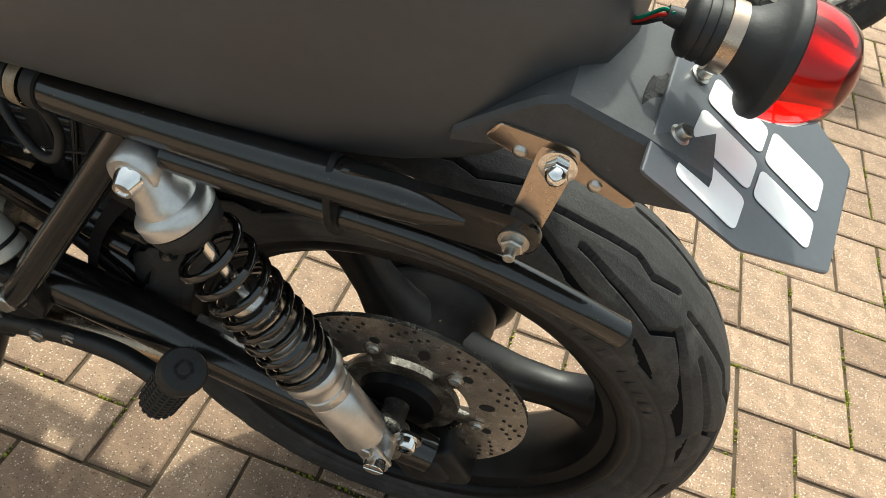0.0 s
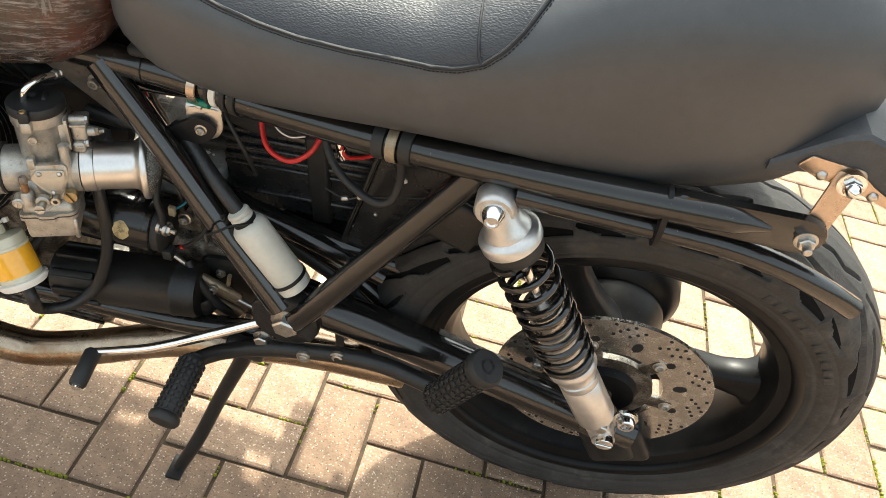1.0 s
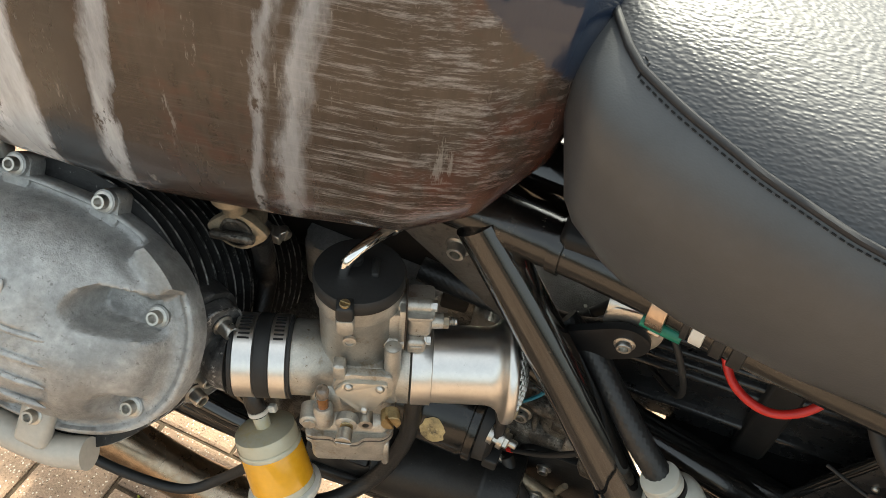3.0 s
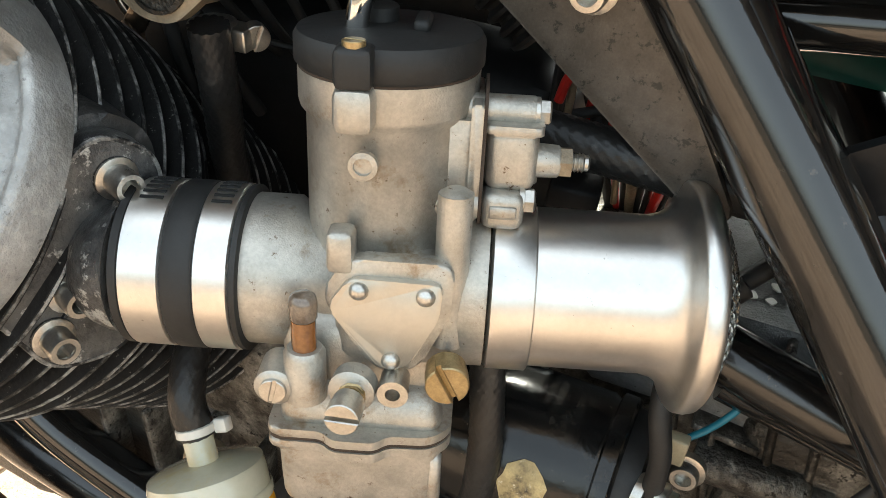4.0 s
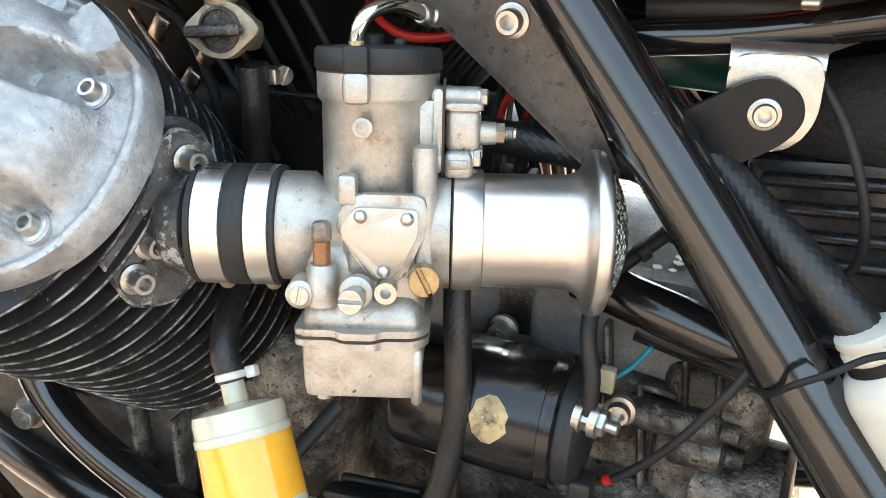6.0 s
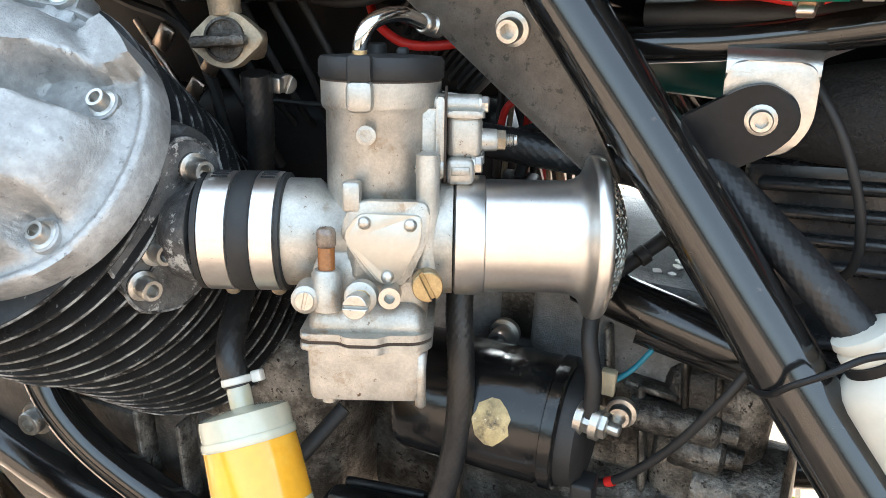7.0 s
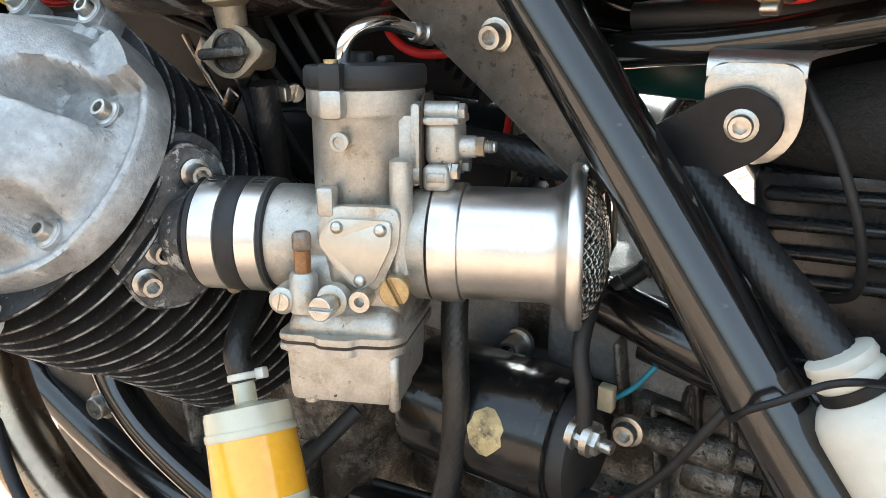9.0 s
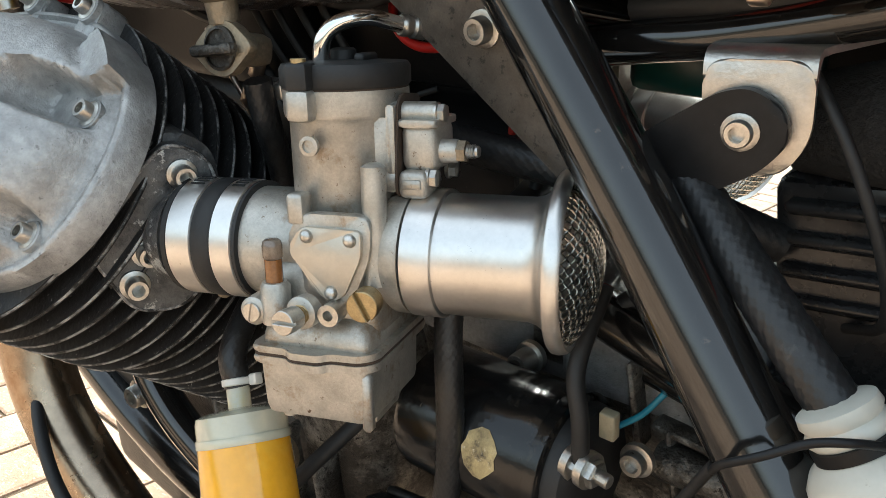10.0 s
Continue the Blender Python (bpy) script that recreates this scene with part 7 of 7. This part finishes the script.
# loose wires
hose("thin_wire", [(-0.600, -0.045, 0.552), (-0.588, -0.060, 0.536), (-0.572, -0.064, 0.530), (-0.556, -0.060, 0.532)], 0.0016, STEEL)
hose("wire", [(-0.613, -0.030, 0.548), (-0.606, -0.052, 0.522), (-0.592, -0.070, 0.510), (-0.567, -0.076, 0.507), (-0.546, -0.068, 0.522), (-0.537, -0.045, 0.545)], 0.0028, RED, "red battery wire")
hose("wire", [(-0.520, -0.05, 0.560), (-0.505, -0.06, 0.545), (-0.488, -0.058, 0.547), (-0.47, -0.04, 0.565)], 0.0025, RED)
hose("wire", [(-0.536, -0.06, 0.575), (-0.527, -0.082, 0.548), (-0.505, -0.100, 0.530), (-0.470, -0.118, 0.525), (-0.450, -0.122, 0.535), (-0.444, -0.118, 0.562), (-0.446, -0.125, 0.600)], 0.0042, RUBBER_DARK, "black cable looping down from the rail")
hose("wire", [(-0.650, -0.055, 0.540), (-0.630, -0.066, 0.515), (-0.615, -0.066, 0.48), (-0.613, -0.055, 0.450), (-0.63, -0.03, 0.43)], 0.0022, RUBBER_DARK)
hose("wire", [(-0.875, -0.02, 0.545), (-0.860, -0.035, 0.532), (-0.838, -0.04, 0.525), (-0.805, -0.04, 0.532), (-0.78, -0.02, 0.55)], 0.0026, RED)
hose("wire", [(-0.72, -0.035, 0.555), (-0.68, -0.05, 0.566), (-0.65, -0.05, 0.566), (-0.6, -0.03, 0.575)], 0.0028, RED)
for k in range(9):
    o = 0.006 * k
    hose("loom_wire", [(-0.80 + o, 0.0, 0.54), (-0.79 + o, -0.01 - o * 0.2, 0.50), (-0.775 + o * 0.8, -0.012, 0.46 + 0.003 * (k % 3)), (-0.77 + o * 0.5, 0.02, 0.41)], 0.0016 if k % 3 else 0.0024, (RUBBER_DARK, RED, RUBBER_DARK, BRASS_DIRTY, RUBBER_DARK)[k % 5], "", 8)
bm = bmesh.new()
lathe(bm, [(0.016 + 0.003 * (q in (1, 2)), 0.007 * k + 0.0018 * q) for k in range(9) for q in range(4)], axes((-0.850, -0.012, 0.545), (0.75, 0.05, -0.62)), 24)
part("ribbed_hose", bm, RUBBER_DARK, bike, "ribbed black intake hose")
hose("brake_pipe", [(-0.60, -0.08, 0.34), (-0.55, -0.085, 0.28), (-0.50, -0.10, 0.262), (-0.46, -0.112, 0.28), (-0.455, -0.10, 0.30)], 0.004, RUBBER_DARK)
hose("clutch_cable", [(-0.99, -0.02, 0.60), (-0.93, -0.04, 0.555), (-0.87, -0.05, 0.545), (-0.82, -0.03, 0.565)], 0.0028, RUBBER_DARK)
for k in range(4):
    hose("loom_wire", [(-1.0 + 0.02 * k, -0.03, 0.60), (-0.965 + 0.02 * k, -0.05, 0.555), (-0.94 + 0.02 * k, -0.04, 0.50), (-0.93 + 0.01 * k, 0.0, 0.45)], 0.0022, RUBBER_DARK, "", 8)

# rocker cover guard bar
guard = new("cover_guard")
guard.parent = bike
guard["label"] = "pale grey painted bar guarding the rocker cover"
bm = bmesh.new()
tube(bm, [HEAD @ vec(*p) for p in ((0.053, -0.138, 0.483), (0.025, -0.130, 0.483), (-0.025, -0.130, 0.483), (-0.079, -0.137, 0.483), (-0.117, -0.165, 0.483), (-0.126, -0.21, 0.483), (-0.119, -0.25, 0.483), (-0.106, -0.285, 0.485))], 0.0105, 20)
part("bar", bm, GUARD, guard)
for x in (-0.0425, 0.0185):
    bm = bmesh.new()
    box(bm, (0.022, 0.030, 0.012), HEAD @ Matrix.Translation((x, -0.148, 0.491)), 0.004, 2)
    part("tab", bm, GUARD, guard)
    socket_bolt("guard_bolt", HEAD @ vec(x, -0.155, 0.497), HEAD.to_3x3() @ vec(0, 0, 1), 0.0045, 0.006, guard)
bm = bmesh.new()
box(bm, (0.026, 0.030, 0.012), HEAD @ Matrix.Translation((-0.112, -0.282, 0.496)), 0.004, 2)
part("tab", bm, GUARD, guard)
for k in range(9):
    bm = bmesh.new()
    if k == 4:
        continue
    box(bm, (0.0048, 0.009, 0.0014), HEAD @ Matrix.Translation((-0.060 + 0.0082 * k, -0.243, cover_height(-0.060 + 0.0082 * k, -0.243, (abs((-0.052 + 0.0082 * k) / 0.1) ** 3 + 0.031) ** (1 / 3)) + 0.0002)) @ pose(0, 0, 0, -8, 0, 0), 0.0004, 1)
    part("raised_mark", bm, ROCKER, rocker)
for k, p in enumerate(((-0.055, -0.305, 0.49), (-0.085, -0.300, 0.49))):
    bm = bmesh.new()
    lathe(bm, [(0.006, -0.01), (0.0062, 0.012), (0.005, 0.014)], HEAD @ axes(p, (-0.2, -0.6, 0.6)), 14)
    part("head_stud", bm, STEEL, bike)
hose("wire", [(-1.08, -0.05, 0.60), (-1.06, -0.08, 0.612), (-1.03, -0.085, 0.61), (-1.0, -0.05, 0.60)], 0.004, YELLOW)

# black panels added on the far side to block the bright ground behind
bm = bmesh.new()
prism(bm, rounded([(-0.655, 0.33), (-0.655, 0.465), (-0.60, 0.480), (-0.57, 0.60), (-0.40, 0.63), (-0.38, 0.50), (-0.44, 0.30)], 0.02), 0.006, axes((0, 0.098, 0), (0, -1, 0), (1, 0, 0)), 0.001)
part("far_side_panel", bm, SATIN, bike, "black filler panel added on the far side")
bm = bmesh.new()
prism(bm, rounded([(-0.74, 0.485), (-0.74, 0.60), (-0.565, 0.60), (-0.595, 0.487), (-0.655, 0.472)], 0.012), 0.006, axes((0, 0.098, 0), (0, -1, 0), (1, 0, 0)), 0.001)
part("far_upper_panel", bm, SATIN, bike)
bm = bmesh.new()
box(bm, (0.16, 0.15, 0.010), pose(-0.515, 0.022, 0.357, 0, -8, 0), 0.002, 1)
part("battery_tray", bm, SATIN, bike)
# dark panel and boxes added under the tank to darken the gaps there
bm = bmesh.new()
prism(bm, rounded([(-0.95, 0.525), (-0.95, 0.60), (-0.72, 0.59), (-0.72, 0.53), (-0.80, 0.52)], 0.02), 0.005, axes((0, 0.055, 0), (0, -1, 0), (1, 0, 0)), 0.001)
part("coil_panel", bm, SATIN, bike)

bm = bmesh.new()
box(bm, (0.30, 0.10, 0.12), pose(-1.12, 0.03, 0.535), 0.015, 2)
part("coil_box", bm, SATIN, bike, "black filler box added under the tank")
bm = bmesh.new()
box(bm, (0.20, 0.05, 0.10), pose(-0.90, 0.035, 0.535), 0.012, 2)
part("coil_box", bm, SATIN, bike)
hose("front_downtube", [(-1.20, -0.06, 0.62), (-1.22, -0.075, 0.45), (-1.20, -0.09, 0.30)], 0.015, BLACK_WORN, "black front frame downtube")

# fork legs, and an added dark filler box, ahead of the engine
for s in (-1, 1):
    bm = bmesh.new()
    lathe(bm, [(0.022, 0.0), (0.022, 0.32), (0.029, 0.325), (0.029, 0.70)], axes((-1.30, s * 0.10, 0.86), (-0.47, 0, -0.88)), 24)
    part("fork_leg", bm, BLACK_WORN, bike, "black front fork leg")
bm = bmesh.new()
box(bm, (0.10, 0.15, 0.17), pose(-1.30, 0.0, 0.53), 0.02, 2)
part("front_electrics_box", bm, SATIN, bike)
for y, z in ((-0.072, 0.205), (-0.075, 0.245)):
    bm = bmesh.new()
    box(bm, (0.075, 0.010, 0.018), pose(-0.665, y, z, 0, 25, 0), 0.003, 1)
    part("linkage_plate", bm, BRASS_DIRTY, bike)
    socket_bolt("linkage_bolt", (-0.665, y - 0.006, z), (0, -1, 0), 0.0055, 0.006, bike)
hose("breather_pipe", [(-0.70, -0.07, 0.275), (-0.68, -0.085, 0.255), (-0.655, -0.085, 0.215), (-0.64, -0.07, 0.18)], 0.006, RUBBER_DARK)

# dark box and sheet added to fill the gaps round the engine's front
bm = bmesh.new()
box(bm, (0.46, 0.11, 0.12), pose(-1.02, 0.045, 0.42), 0.02, 2)
part("valley_cover", bm, SATIN, bike, "black filler box added in the engine's valley")
bm = bmesh.new()
prism(bm, rounded([(-1.36, 0.30), (-1.36, 0.62), (-1.14, 0.60), (-1.14, 0.36)], 0.03), 0.006, axes((0, 0.02, 0), (0, -1, 0), (1, 0, 0)), 0.001)
part("front_panel", bm, SATIN, bike)

# loom and loose leads behind the carburettor
for pts, r, mat in (([(-0.789, -0.035, 0.487), (-0.786, -0.035, 0.498), (-0.778, -0.035, 0.504), (-0.763, -0.035, 0.508)], 0.0020, RED),
                    ([(-0.781, -0.040, 0.486), (-0.763, -0.040, 0.494), (-0.746, -0.040, 0.503), (-0.733, -0.040, 0.511)], 0.0022, RUBBER_DARK),
                    ([(-0.782, -0.030, 0.530), (-0.785, -0.030, 0.499), (-0.786, -0.030, 0.480), (-0.787, -0.030, 0.457)], 0.0016, BRASS_DIRTY),
                    ([(-0.791, -0.025, 0.530), (-0.793, -0.025, 0.490), (-0.793, -0.025, 0.455)], 0.0022, RUBBER_DARK),
                    ([(-0.775, -0.022, 0.520), (-0.779, -0.022, 0.485), (-0.782, -0.022, 0.450)], 0.0018, RED),
                    ([(-0.770, -0.024, 0.530), (-0.773, -0.024, 0.490), (-0.772, -0.024, 0.450)], 0.0020, RUBBER_DARK),
                    ([(-0.764, -0.020, 0.520), (-0.766, -0.020, 0.480), (-0.763, -0.020, 0.440)], 0.0014, BRASS_DIRTY),
                    ([(-1.040, -0.050, 0.540), (-1.014, -0.050, 0.532), (-0.978, -0.050, 0.522), (-0.961, -0.050, 0.494), (-0.955, -0.050, 0.468), (-0.949, -0.045, 0.436)], 0.0034, RUBBER_DARK),
                    ([(-1.000, -0.045, 0.545), (-0.975, -0.050, 0.520), (-0.950, -0.050, 0.500), (-0.935, -0.045, 0.470), (-0.930, -0.03, 0.440)], 0.0030, RUBBER_DARK),
                    ([(-1.020, -0.040, 0.520), (-1.000, -0.045, 0.500), (-0.982, -0.045, 0.474), (-0.990, -0.040, 0.462), (-1.005, -0.030, 0.466)], 0.0022, STAINLESS),
                    ([(-0.940, -0.050, 0.483), (-0.919, -0.050, 0.487), (-0.886, -0.050, 0.489), (-0.858, -0.050, 0.496), (-0.83, -0.04, 0.505)], 0.0016, RUBBER_DARK)):
    hose("lead", pts, r, mat, "", 8)
# small clips catching the light between the leads
for x, y, z in ((-0.990, -0.052, 0.515), (-0.972, -0.052, 0.486), (-0.955, -0.055, 0.505)):
    bm = bmesh.new()
    box(bm, (0.010, 0.004, 0.016), pose(x, y, z, 0, 35, 0), 0.001, 1)
    part("cable_clip", bm, STAINLESS, bike)
# cast step and raised figures on the gearbox
bm = bmesh.new()
box(bm, (0.010, 0.004, 0.0014), axes((-0.745, -0.0275, 0.378), (0, -1, 0), (1, 0, 0)), 0.0004, 1)
part("raised_mark", bm, DIRTY_ALLOY, gear)
bm = bmesh.new()
box(bm, (0.004, 0.010, 0.0014), axes((-0.726, -0.0275, 0.376), (0, -1, 0), (1, 0, 0)), 0.0004, 1)
part("raised_mark", bm, DIRTY_ALLOY, gear)
for x, z, w in ((-0.69, 0.352, 0.03), (-0.662, 0.388, 0.03)):
    bm = bmesh.new()
    box(bm, (w, 0.012, 0.004), pose(x, -0.036, z, 0, 6, 0), 0.0012, 1)
    part("case_rib", bm, DIRTY_ALLOY, gear)

# sleeve, lead and studs above the front of the cover
hose("yellow_lead", [(-1.105, -0.115, 0.560), (-1.092, -0.120, 0.558), (-1.075, -0.125, 0.559), (-1.061, -0.125, 0.552), (-1.054, -0.115, 0.556)], 0.0050, YELLOW, "yellow plug sleeve")
hose("red_lead", [(-1.065, -0.118, 0.548), (-1.047, -0.120, 0.551), (-1.040, -0.110, 0.548), (-1.03, -0.09, 0.55)], 0.0022, RED)
for a, b in (((-1.078, -0.150, 0.563), (-1.050, -0.150, 0.569)), ((-1.112, -0.160, 0.538), (-1.080, -0.160, 0.555))):
    bm = bmesh.new()
    d0 = Vector(b) - Vector(a)
    lathe(bm, [(0.0050, 0.0), (0.0068, 0.001), (0.0068, d0.length * 0.3), (0.0052, d0.length * 0.34), (0.0052, d0.length)], axes(a, d0), 16)
    part("cover_stud", bm, STEEL, bike)
# stand bracket and linkage low behind the gearbox
bm = bmesh.new()
prism(bm, rounded([(-0.70, 0.16), (-0.69, 0.27), (-0.60, 0.285), (-0.555, 0.235), (-0.57, 0.13), (-0.63, 0.115)], 0.015), 0.008, axes((0, -0.046, 0), (0, -1, 0), (1, 0, 0)), 0.002)
part("stand_bracket", bm, BLACK_WORN, bike, "worn black side stand bracket")
for x, z in ((-0.665, 0.245), (-0.60, 0.215), (-0.63, 0.160)):
    socket_bolt("bracket_bolt", (x, -0.0545, z), (0, -1, 0), 0.005, 0.005, bike)
hose("linkage_rod", [(-0.72, -0.072, 0.285), (-0.67, -0.075, 0.250), (-0.62, -0.078, 0.225), (-0.57, -0.085, 0.222)], 0.0032, STEEL)
hose("linkage_rod", [(-0.70, -0.068, 0.215), (-0.655, -0.070, 0.235), (-0.645, -0.072, 0.27)], 0.0028, BRASS_DIRTY)
bm = bmesh.new()
tube(bm, [(-0.56, -0.03, 0.10), (-0.56, 0.10, 0.09)], 0.020, 16)
part("crossover_pipe", bm, HEADER, bike)

# ---- pavement: blocks laid in herringbone ----
pavement = tagged(new("pavement"), "herringbone pavement of tan concrete blocks with mossy joints", "pavement", kind="structure")
CELL, TURN, CORNER = 0.0971, radians(-19.33), Vector((-0.350, 0.6655))
U, V = Vector((math.cos(TURN), math.sin(TURN))), Vector((-math.sin(TURN), math.cos(TURN)))
bm = bmesh.new()
for c in ((-40, -40), (40, -40), (40, 60), (-40, 60)):
    bm.verts.new((c[0] * 20, c[1] * 20, GROUND - 0.005))
bm.faces.new(bm.verts)
joint = tagged(part("ground", bm, JOINT), "sandy joint bed below the paving blocks", "ground", kind="structure")


def block_mesh(w, h, name, jit):
    bm = bmesh.new()
    rnd = random.Random(jit)
    g, b, t = 0.0031, 0.0035, 0.0
    out = [(g, g), (w - g, g), (w - g, h - g), (g, h - g)]
    out = [(x + rnd.uniform(-0.0014, 0.0012), y + rnd.uniform(-0.0012, 0.0014)) for x, y in out]
    cx, cy = w / 2, h / 2
    low = [bm.verts.new((x, y, -0.03)) for x, y in out]
    mid = [bm.verts.new((x, y, -0.0025)) for x, y in out]
    top = [bm.verts.new((x + math.copysign(b, cx - x), y + math.copysign(b, cy - y), t + rnd.uniform(-0.0006, 0.0006))) for x, y in out]
    skin(bm, [low, mid, top])
    me = bpy.data.meshes.new(name)
    bmesh.ops.recalc_face_normals(bm, faces=bm.faces)
    bm.to_mesh(me)
    bm.free()
    me.materials.append(PAVER)
    return me


FLAT = [block_mesh(2 * CELL, CELL, "block", k) for k in range(5)]
UPRIGHT = [block_mesh(CELL, 2 * CELL, "block", 10 + k) for k in range(5)]
near, far = [], []
rnd = random.Random(4)
for i in range(-60, 75):
    for j in range(-45, 90):
        m = (i + j + 2) % 4
        if m not in (0, 2):
            continue
        p = CORNER + U * (i * CELL) + V * (j * CELL)
        d = max(abs(p.x - 0.05) / 1.35, abs(p.y - 1.15) / 1.05)
        (near if d < 1 else far).append((i, j, m, p))
near.sort(key=lambda q: (q[3] - Vector((0.0, 1.0))).length)
far += near[300:]
for i, j, m, p in near[:300]:
    ob = new("block", (FLAT if m == 0 else UPRIGHT)[rnd.randrange(5)])
    ob.parent = pavement
    ob.matrix_world = pose(p.x, p.y, GROUND + rnd.uniform(-0.0012, 0.0012), rnd.uniform(-0.3, 0.3), rnd.uniform(-0.3, 0.3), math.degrees(TURN))
verts, faces = [], []
for i, j, m, p in far:
    w, h = (2 * CELL, CELL) if m == 0 else (CELL, 2 * CELL)
    z = GROUND + rnd.uniform(-0.0012, 0.0012)
    g = 0.0031
    base = len(verts)
    for zz, q in ((-0.02, g), (-0.0025, g), (0, g + 0.0035)):
        for x, y in ((q, q), (w - q, q), (w - q, h - q), (q, h - q)):
            c = p + U * x + V * y
            verts.append((c.x, c.y, z + zz))
    faces.append(tuple(base + 8 + k for k in range(4)))
    for a in (0, 4):
        for k in range(4):
            faces.append((base + a + k, base + a + (k + 1) % 4, base + a + 4 + (k + 1) % 4, base + a + 4 + k))
me = bpy.data.meshes.new("far_blocks")
me.from_pydata(verts, [], faces)
me.materials.append(PAVER_FAR)
ob = new("far_blocks", me)
ob.parent = pavement
tagged(ob, kind="stuff")

# moss cushions along the joints
bm = bmesh.new()
rnd = random.Random(9)
for i, j, m, p in near:
    for _ in range(2):
        if rnd.random() > 0.80:
            continue
        w, h = (2, 1) if m == 0 else (1, 2)
        if rnd.random() < 0.5:
            q = p + U * (rnd.random() * w * CELL) + V * (rnd.choice((0, h)) * CELL)
            d = U
        else:
            q = p + V * (rnd.random() * h * CELL) + U * (rnd.choice((0, w)) * CELL)
            d = V
        for k in range(rnd.randrange(3, 13)):
            c = q + d * rnd.uniform(-0.026, 0.026) + (V if d == U else U) * rnd.uniform(-0.0022, 0.0022)
            r = rnd.uniform(0.0010, 0.0031)
            lathe(bm, [(r, -0.004), (r * 0.95, 0.0), (r * 0.5, r * 0.6)], Matrix.Translation((c.x, c.y, GROUND - 0.0015)), 6)
tagged(part("moss", bm, MOSS, pavement), kind="stuff")

# wheel of another motorcycle standing behind
other = new("parked_motorcycle_wheel")
other.matrix_world = axes((1.17, 2.20, GROUND + 0.297), (-0.35, -0.93, 0.05), (1, -0.3, 0))
tagged(other, "black tyre and wheel of another parked motorcycle", "wheel")
bm = bmesh.new()
op = [(0.225, -0.045), (0.245, -0.056), (0.265, -0.057), (0.282, -0.045), (0.293, -0.025), (0.298, 0.0)]
lathe(bm, op + [(r, -h) for r, h in op[-2::-1]] + [(0.215, 0.04), (0.215, -0.04)], Matrix.Identity(4), 72, True)
part("tyre", bm, RUBBER, other)
bm = bmesh.new()
lathe(bm, [(0.230, -0.046), (0.205, -0.03), (0.2, 0.0), (0.205, 0.03), (0.230, 0.046), (0.19, 0.03), (0.185, 0), (0.19, -0.03)], Matrix.Identity(4), 64, True)
part("rim", bm, DIRTY_ALLOY, other)
bm = bmesh.new()
lathe(bm, [(0.03, -0.06), (0.04, -0.03), (0.04, 0.03), (0.03, 0.06)], Matrix.Identity(4), 24)
part("hub", bm, DIRTY_ALLOY, other)
for k in range(6):
    a = math.pi / 3 * k
    bm = bmesh.new()
    tube(bm, [(0.03 * math.cos(a), 0.03 * math.sin(a), 0), (0.2 * math.cos(a), 0.2 * math.sin(a), 0)], 0.014, 10)
    part("spoke", bm, SATIN, other)
